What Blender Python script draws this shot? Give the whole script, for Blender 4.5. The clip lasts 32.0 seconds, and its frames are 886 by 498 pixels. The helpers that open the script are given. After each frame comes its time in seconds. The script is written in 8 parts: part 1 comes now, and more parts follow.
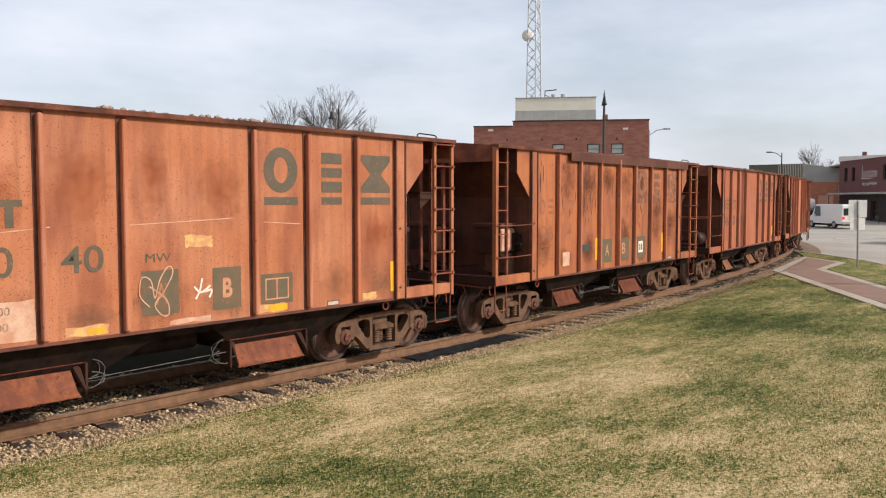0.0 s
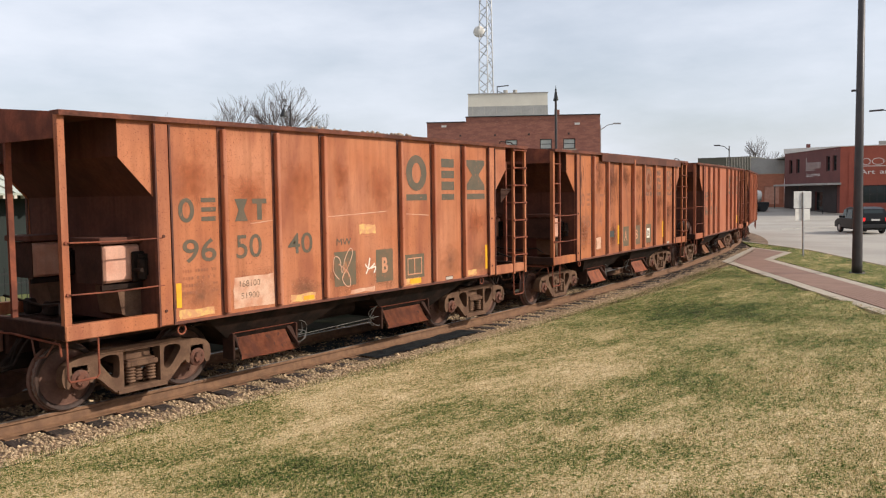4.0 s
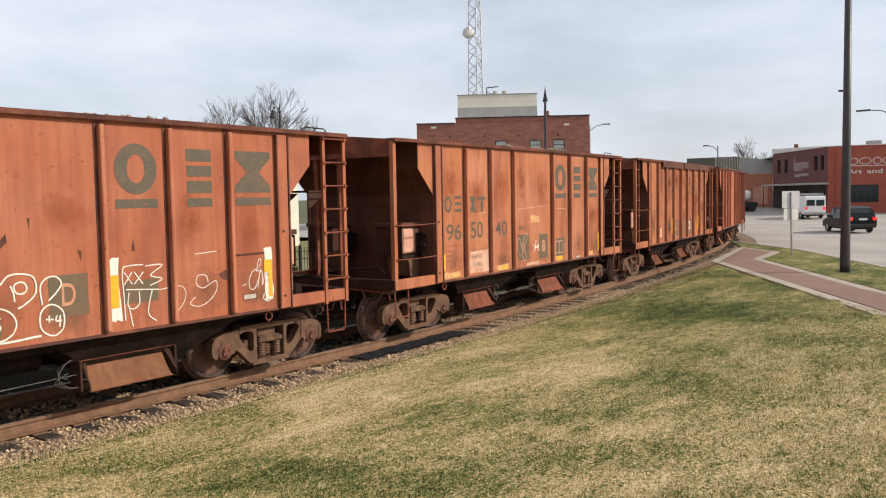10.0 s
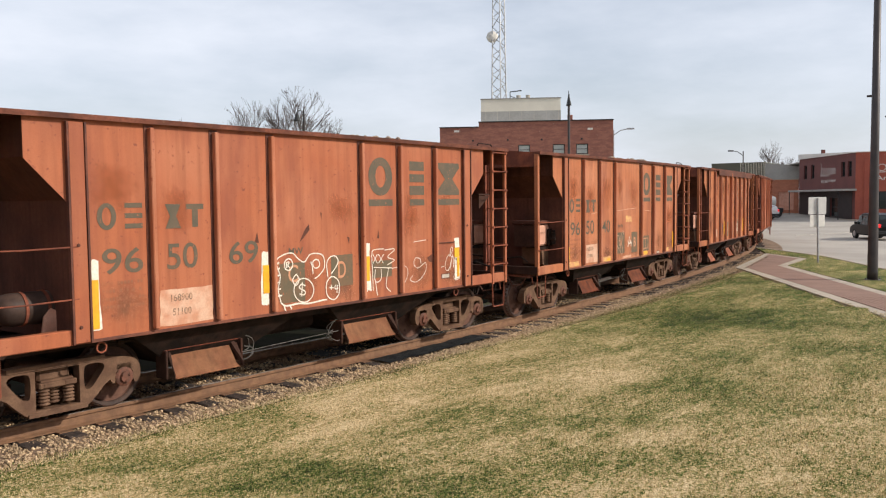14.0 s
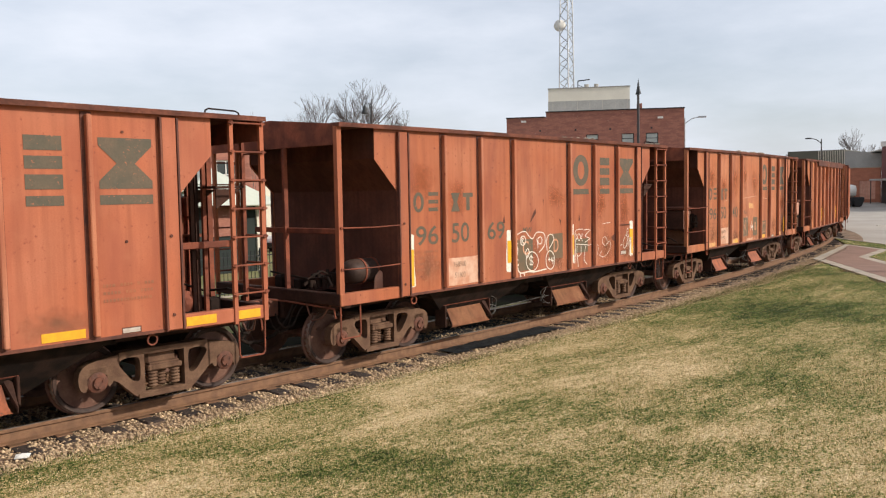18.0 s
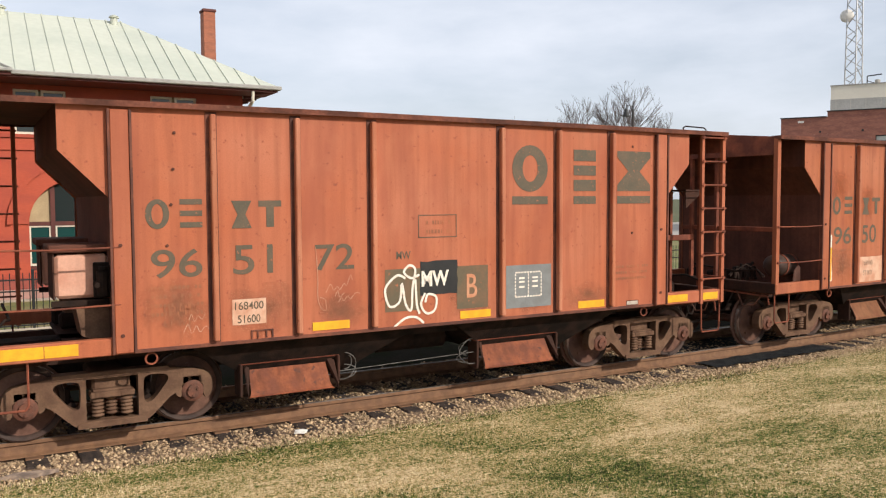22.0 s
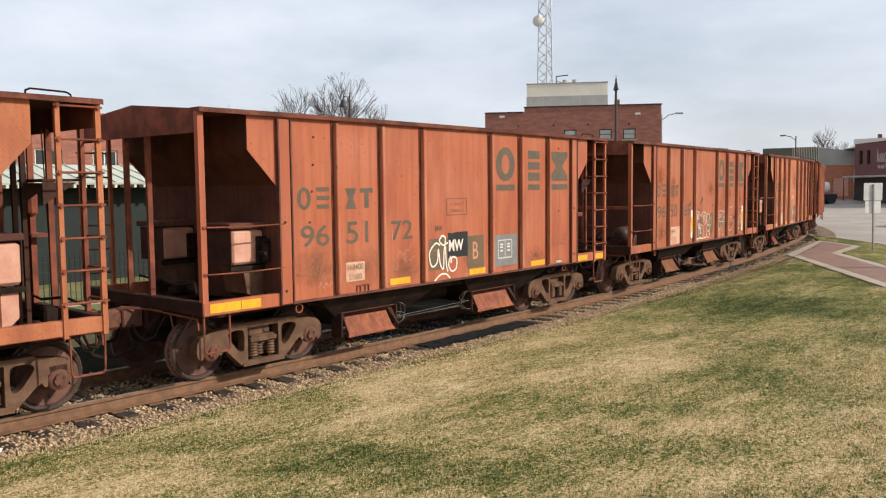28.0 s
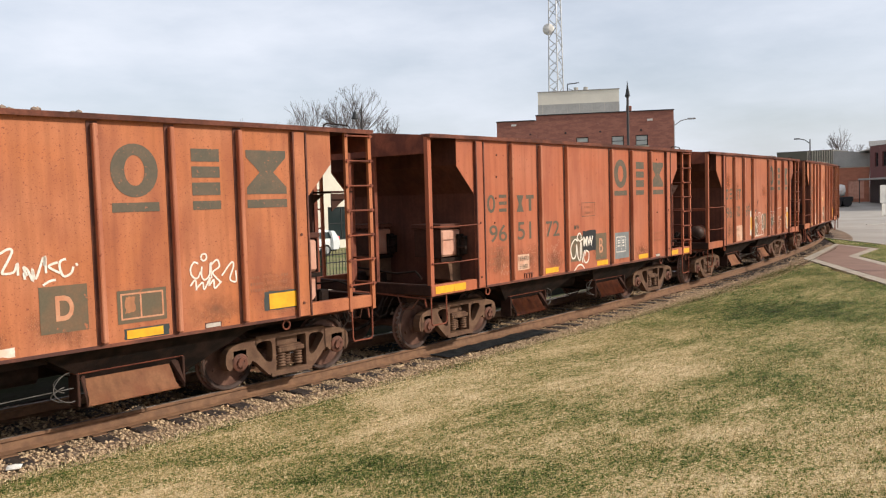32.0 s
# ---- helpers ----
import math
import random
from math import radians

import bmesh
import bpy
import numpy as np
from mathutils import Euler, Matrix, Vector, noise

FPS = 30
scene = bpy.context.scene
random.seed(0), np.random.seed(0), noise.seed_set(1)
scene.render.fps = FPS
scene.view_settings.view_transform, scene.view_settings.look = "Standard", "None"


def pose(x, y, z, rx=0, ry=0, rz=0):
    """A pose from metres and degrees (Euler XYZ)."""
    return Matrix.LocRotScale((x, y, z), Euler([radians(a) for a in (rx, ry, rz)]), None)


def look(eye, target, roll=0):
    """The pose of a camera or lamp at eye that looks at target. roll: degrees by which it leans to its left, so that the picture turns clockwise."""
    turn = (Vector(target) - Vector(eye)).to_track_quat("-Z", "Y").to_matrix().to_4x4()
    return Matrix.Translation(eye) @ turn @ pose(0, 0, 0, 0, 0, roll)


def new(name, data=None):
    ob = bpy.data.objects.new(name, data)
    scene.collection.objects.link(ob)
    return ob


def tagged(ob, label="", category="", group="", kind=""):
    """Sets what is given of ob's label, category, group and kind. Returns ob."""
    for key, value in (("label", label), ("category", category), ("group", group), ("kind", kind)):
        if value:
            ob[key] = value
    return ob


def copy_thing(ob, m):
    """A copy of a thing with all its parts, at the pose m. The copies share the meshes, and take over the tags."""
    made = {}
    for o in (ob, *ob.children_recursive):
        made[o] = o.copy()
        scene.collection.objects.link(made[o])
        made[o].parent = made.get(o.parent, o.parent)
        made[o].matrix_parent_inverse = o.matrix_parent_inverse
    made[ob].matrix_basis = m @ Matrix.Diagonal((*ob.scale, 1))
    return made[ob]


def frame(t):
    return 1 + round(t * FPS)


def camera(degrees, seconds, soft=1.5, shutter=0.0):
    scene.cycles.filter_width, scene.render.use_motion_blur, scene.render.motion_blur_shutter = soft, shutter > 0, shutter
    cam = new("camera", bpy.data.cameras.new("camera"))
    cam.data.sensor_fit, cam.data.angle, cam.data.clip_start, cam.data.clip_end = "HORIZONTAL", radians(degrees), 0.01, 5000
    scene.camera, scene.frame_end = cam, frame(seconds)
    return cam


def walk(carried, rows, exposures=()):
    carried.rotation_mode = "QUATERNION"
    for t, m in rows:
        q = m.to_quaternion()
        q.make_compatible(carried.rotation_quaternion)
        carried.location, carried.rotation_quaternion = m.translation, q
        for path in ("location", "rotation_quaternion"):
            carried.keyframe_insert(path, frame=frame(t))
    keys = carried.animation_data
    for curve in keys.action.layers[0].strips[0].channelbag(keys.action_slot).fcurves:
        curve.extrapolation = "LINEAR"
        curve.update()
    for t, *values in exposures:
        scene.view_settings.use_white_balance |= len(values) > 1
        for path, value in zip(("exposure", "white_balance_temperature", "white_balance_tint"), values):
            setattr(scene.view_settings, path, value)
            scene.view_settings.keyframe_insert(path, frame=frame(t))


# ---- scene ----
# camera: held at one spot on the lawn, turning after the train
cam = camera(56.14, 32.0, soft=1.2)
EYE = (0.0, -10.769, 2.596)
PATH = [  # seconds, heading, pitch, roll
    (0.0, -49.02, -3.36, 0.01),
    (0.5, -48.66, -3.42, 0.25),
    (1.0, -48.95, -3.69, 0.43),
    (1.5, -49.61, -4.12, 0.42),
    (2.0, -50.25, -4.36, 0.34),
    (2.5, -50.72, -4.27, 0.52),
    (4.5, -52.37, -3.57, 0.84),
    (5.0, -52.43, -3.64, 0.86),
    (5.5, -52.43, -3.98, 0.93),
    (6.0, -52.65, -4.39, 1.14),
    (6.5, -52.75, -4.29, 1.11),
    (7.0, -52.89, -3.87, 1.01),
    (7.5, -53.24, -3.66, 1.01),
    (8.0, -53.45, -3.64, 0.93),
    (8.5, -53.36, -3.60, 0.93),
    (9.0, -53.22, -3.53, 1.04),
    (9.5, -52.91, -3.52, 1.05),
    (10.0, -52.85, -3.56, 1.01),
    (10.5, -52.94, -3.33, 0.96),
    (11.0, -52.87, -3.12, 0.80),
    (11.5, -52.88, -3.19, 0.82),
    (12.0, -52.76, -3.14, 0.76),
    (12.5, -52.44, -3.04, 0.60),
    (13.0, -51.97, -3.02, 0.57),
    (13.5, -51.57, -3.13, 0.60),
    (15.5, -49.42, -3.55, 0.50),
    (16.0, -48.15, -3.33, 0.62),
    (16.5, -48.00, -3.38, 0.96),
    (17.0, -48.62, -3.62, 0.95),
    (17.5, -49.10, -3.78, 0.95),
    (18.0, -46.71, -3.83, 0.95),
    (18.5, -40.48, -3.77, 1.22),
    (19.0, -34.61, -3.68, 1.34),
    (19.5, -29.70, -3.80, 1.63),
    (20.0, -24.18, -3.94, 1.74),
    (20.5, -20.20, -3.91, 1.61),
    (21.0, -19.29, -3.75, 1.33),
    (21.5, -22.16, -3.61, 1.02),
    (22.0, -29.11, -3.38, 0.29),
    (22.5, -34.98, -3.10, 0.18),
    (23.0, -38.91, -2.90, 0.31),
    (23.5, -41.97, -3.03, 0.28),
    (24.0, -43.64, -3.15, 0.41),
    (24.5, -44.52, -3.27, 0.51),
    (25.0, -45.71, -3.38, 0.54),
    (25.5, -47.26, -3.40, 0.51),
    (27.5, -48.80, -3.95, 0.65),
    (28.0, -48.21, -4.23, 0.60),
    (28.5, -47.35, -4.35, 0.30),
    (29.0, -46.21, -4.16, 0.31),
    (29.5, -45.52, -4.00, 0.51),
    (30.0, -45.47, -4.15, 0.83),
    (30.5, -46.13, -4.19, 0.90),
    (31.0, -46.75, -4.03, 1.09),
    (31.5, -47.11, -3.74, 1.39),
    (32.0, -47.32, -3.54, 1.62),
]
walk(cam, [(t, pose(*EYE, 90 + p, r, y)) for t, y, p, r in PATH])


# ---- light: thin high cloud, sun behind the camera ----
SUN_ELEV, SUN_FROM = radians(31.0), Vector((0.46, -0.89, 0.0)).normalized()
world = bpy.data.worlds.new("world")
scene.world = world
world.use_nodes = True
wn, wl = world.node_tree.nodes, world.node_tree.links
wn.clear()
sky = wn.new("ShaderNodeTexSky")
sky.sky_type, sky.sun_disc = "NISHITA", False
sky.sun_elevation = SUN_ELEV
sky.sun_rotation = math.atan2(SUN_FROM.x, SUN_FROM.y)
sky.air_density, sky.dust_density, sky.ozone_density = 1.0, 2.0, 1.5
coord = wn.new("ShaderNodeTexCoord")
stretch = wn.new("ShaderNodeMapping")
stretch.inputs["Scale"].default_value = (1.0, 1.0, 3.2)
stretch.inputs["Rotation"].default_value = (0.15, 0.1, 0.6)
cloud = wn.new("ShaderNodeTexNoise")
cloud.inputs["Scale"].default_value, cloud.inputs["Detail"].default_value = 2.6, 7.0
cloud.inputs["Roughness"].default_value = 0.55
ramp = wn.new("ShaderNodeMapRange")
ramp.inputs["From Min"].default_value, ramp.inputs["From Max"].default_value = 0.33, 0.68
ramp.inputs["To Min"].default_value, ramp.inputs["To Max"].default_value = 0.48, 0.95
veil = wn.new("ShaderNodeMix")
veil.data_type = "RGBA"
veil.inputs["B"].default_value = (7.7, 8.1, 9.0, 1)
back = wn.new("ShaderNodeBackground")
back.inputs["Strength"].default_value = 0.115
out = wn.new("ShaderNodeOutputWorld")
wl.new(coord.outputs["Generated"], stretch.inputs["Vector"])
wl.new(stretch.outputs["Vector"], cloud.inputs["Vector"])
wl.new(cloud.outputs["Fac"], ramp.inputs["Value"])
wl.new(ramp.outputs["Result"], veil.inputs["Factor"])
wl.new(sky.outputs["Color"], veil.inputs["A"])
wl.new(veil.outputs["Result"], back.inputs["Color"])
wl.new(back.outputs["Background"], out.inputs["Surface"])

sun = new("sun", bpy.data.lights.new("sun", "SUN"))
sun.data.energy, sun.data.angle, sun.data.color = 4.3, radians(0.8), (1.0, 0.94, 0.85)
to_sun = SUN_FROM * math.cos(SUN_ELEV) + Vector((0, 0, math.sin(SUN_ELEV)))
sun.matrix_world = look(to_sun * 60, (0, 0, 0))


# ---- materials ----
def surface(name, base, other=None, scale=3.0, mix=(0.4, 0.62), fine=40.0, fine_dark=0.25, rough=0.7, metal=0.0,
            bump=0.15, bump_scale=None, streak=0.0, specks=None, spec_cut=(0.62, 0.68), spec_scale=9.0, axis=(1, 1, 1), gloss=0.4, island=0.0, stain=None):
    """Two tones by a coarse noise, a fine grain, upright run marks, specks of a third tone, and relief."""
    m = bpy.data.materials.new(name)
    m.use_nodes = True
    n, l = m.node_tree.nodes, m.node_tree.links
    bsdf = n["Principled BSDF"]
    tc = n.new("ShaderNodeTexCoord")
    mp = n.new("ShaderNodeMapping")
    mp.inputs["Scale"].default_value = axis
    l.new(tc.outputs["Object"], mp.inputs["Vector"])

    def noise_tex(s, detail=5.0, vec=None):
        t = n.new("ShaderNodeTexNoise")
        t.inputs["Scale"].default_value, t.inputs["Detail"].default_value = s, detail
        l.new(vec or mp.outputs["Vector"], t.inputs["Vector"])
        return t.outputs["Fac"]

    def span(value, a, b, lo=0.0, hi=1.0):
        r = n.new("ShaderNodeMapRange")
        for key, v in (("From Min", a), ("From Max", b), ("To Min", lo), ("To Max", hi)):
            r.inputs[key].default_value = v
        l.new(value, r.inputs["Value"])
        return r.outputs["Result"]

    def blend(fac, a, b, kind="MIX"):
        x = n.new("ShaderNodeMix")
        x.data_type, x.blend_type = "RGBA", kind
        for sock, v in ((x.inputs["Factor"], fac), (x.inputs["A"], a), (x.inputs["B"], b)):
            if hasattr(v, "is_linked"):
                l.new(v, sock)
            else:
                sock.default_value = v if isinstance(v, float) else (*v, 1)
        return x.outputs["Result"]

    colour = blend(span(noise_tex(scale), *mix), base, other or base)
    grain = noise_tex(fine, 3.0)
    colour = blend(span(grain, 0.35, 0.7, 0.0, fine_dark), colour, tuple(c * 0.45 for c in base))
    if streak:
        runs = n.new("ShaderNodeMapping")
        runs.inputs["Scale"].default_value = (7.0, 7.0, 0.35)
        l.new(tc.outputs["Object"], runs.inputs["Vector"])
        colour = blend(span(noise_tex(1.6, 4.0, runs.outputs["Vector"]), 0.45, 0.75, 0.0, streak), colour, tuple(c * 0.4 for c in base))
    if stain:
        # long ragged dirt runs and cloudy grime with shapes of their own
        grime = n.new("ShaderNodeMapping")
        grime.inputs["Scale"].default_value = (2.2, 2.2, 0.55)
        l.new(tc.outputs["Object"], grime.inputs["Vector"])
        colour = blend(span(noise_tex(1.3, 8.0, grime.outputs["Vector"]), 0.47, 0.72, 0.0, 0.75), colour, stain)
        colour = blend(span(noise_tex(3.7, 9.0), 0.54, 0.78, 0.0, 0.35), colour, (0.80 * base[0] + 0.075, 0.80 * base[1] + 0.048, 0.80 * base[2] + 0.030))
        thin = n.new("ShaderNodeMapping")
        thin.inputs["Scale"].default_value = (19.0, 19.0, 0.45)
        l.new(tc.outputs["Object"], thin.inputs["Vector"])
        colour = blend(span(noise_tex(1.1, 5.0, thin.outputs["Vector"]), 0.54, 0.78, 0.0, 0.20), colour, stain)
    if island:
        geo = n.new("ShaderNodeNewGeometry")
        colour = blend(span(geo.outputs["Random Per Island"], 0.0, 1.0, 0.0, island), colour, tuple(c * 0.25 for c in base))
        colour = blend(span(geo.outputs["Random Per Island"], 0.75, 1.0, 0.0, island), colour, tuple(min(1.0, c * 1.6) for c in base))
    if specks:
        colour = blend(span(noise_tex(spec_scale, 6.0), *spec_cut), colour, specks)
    l.new(colour, bsdf.inputs["Base Color"])
    bsdf.inputs["Roughness"].default_value, bsdf.inputs["Metallic"].default_value = rough, metal
    bsdf.inputs["Specular IOR Level"].default_value = gloss
    if bump:
        b = n.new("ShaderNodeBump")
        b.inputs["Strength"].default_value = bump
        b.inputs["Distance"].default_value = 0.02
        l.new(noise_tex(bump_scale, 6.0) if bump_scale else grain, b.inputs["Height"])
        l.new(b.outputs["Normal"], bsdf.inputs["Normal"])
    return m


def plain(name, base, rough=0.5, metal=0.0, glow=0.0):
    m = bpy.data.materials.new(name)
    m.use_nodes = True
    b = m.node_tree.nodes["Principled BSDF"]
    b.inputs["Base Color"].default_value = (*base, 1)
    b.inputs["Roughness"].default_value, b.inputs["Metallic"].default_value = rough, metal
    if glow:
        b.inputs["Emission Color"].default_value, b.inputs["Emission Strength"].default_value = (*base, 1), glow
    return m


def car_paint(name, base, faded, rust, pits=17.0, pit_cut=(0.635, 0.735)):
    return surface(name, base, faded, scale=0.8, mix=(0.36, 0.68), fine=70, fine_dark=0.22, rough=0.6, bump=0.14, bump_scale=1.4,
                   streak=0.42, specks=rust, spec_cut=pit_cut, spec_scale=pits, gloss=0.25, stain=tuple(c * 1.15 for c in rust))


PAINT_A = car_paint("orange_car_paint", (0.445, 0.143, 0.056), (0.51, 0.200, 0.100), (0.19, 0.054, 0.028), 50.0, (0.59, 0.69))
PAINT_B = car_paint("rust_orange_car_paint", (0.385, 0.110, 0.045), (0.430, 0.148, 0.073), (0.20, 0.055, 0.030))
PAINT_C = car_paint("red_orange_car_paint", (0.420, 0.116, 0.050), (0.445, 0.146, 0.076), (0.25, 0.066, 0.034))
PAINT_D = car_paint("bright_orange_car_paint", (0.452, 0.140, 0.049), (0.495, 0.176, 0.082), (0.20, 0.056, 0.028), 52.0, (0.60, 0.70))
# rib paint made paler for chalky wear and for the light ribs catch
RIBPAINT = car_paint("chalky_worn_sunlit_rib_paint", (0.43, 0.138, 0.062), (0.54, 0.225, 0.130), (0.24, 0.066, 0.036))
PAINT_Z = car_paint("faded_orange_car_paint", (0.47, 0.155, 0.056), (0.36, 0.11, 0.045), (0.15, 0.05, 0.03))
FRAME = surface("rusty_frame_paint", (0.27, 0.082, 0.046), (0.14, 0.048, 0.032), scale=4, fine=30, fine_dark=0.4, rough=0.75, bump=0.15, gloss=0.12)
SLOPE = surface("rust_and_bay_shade", (0.145, 0.055, 0.035), (0.090, 0.036, 0.025), scale=1.6, fine=20, fine_dark=0.4, rough=0.8, streak=0.5, gloss=0.2)
CHORD = surface("rusty_top_rail", (0.085, 0.034, 0.024), (0.20, 0.070, 0.044), scale=2.2, fine=26, fine_dark=0.5, rough=0.75, bump=0.2, specks=(0.45, 0.26, 0.18), spec_cut=(0.66, 0.74), spec_scale=5.0, gloss=0.12)
FLANGE = surface("weld_rust_and_shade", (0.085, 0.028, 0.018), (0.20, 0.062, 0.032), scale=2.6, mix=(0.42, 0.66), fine=40, fine_dark=0.4, rough=0.75, bump=0.2)
RUSTSHADE = surface("oily_rust_and_shade", (0.070, 0.032, 0.022), (0.038, 0.020, 0.015), scale=3.0, fine=24, fine_dark=0.4, rough=0.8, bump=0.2, gloss=0.12)
CAST = surface("brown_cast_steel", (0.170, 0.096, 0.059), (0.112, 0.060, 0.038), scale=6, fine=50, fine_dark=0.4, rough=0.7, bump=0.2, gloss=0.12)
WHEEL = surface("dusty_wheel_steel", (0.185, 0.098, 0.070), (0.115, 0.060, 0.045), scale=5, fine=40, rough=0.55, bump=0.15, gloss=0.12)
RIMDARK = surface("oily_rim", (0.050, 0.032, 0.026), (0.085, 0.052, 0.040), scale=5, fine=40, rough=0.5, bump=0.1, gloss=0.12)
TREAD = surface("worn_bright_steel", (0.34, 0.28, 0.24), (0.20, 0.15, 0.12), scale=6, fine=50, rough=0.4, metal=0.6, bump=0.05)
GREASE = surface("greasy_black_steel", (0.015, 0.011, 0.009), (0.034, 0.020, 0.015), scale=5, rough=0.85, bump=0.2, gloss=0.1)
CHUTE = surface("orange_rust_chute", (0.43, 0.125, 0.050), (0.26, 0.080, 0.042), scale=5, fine=30, fine_dark=0.4, rough=0.7, streak=0.75,
                specks=(0.15, 0.06, 0.04), spec_cut=(0.62, 0.70))
CHUTE_TAN = surface("tan_rust_chute", (0.44, 0.19, 0.085), (0.34, 0.125, 0.055), scale=3, fine=30, fine_dark=0.3, rough=0.7, streak=0.6)
BOX = surface("pink_primer_box", (0.63, 0.335, 0.235), (0.54, 0.25, 0.165), scale=4, fine=35, fine_dark=0.2, rough=0.6, streak=0.3)
LETTER = surface("faded_green_lettering", (0.092, 0.074, 0.047), (0.125, 0.086, 0.052), scale=4, fine=50, fine_dark=0.25, rough=0.7,
                 specks=(0.36, 0.120, 0.055), spec_cut=(0.64, 0.74), spec_scale=30, bump=0.05)
PANELGREEN = surface("dull_olive_panel_paint", (0.115, 0.088, 0.050), (0.165, 0.095, 0.050), scale=5, fine=40, rough=0.7, bump=0.05,
                     specks=(0.36, 0.115, 0.05), spec_cut=(0.64, 0.7))
STENCIL = surface("tan_stencil_paint", (0.56, 0.27, 0.15), (0.50, 0.2, 0.10), scale=7, rough=0.7, bump=0.0)
WHITEP = surface("chalky_white_paint", (0.78, 0.66, 0.55), (0.70, 0.5, 0.38), scale=8, fine=60, rough=0.7, bump=0.0)
PLATEGREY = surface("weathered_label_plate", (0.52, 0.45, 0.38), (0.40, 0.32, 0.26), scale=9, fine=50, rough=0.6, bump=0.0)
DIGIT = surface("worn_dark_figures", (0.20, 0.125, 0.080), (0.46, 0.25, 0.15), scale=22, mix=(0.45, 0.6), fine=60, rough=0.7, bump=0.0)
TANLABEL = surface("scraped_yellow_tan_label", (0.66, 0.40, 0.13), (0.56, 0.26, 0.12), scale=9, mix=(0.42, 0.55), fine=45, rough=0.7, bump=0.0)
WEIGHT = surface("salmon_white_patch", (0.62, 0.38, 0.26), (0.52, 0.24, 0.14), scale=6, fine=50, rough=0.7, bump=0.0)
SPRAY = surface("white_spray_paint", (0.80, 0.72, 0.62), (0.74, 0.62, 0.5), scale=20, rough=0.6, bump=0.0)
YELLOW = surface("yellow_reflector", (0.80, 0.40, 0.020), (0.72, 0.33, 0.02), scale=8, fine=60, fine_dark=0.15, rough=0.4, bump=0.0)
GREYP = surface("grey_blue_panel_paint", (0.20, 0.205, 0.20), (0.17, 0.17, 0.165), scale=6, rough=0.6, bump=0.0)
BLACKP = surface("black_spray_paint", (0.012, 0.012, 0.012), (0.02, 0.018, 0.017), scale=6, rough=0.5, bump=0.0)
TEALP = surface("dark_teal_paint", (0.035, 0.045, 0.042), (0.06, 0.055, 0.045), scale=6, rough=0.7, bump=0.0)
CAPRUST = surface("rusty_cap", (0.17, 0.070, 0.046), (0.11, 0.055, 0.04), scale=12, rough=0.7, gloss=0.12)
RAIL = surface("rail_side_rust", (0.215, 0.110, 0.056), (0.150, 0.076, 0.040), scale=9, fine=60, rough=0.75, bump=0.2)
GHOST = surface("ghost_of_old_lettering", (0.150, 0.066, 0.036), (0.235, 0.092, 0.044), scale=3, fine=30, rough=0.7, bump=0.0,
                specks=(0.42, 0.14, 0.052), spec_cut=(0.52, 0.66), spec_scale=9)
FAINT = surface("worn_off_lettering", (0.270, 0.098, 0.046), (0.36, 0.115, 0.048), scale=5, fine=50, rough=0.7, bump=0.0)
ROPE = surface("dull_grey_hose", (0.16, 0.145, 0.13), (0.07, 0.06, 0.05), scale=8, rough=0.6, bump=0.0)
TIE = surface("creosote_timber", (0.030, 0.020, 0.016), (0.075, 0.048, 0.035), scale=3, fine=25, fine_dark=0.5, rough=0.9, bump=0.5, axis=(6, 1, 6))
BALLAST = surface("ballast_bed", (0.27, 0.175, 0.112), (0.135, 0.087, 0.056), scale=1.5, fine=32, fine_dark=0.7, rough=0.95, bump=0.9, bump_scale=45)
STONE = surface("ballast_stone", (0.36, 0.26, 0.19), (0.17, 0.125, 0.10), scale=11, mix=(0.4, 0.6), fine=60, rough=0.9, bump=0.3)
ASPHALT = surface("grey_worn_asphalt", (0.390, 0.350, 0.300), (0.315, 0.282, 0.244), scale=0.25, fine=18, fine_dark=0.25, rough=0.9, bump=0.25)
ROADMARK = surface("worn_road_paint", (0.50, 0.46, 0.40), (0.34, 0.30, 0.26), scale=5, rough=0.8, bump=0.0)
CONCRETE = surface("pale_concrete", (0.42, 0.355, 0.275), (0.35, 0.295, 0.23), scale=1.5, fine=30, rough=0.9, bump=0.2)
PAVER = surface("red_clay_paver", (0.255, 0.150, 0.108), (0.210, 0.122, 0.088), scale=1.1, fine=20, rough=0.85, bump=0.2)
BRICKRED = surface("weathered_brick", (0.35, 0.142, 0.097), (0.265, 0.105, 0.076), scale=1.2, mix=(0.42, 0.58), fine=5.5, fine_dark=0.45, rough=0.85, bump=0.1, axis=(1, 1, 3),
                   specks=(0.46, 0.30, 0.23), spec_cut=(0.63, 0.75), spec_scale=5.0)
STATIONRED = surface("painted_red_brick", (0.43, 0.075, 0.035), (0.36, 0.062, 0.034), scale=0.8, fine=9, fine_dark=0.2, rough=0.75, bump=0.1, axis=(1, 1, 3))
# one store red in two tones, with sun and shade put into the paint
STORERED = surface("store_red_sunlit", (0.36, 0.092, 0.056), (0.30, 0.076, 0.048), scale=0.6, fine=5, fine_dark=0.2, rough=0.8, bump=0.05)
STORESHADE = surface("store_red_shaded", (0.165, 0.058, 0.050), (0.135, 0.050, 0.044), scale=0.6, fine=5, fine_dark=0.2, rough=0.8, bump=0.05)
COPPER = surface("pale_green_metal_roof", (0.50, 0.51, 0.42), (0.44, 0.46, 0.38), scale=0.7, fine=6, fine_dark=0.12, rough=0.55, bump=0.03)
DARKGREEN = surface("dark_green_boards", (0.0078, 0.0132, 0.0102), (0.0108, 0.0168, 0.0126), scale=2, rough=0.7)
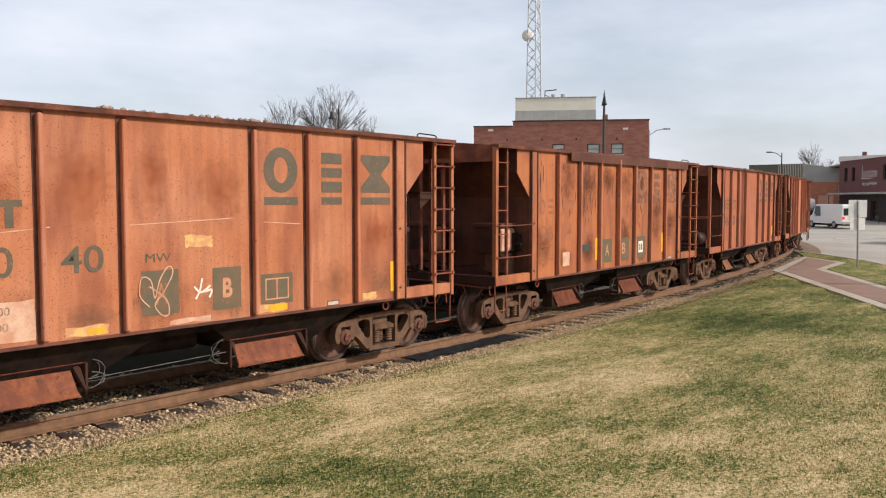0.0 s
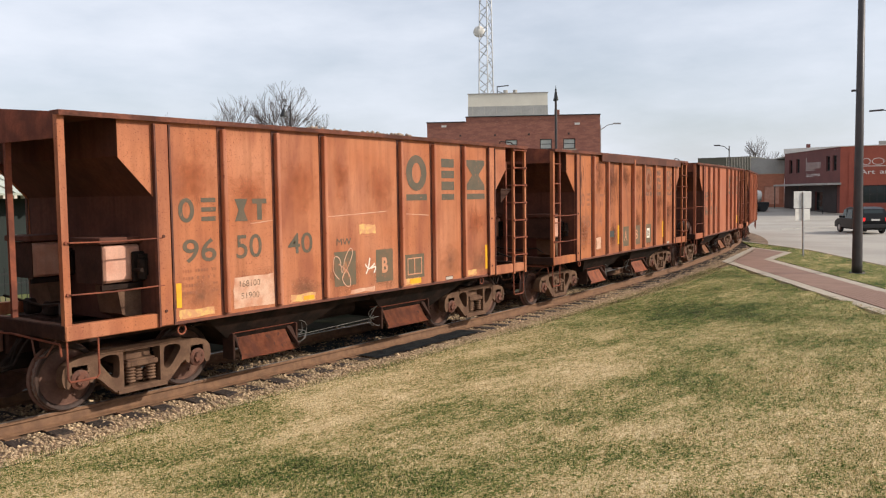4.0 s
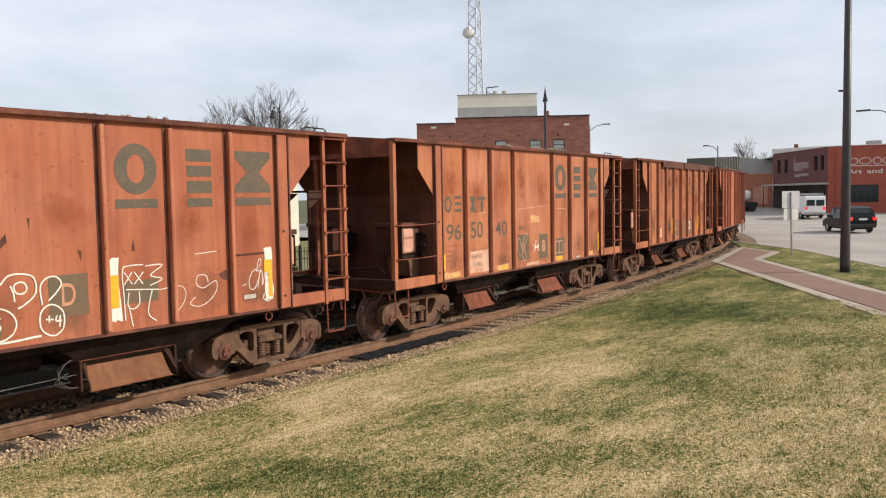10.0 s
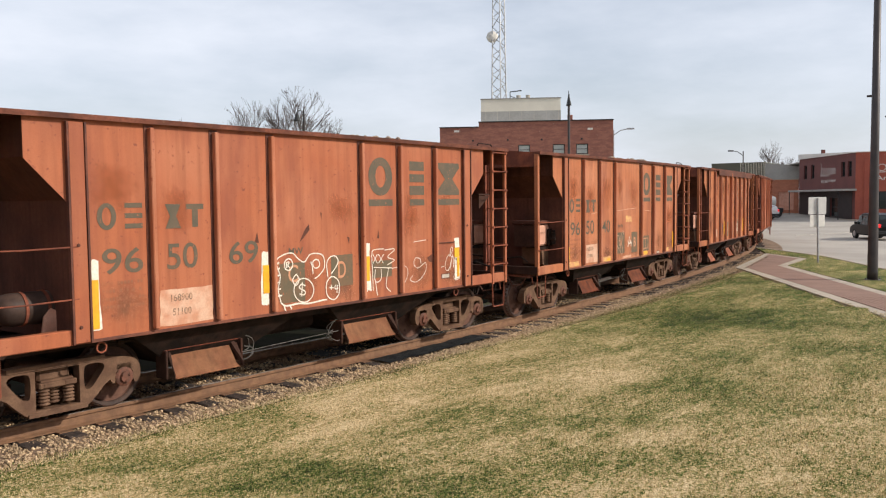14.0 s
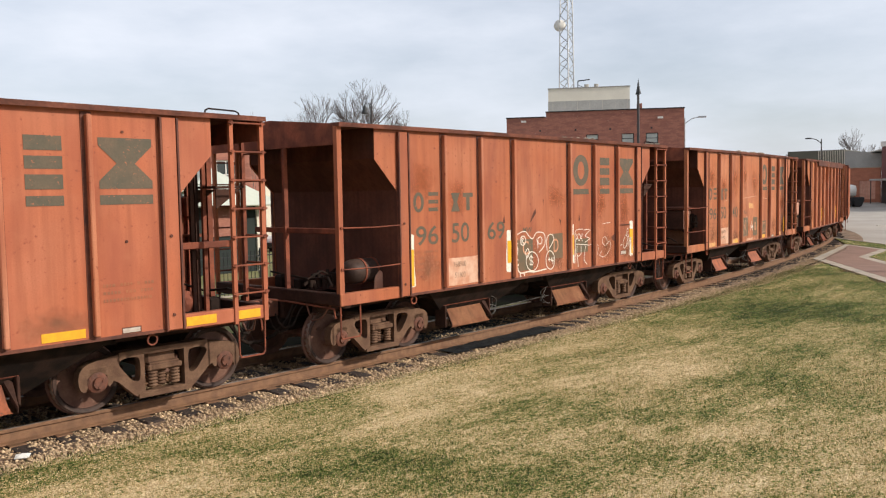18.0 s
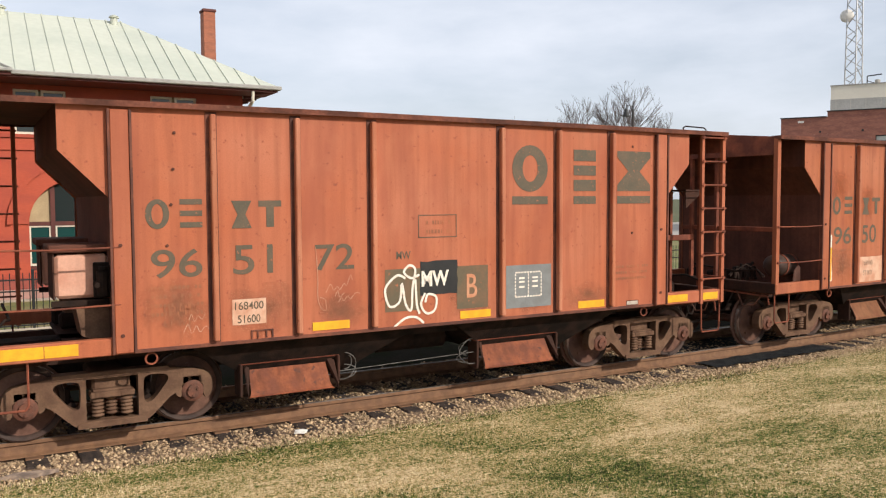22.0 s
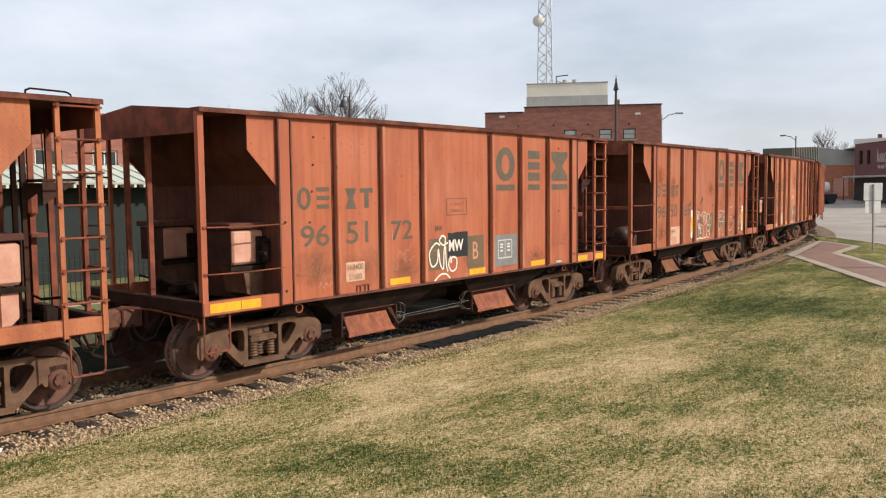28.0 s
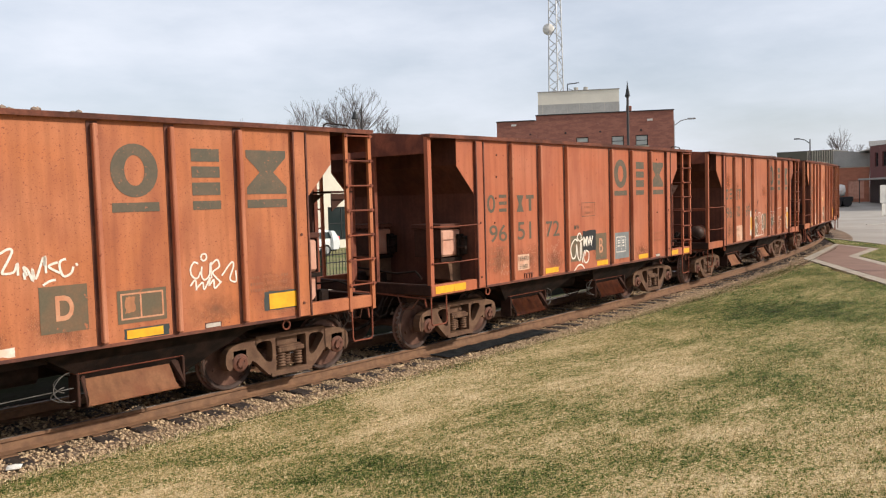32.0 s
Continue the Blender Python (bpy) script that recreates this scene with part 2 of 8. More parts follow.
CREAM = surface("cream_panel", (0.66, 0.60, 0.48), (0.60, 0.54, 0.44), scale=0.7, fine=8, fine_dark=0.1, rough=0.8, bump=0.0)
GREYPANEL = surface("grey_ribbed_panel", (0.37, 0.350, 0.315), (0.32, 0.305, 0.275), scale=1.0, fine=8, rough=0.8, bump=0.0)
# lighter copies of cream and grey, with the penthouse's sunlight put into the tone
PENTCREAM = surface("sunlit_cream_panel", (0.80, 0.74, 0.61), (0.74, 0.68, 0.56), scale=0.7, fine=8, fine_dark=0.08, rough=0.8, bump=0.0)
PENTGREY = surface("sunlit_grey_panel", (0.47, 0.45, 0.41), (0.42, 0.40, 0.36), scale=1.0, fine=8, rough=0.8, bump=0.0)
IRON = surface("black_painted_iron", (0.014, 0.014, 0.015), (0.022, 0.021, 0.02), scale=6, rough=0.5, bump=0.05)
POLE = surface("dark_bronze_pole", (0.050, 0.043, 0.042), (0.065, 0.053, 0.05), scale=3, rough=0.45, metal=0.3, bump=0.02)
STEEL = surface("galvanised_steel", (0.42, 0.42, 0.42), (0.34, 0.34, 0.34), scale=4, rough=0.45, metal=0.7, bump=0.02)
ALUM = surface("bare_aluminium_sign_back", (0.60, 0.58, 0.54), (0.52, 0.50, 0.47), scale=4, rough=0.55, metal=0.0, bump=0.02)
WHITE = surface("white_trim_paint", (0.74, 0.70, 0.64), (0.66, 0.62, 0.56), scale=3, rough=0.7, bump=0.03)
TRIM = surface("dark_red_trim", (0.115, 0.030, 0.022), (0.09, 0.025, 0.02), scale=3, rough=0.7)
GLASS = plain("dark_window_glass", (0.020, 0.028, 0.028), 0.06)
BLIND = surface("pale_window_blind", (0.56, 0.58, 0.52), (0.48, 0.50, 0.46), scale=2, rough=0.4, bump=0.0)
RUBBER = plain("tyre_rubber", (0.015, 0.015, 0.015), 0.8)
BARK = surface("grey_brown_bark", (0.17, 0.135, 0.12), (0.11, 0.09, 0.08), scale=8, rough=0.9)
LAMPGLASS = plain("lamp_globe_glass", (0.55, 0.55, 0.52), 0.3)
YARD_GRASS = surface("short_yard_grass", (0.135, 0.150, 0.045), (0.235, 0.195, 0.085), scale=0.9, fine=14, fine_dark=0.35, rough=0.95, bump=0.5, bump_scale=30)
GRASS_BANK = surface("far_grass", (0.060, 0.076, 0.024), (0.115, 0.100, 0.042), scale=0.5, fine=12, rough=0.95, bump=0.4)


def grime_film(name, tone):
    """A thin film of dried dirt with a ragged cloudy outline, clear towards its rim."""
    m = bpy.data.materials.new(name)
    m.use_nodes = True
    n, l = m.node_tree.nodes, m.node_tree.links
    bsdf, out_ = n["Principled BSDF"], n["Material Output"]
    bsdf.inputs["Base Color"].default_value, bsdf.inputs["Roughness"].default_value = (*tone, 1), 0.9
    bsdf.inputs["Specular IOR Level"].default_value = 0.1
    tc = n.new("ShaderNodeTexCoord")
    cloud_ = n.new("ShaderNodeTexNoise")
    cloud_.inputs["Scale"].default_value, cloud_.inputs["Detail"].default_value, cloud_.inputs["Roughness"].default_value = 3.1, 8.0, 0.68
    l.new(tc.outputs["Object"], cloud_.inputs["Vector"])
    rim = n.new("ShaderNodeVectorMath")
    rim.operation = "DISTANCE"
    rim.inputs[1].default_value = (0.5, 0.5, 0.5)
    flat = n.new("ShaderNodeMapping")
    flat.inputs["Scale"].default_value = (1, 0, 1)
    flat.inputs["Location"].default_value = (0, 0.5, 0)
    l.new(tc.outputs["Generated"], flat.inputs["Vector"])
    l.new(flat.outputs["Vector"], rim.inputs[0])
    body = n.new("ShaderNodeMath")
    body.operation = "MULTIPLY_ADD"
    body.inputs[1].default_value, body.inputs[2].default_value = -0.75, 0.28
    l.new(rim.outputs["Value"], body.inputs[0])
    total = n.new("ShaderNodeMath")
    l.new(body.outputs["Value"], total.inputs[0])
    l.new(cloud_.outputs["Fac"], total.inputs[1])
    cut = n.new("ShaderNodeMapRange")
    for key, v in (("From Min", 0.42), ("From Max", 0.78), ("To Min", 0.0), ("To Max", 0.55)):
        cut.inputs[key].default_value = v
    l.new(total.outputs["Value"], cut.inputs["Value"])
    clear = n.new("ShaderNodeBsdfTransparent")
    mix_ = n.new("ShaderNodeMixShader")
    l.new(cut.outputs["Result"], mix_.inputs[0])
    l.new(clear.outputs["BSDF"], mix_.inputs[1])
    l.new(bsdf.outputs["BSDF"], mix_.inputs[2])
    l.new(mix_.outputs["Shader"], out_.inputs["Surface"])
    return m


MUD = grime_film("dried_grey_mud", (0.25, 0.118, 0.072))
RUSTFILM = grime_film("rust_bloom", (0.35, 0.098, 0.042))


# drifts on the lawn: place, half width, half depth, turn, and straw (+) or green (-)
PATCHES = [
    (6.5, -2.8, 0.6, 0.64, -51, -1),
    (4.9, -3.1, 0.4, 0.32, -50, -1),
    (5.2, -4.6, 0.8, 0.4, -50, -1),
    (5.5, -6.0, 0.7, 0.46, -50, -1.1),
    (8.0, -5.0, 0.7, 0.6, -51, -0.9),
    (8.3, -6.2, 0.7, 0.42, -51, -0.8),
    (18.1, -3.6, 2.7, 2.86, -52, -1.3),
    (10.3, -7.1, 0.5, 1.94, -51, -0.78),
    (10.4, -7.9, 0.6, 0.8, -51, -1.04),
    (7.2, -7.5, 0.7, 0.36, -50, -1),
    (4.4, -2.9, 0.4, 0.25, -50, -0.8),
    (8.7, -2.8, 1.3, 1.16, -51, 1),
    (11.3, -4.5, 0.9, 1.91, -51, 1),
    (7.9, -6.9, 1.0, 0.42, -50, 1),
    (7.9, -8.3, 0.5, 0.48, -50, 1.1),
    (6.5, -4.6, 0.5, 0.5, -50, 0.5),
    (13.0, -1.6, 0.6, 1.38, -52, 0.8),
    (2.7, -2.0, 1.7, 0.52, -24, -0.7),
    (5.3, -4.8, 0.9, 0.47, -23, -1.1),
    (3.0, -4.3, 0.6, 0.28, -23, -0.8),
    (0.1, -2.8, 0.6, 0.27, -23, -0.6),
    (2.8, -3.3, 1.3, 0.49, -23, 0.8),
    (7.1, -3.4, 0.7, 0.88, -24, 0.9),
    (19.2, -3.9, 1.9, 2.14, -61, -0.65),
    (9.1, -8.2, 0.4, 1.11, -56, 0.6),
    (10.7, -5.9, 0.5, 0.73, -57, -0.78),
    (15.2, -7.2, 1.3, 1.17, -59, -1.04),
    (7.8, -9.1, 0.4, 0.61, -56, -0.6),
    (7.0, -7.9, 0.4, 0.53, -56, 0.7),
]


def lawn_material(name, blade):
    """Patchy spring turf: dormant straw with drifts of green, by place on the lawn."""
    m = bpy.data.materials.new(name)
    m.use_nodes = True
    n, l = m.node_tree.nodes, m.node_tree.links
    bsdf = n["Principled BSDF"]
    tc = n.new("ShaderNodeTexCoord")

    def tex(scale, detail, stretch_by, rough=0.55):
        mp = n.new("ShaderNodeMapping")
        mp.inputs["Scale"].default_value = stretch_by
        t = n.new("ShaderNodeTexNoise")
        t.inputs["Scale"].default_value, t.inputs["Detail"].default_value, t.inputs["Roughness"].default_value = scale, detail, rough
        l.new(tc.outputs["Object"], mp.inputs["Vector"])
        l.new(mp.outputs["Vector"], t.inputs["Vector"])
        return t.outputs["Fac"]

    def ramp_of(fac, stops):
        r = n.new("ShaderNodeValToRGB")
        while len(r.color_ramp.elements) < len(stops):
            r.color_ramp.elements.new(0.5)
        for e, (p, c) in zip(r.color_ramp.elements, stops):
            e.position, e.color = p, (*c, 1)
        l.new(fac, r.inputs["Fac"])
        return r.outputs["Color"]

    def sum_of(u, v, gain, shift):
        x = n.new("ShaderNodeMath")
        x.operation = "MULTIPLY_ADD"
        x.inputs[1].default_value, x.inputs[2].default_value = gain, shift
        l.new(v, x.inputs[0])
        y = n.new("ShaderNodeMath")
        l.new(u, y.inputs[0])
        l.new(x.outputs["Value"], y.inputs[1])
        return y.outputs["Value"]

    drift = tex(0.55, 4.0, (0.62, 1.30, 1.0), 0.55)
    # greener towards the path at the far end
    sep = n.new("ShaderNodeSeparateXYZ")
    l.new(tc.outputs["Object"], sep.inputs["Vector"])
    far = n.new("ShaderNodeMapRange")
    for key, v in (("From Min", 9.0), ("From Max", 24.0), ("To Min", 0.255), ("To Max", 0.185)):
        far.inputs[key].default_value = v
    l.new(sep.outputs["X"], far.inputs["Value"])
    lush = n.new("ShaderNodeMapRange")
    for key, v in (("From Min", 17.0), ("From Max", 27.0), ("To Min", 0.0), ("To Max", -0.075)):
        lush.inputs[key].default_value = v
    l.new(sep.outputs["X"], lush.inputs["Value"])
    total = sum_of(far.outputs["Result"], drift, 0.50, 0.0)
    total = sum_of(total, lush.outputs["Result"], 1.0, 0.0)
    # drifts of green and of dormant straw where they lie on the lawn, with ragged rims
    rag = n.new("ShaderNodeTexNoise")
    rag.inputs["Scale"].default_value, rag.inputs["Detail"].default_value, rag.inputs["Roughness"].default_value = 1.5, 5.0, 0.7
    l.new(tc.outputs["Object"], rag.inputs["Vector"])
    bent = n.new("ShaderNodeVectorMath")
    bent.operation = "MULTIPLY_ADD"
    bent.inputs[1].default_value = (1.5, 1.5, 0.0)
    l.new(rag.outputs["Color"], bent.inputs[0])
    l.new(tc.outputs["Object"], bent.inputs[2])
    for x, y, wide, deep, turn, much in PATCHES:
        spot = n.new("ShaderNodeMapping")
        spot.vector_type = "TEXTURE"
        spot.inputs["Location"].default_value = (x + 0.75, y + 0.75, 0)
        spot.inputs["Rotation"].default_value = (0, 0, radians(turn))
        spot.inputs["Scale"].default_value = (wide * 1.25, deep * 1.25, 1000)
        l.new(bent.outputs["Vector"], spot.inputs["Vector"])
        size = n.new("ShaderNodeVectorMath")
        size.operation = "LENGTH"
        l.new(spot.outputs["Vector"], size.inputs[0])
        body = n.new("ShaderNodeMapRange")
        body.interpolation_type = "SMOOTHSTEP"
        for key, v in (("From Min", 1.25), ("From Max", 0.25), ("To Min", 0.0), ("To Max", 0.11 * much)):
            body.inputs[key].default_value = v
        l.new(size.outputs["Value"], body.inputs["Value"])
        total = sum_of(total, body.outputs["Result"], 1.0, 0.0)
    total = sum_of(total, tex(1.9, 5.0, (0.34, 1.5, 1), 0.7), 0.52, -0.255)
    total = sum_of(total, tex(2.6, 4.0, (0.8, 1.2, 1), 0.6), 0.40, -0.172)
    total = sum_of(total, tex(8.5, 3.0, (0.8, 1.3, 1), 0.7), 0.62, -0.305)
    total = sum_of(total, tex(27.0, 3.0, (1, 1, 1), 0.85), 1.75, -0.858)
    if blade:
        geo = n.new("ShaderNodeNewGeometry")
        total = sum_of(total, geo.outputs["Random Per Island"], 0.62, -0.27)
    else:
        total = sum_of(total, tex(58.0, 4.0, (1, 1, 1), 0.85), 1.6, -0.825)
    final = ramp_of(total, [(0.20, (0.028, 0.034, 0.009)), (0.34, (0.060, 0.130, 0.015)), (0.45, (0.170, 0.182, 0.042)), (0.55, (0.382, 0.273, 0.115)), (0.70, (0.612, 0.436, 0.228)), (0.85, (0.72, 0.58, 0.35))])
    l.new(final, bsdf.inputs["Base Color"])
    bsdf.inputs["Roughness"].default_value = 0.95 if not blade else 0.7
    bsdf.inputs["Specular IOR Level"].default_value = 0.15
    if not blade:
        b = n.new("ShaderNodeBump")
        b.inputs["Strength"].default_value, b.inputs["Distance"].default_value = 1.0, 0.07
        l.new(tex(28.0, 5.0, (1, 1, 1)), b.inputs["Height"])
        l.new(b.outputs["Normal"], bsdf.inputs["Normal"])
    return m


LAWN = lawn_material("patchy_spring_turf", False)
BLADE = lawn_material("turf_blades", True)


# ---- building blocks ----
def box(bm, x0, x1, y0, y1, z0, z1, bevel=0.0):
    made = bmesh.ops.create_cube(bm, size=1.0, matrix=Matrix.Translation(((x0 + x1) / 2, (y0 + y1) / 2, (z0 + z1) / 2)) @ Matrix.Diagonal((x1 - x0, y1 - y0, z1 - z0, 1)))
    if bevel:
        edges = {e for v in made["verts"] for e in v.link_edges}
        bmesh.ops.bevel(bm, geom=list(edges), offset=bevel, segments=1, affect="EDGES")
    return bm


def rod(bm, a, b, r, seg=8, r2=None):
    a, b = Vector(a), Vector(b)
    d = b - a
    turn = d.to_track_quat("Z", "Y").to_matrix().to_4x4()
    bmesh.ops.create_cone(bm, cap_ends=True, segments=seg, radius1=r, radius2=r if r2 is None else r2, depth=d.length,
                          matrix=Matrix.Translation((a + b) / 2) @ turn)
    return bm


def pipe(bm, points, r, seg=6):
    for a, b in zip(points, points[1:]):
        rod(bm, a, b, r, seg)
    return bm


def beam(bm, a, b, w, h, up=(0, 1, 0)):
    """A square bar from a to b; w across 'up', h along it."""
    a, b = Vector(a), Vector(b)
    d = (b - a)
    z = d.normalized()
    y = Vector(up)
    x = y.cross(z).normalized()
    y = z.cross(x)
    turn = Matrix((x, y, z)).transposed().to_4x4()
    bmesh.ops.create_cube(bm, size=1.0, matrix=Matrix.Translation((a + b) / 2) @ turn @ Matrix.Diagonal((w, h, d.length, 1)))
    return bm


def slab(bm, pts, thick):
    """A flat plate: the polygon pts (3D, planar) given a thickness against its normal."""
    vs = [bm.verts.new(p) for p in pts]
    f = bm.faces.new(vs)
    f.normal_update()
    n = f.normal.copy() * -thick
    lo = [bm.verts.new(Vector(p) + n) for p in pts]
    bm.faces.new(list(reversed(lo)))
    for i in range(len(vs)):
        j = (i + 1) % len(vs)
        bm.faces.new((vs[j], vs[i], lo[i], lo[j]))
    return bm


def lathe(bm, profile, centre, axis="Y", seg=24, caps=True):
    """Turns a profile of (radius, along) about an axis through centre."""
    rings = []
    for r, h in profile:
        ring = []
        for k in range(seg):
            a = 2 * math.pi * k / seg
            c, s = r * math.cos(a), r * math.sin(a)
            p = {"Y": (c, h, s), "Z": (c, s, h), "X": (h, c, s)}[axis]
            ring.append(bm.verts.new(Vector(centre) + Vector(p)))
        rings.append(ring)
    for a, b in zip(rings, rings[1:]):
        for k in range(seg):
            j = (k + 1) % seg
            bm.faces.new((a[k], a[j], b[j], b[k]))
    if caps:
        bm.faces.new(rings[0])
        bm.faces.new(list(reversed(rings[-1])))
    return bm


def mesh_of(name, bm, material, smooth=False):
    bmesh.ops.recalc_face_normals(bm, faces=bm.faces[:])
    me = bpy.data.meshes.new(name)
    bm.to_mesh(me)
    bm.free()
    me.materials.append(material)
    if smooth:
        me.polygons.foreach_set("use_smooth", [True] * len(me.polygons))
    return me


def part(name, bm, material, parent=None, label="", smooth=False):
    ob = new(name, bm if isinstance(bm, bpy.types.Mesh) else mesh_of(name, bm, material, smooth))
    ob.parent = parent
    if label:
        ob["label"] = label
    return ob


def thing(name, label, category, group="", kind="", at=None):
    ob = new(name)
    ob.empty_display_size = 0.2
    if at is not None:
        ob.matrix_world = at
    return tagged(ob, label, category, group, kind)


def B():
    return bmesh.new()


def text_mesh(words, u0, u1, z0, z1, y, material, bold=0.008):
    """Words of the built-in font, fitted into a rectangle on an upright plane."""
    cu = bpy.data.curves.new("words", "FONT")
    cu.body = words
    cu.offset = bold
    ob = bpy.data.objects.new("words", cu)
    scene.collection.objects.link(ob)
    dg = bpy.context.evaluated_depsgraph_get()
    me = bpy.data.meshes.new_from_object(ob.evaluated_get(dg))
    bpy.data.objects.remove(ob)
    co = np.empty(len(me.vertices) * 3, dtype=np.float32)
    me.vertices.foreach_get("co", co)
    co = co.reshape(-1, 3)
    lo, hi = co.min(0), co.max(0)
    sx, sz = (u1 - u0) / (hi[0] - lo[0]), (z1 - z0) / (hi[1] - lo[1])
    new_co = np.stack([u0 + (co[:, 0] - lo[0]) * sx, np.full(len(co), y), z0 + (co[:, 1] - lo[1]) * sz], 1)
    me.vertices.foreach_set("co", new_co.astype(np.float32).ravel())
    me.materials.clear()
    me.materials.append(material)
    me.update()
    return me


# ---- the track: straight, then bending away ----
BEND_FROM, BEND_EASE, BEND = -3.57, 20.0, 0.00624
CAR_LENGTH = 11.534


def on_track(s):
    """Place and heading of the centre line at the length s along it."""
    o = max(s - BEND_FROM, 0.0)

    def head(v):
        late = max(v - 42.0, 0.0)
        late = 0.0075 * (late * late / 16 if late < 8 else late - 4)
        return late + (BEND * v * v / (2 * BEND_EASE) if v < BEND_EASE else BEND * (v - BEND_EASE / 2))
    x, y = min(s, BEND_FROM), 0.0
    steps = 24
    for i in range(steps + 1):
        w = (1 if i in (0, steps) else 4 if i % 2 else 2) / (3 * steps)
        th = head(o * i / steps)
        x, y = x + w * o * math.cos(th), y + w * o * math.sin(th)
    return x, y, head(o)


def side_of(s, d):
    x, y, th = on_track(s)
    return x - d * math.sin(th), y + d * math.cos(th)


def sweep(profile, s0, s1, step, closed=True):
    """A profile of (across, up) drawn along the track."""
    bm = B()
    rows = []
    count = int(round((s1 - s0) / step))
    for i in range(count + 1):
        s = s0 + (s1 - s0) * i / count
        rows.append([bm.verts.new((*side_of(s, d), z)) for d, z in profile])
    n = len(profile)
    for a, b in zip(rows, rows[1:]):
        for k in range(n if closed else n - 1):
            j = (k + 1) % n
            bm.faces.new((a[k], a[j], b[j], b[k]))
    if closed:
        bm.faces.new(rows[0])
        bm.faces.new(list(reversed(rows[-1])))
    return bm


TRACK_A, TRACK_B = -34.0, 112.0
track = thing("railway_track", "single railway track of rusty rails on dark wooden ties in ballast", "railway track", kind="structure")
part("ballast_bed", sweep([(-3.3, -0.60), (-2.15, -0.235), (-1.36, -0.205), (-1.2, -0.20), (1.2, -0.20), (1.75, -0.26), (3.6, -0.60)], TRACK_A, TRACK_B, 1.5), BALLAST, track)
RAIL_PROFILE = [(-0.07, -0.172), (0.07, -0.172), (0.07, -0.160), (0.012, -0.142), (0.010, -0.050), (0.036, -0.036), (0.036, -0.008), (0.026, 0.0),
                (-0.026, 0.0), (-0.036, -0.008), (-0.036, -0.036), (-0.010, -0.050), (-0.012, -0.142), (-0.07, -0.160)]
for d in (-0.755, 0.755):
    part("rail", sweep([(d + a, z) for a, z in RAIL_PROFILE], TRACK_A, TRACK_B, 1.0), RAIL, track)
    part("rail_head", sweep([(d - 0.022, 0.0005), (d + 0.022, 0.0005), (d + 0.020, 0.003), (d - 0.020, 0.003)], TRACK_A, TRACK_B, 1.0), TREAD, track, "polished running surface of the rail")


# ---- ground ----
def smooth01(v):
    v = min(max(v, 0.0), 1.0)
    return v * v * (3 - 2 * v)


def lawn_height(x, y):
    if y < -7.9 + 0.637 * (x - 19.7) and x > 6:      # under the path and the verge
        return -0.34
    rise = 0.34 * smooth01((-1.9 - y) / 9.0) * (1 - smooth01((x - 10) / 16))
    return -0.12 - 0.06 * smooth01((x - 12) / 14) + rise + 0.012 * noise.noise((x * 0.7, y * 0.7, 0))


def road_height(x):
    return -0.26 + 0.85 * max(0.0, min((x - 52) / 46, 1.6)) ** 2


def grid(name, x0, x1, y0, y1, nx, ny, height, material, inside=None):
    bm = B()
    vs = {}
    for i in range(nx + 1):
        for j in range(ny + 1):
            x, y = x0 + (x1 - x0) * i / nx, y0 + (y1 - y0) * j / ny
            vs[i, j] = bm.verts.new((x, y, height(x, y)))
    for i in range(nx):
        for j in range(ny):
            q = [vs[i, j], vs[i + 1, j], vs[i + 1, j + 1], vs[i, j + 1]]
            c = sum((v.co for v in q), Vector()) / 4
            if inside is None or inside(c.x, c.y):
                bm.faces.new(q)
    loose = [v for v in bm.verts if not v.link_faces]
    bmesh.ops.delete(bm, geom=loose, context="VERTS")
    return part(name, bm, material)


tagged(grid("ground", -1500, 1500, -1500, 1500, 60, 60, lambda x, y: -0.75 if abs(x) < 140 and abs(y) < 140 else -0.2 + 0.0006 * max(0, math.hypot(x, y) - 140), GRASS_BANK),
       "level grassy ground that runs to the horizon", "ground", kind="structure")

# the kerb line between lawn and street: two ends and a run
KERB = [(47.0, 4.6), (41.0, -0.6), (32.6, -5.6), (20.0, -13.2), (4.0, -23.0)]


def street_side(x, y):
    """True on the street's side of the kerb."""
    for (ax, ay), (bx, by) in zip(KERB, KERB[1:]):
        if bx <= x <= ax:
            return y < ay + (by - ay) * (x - ax) / (bx - ax)
    return x > KERB[0][0]


def strip(points, width, z0, z1, shift=0.0):
    """A low wall of given width along a plan line."""
    bm = B()
    for (ax, ay), (bx, by) in zip(points, points[1:]):
        d = Vector((bx - ax, by - ay, 0))
        nrm = Vector((-d.y, d.x, 0)).normalized()
        c = nrm * shift
        beam(bm, Vector((ax, ay, (z0 + z1) / 2)) + c, Vector((bx, by, (z0 + z1) / 2)) + c, z1 - z0, width, up=nrm)
    return bm


LAWN_EDGE = 1.90
bm = B()
cols = []
for i in range(91):
    s = -34.0 + 78.0 * i / 90
    col = []
    ex, ey = side_of(s, -LAWN_EDGE - 0.12 * noise.noise((s * 0.9, 3, 0)) - 0.05 * noise.noise((s * 4.0, 5, 0)))
    for j in range(25):
        y = ey + (-34.0 - ey) * (j / 24) ** 1.7
        col.append(bm.verts.new((ex, y, lawn_height(ex, y) - (0.10 if j == 0 else 0.0))))
    cols.append(col)
for a, b in zip(cols, cols[1:]):
    for j in range(24):
        q = (a[j], b[j], b[j + 1], a[j + 1])
        c = sum((v.co for v in q), Vector()) / 4
        if not street_side(c.x + 0.3, c.y - 0.3):
            bm.faces.new(q)
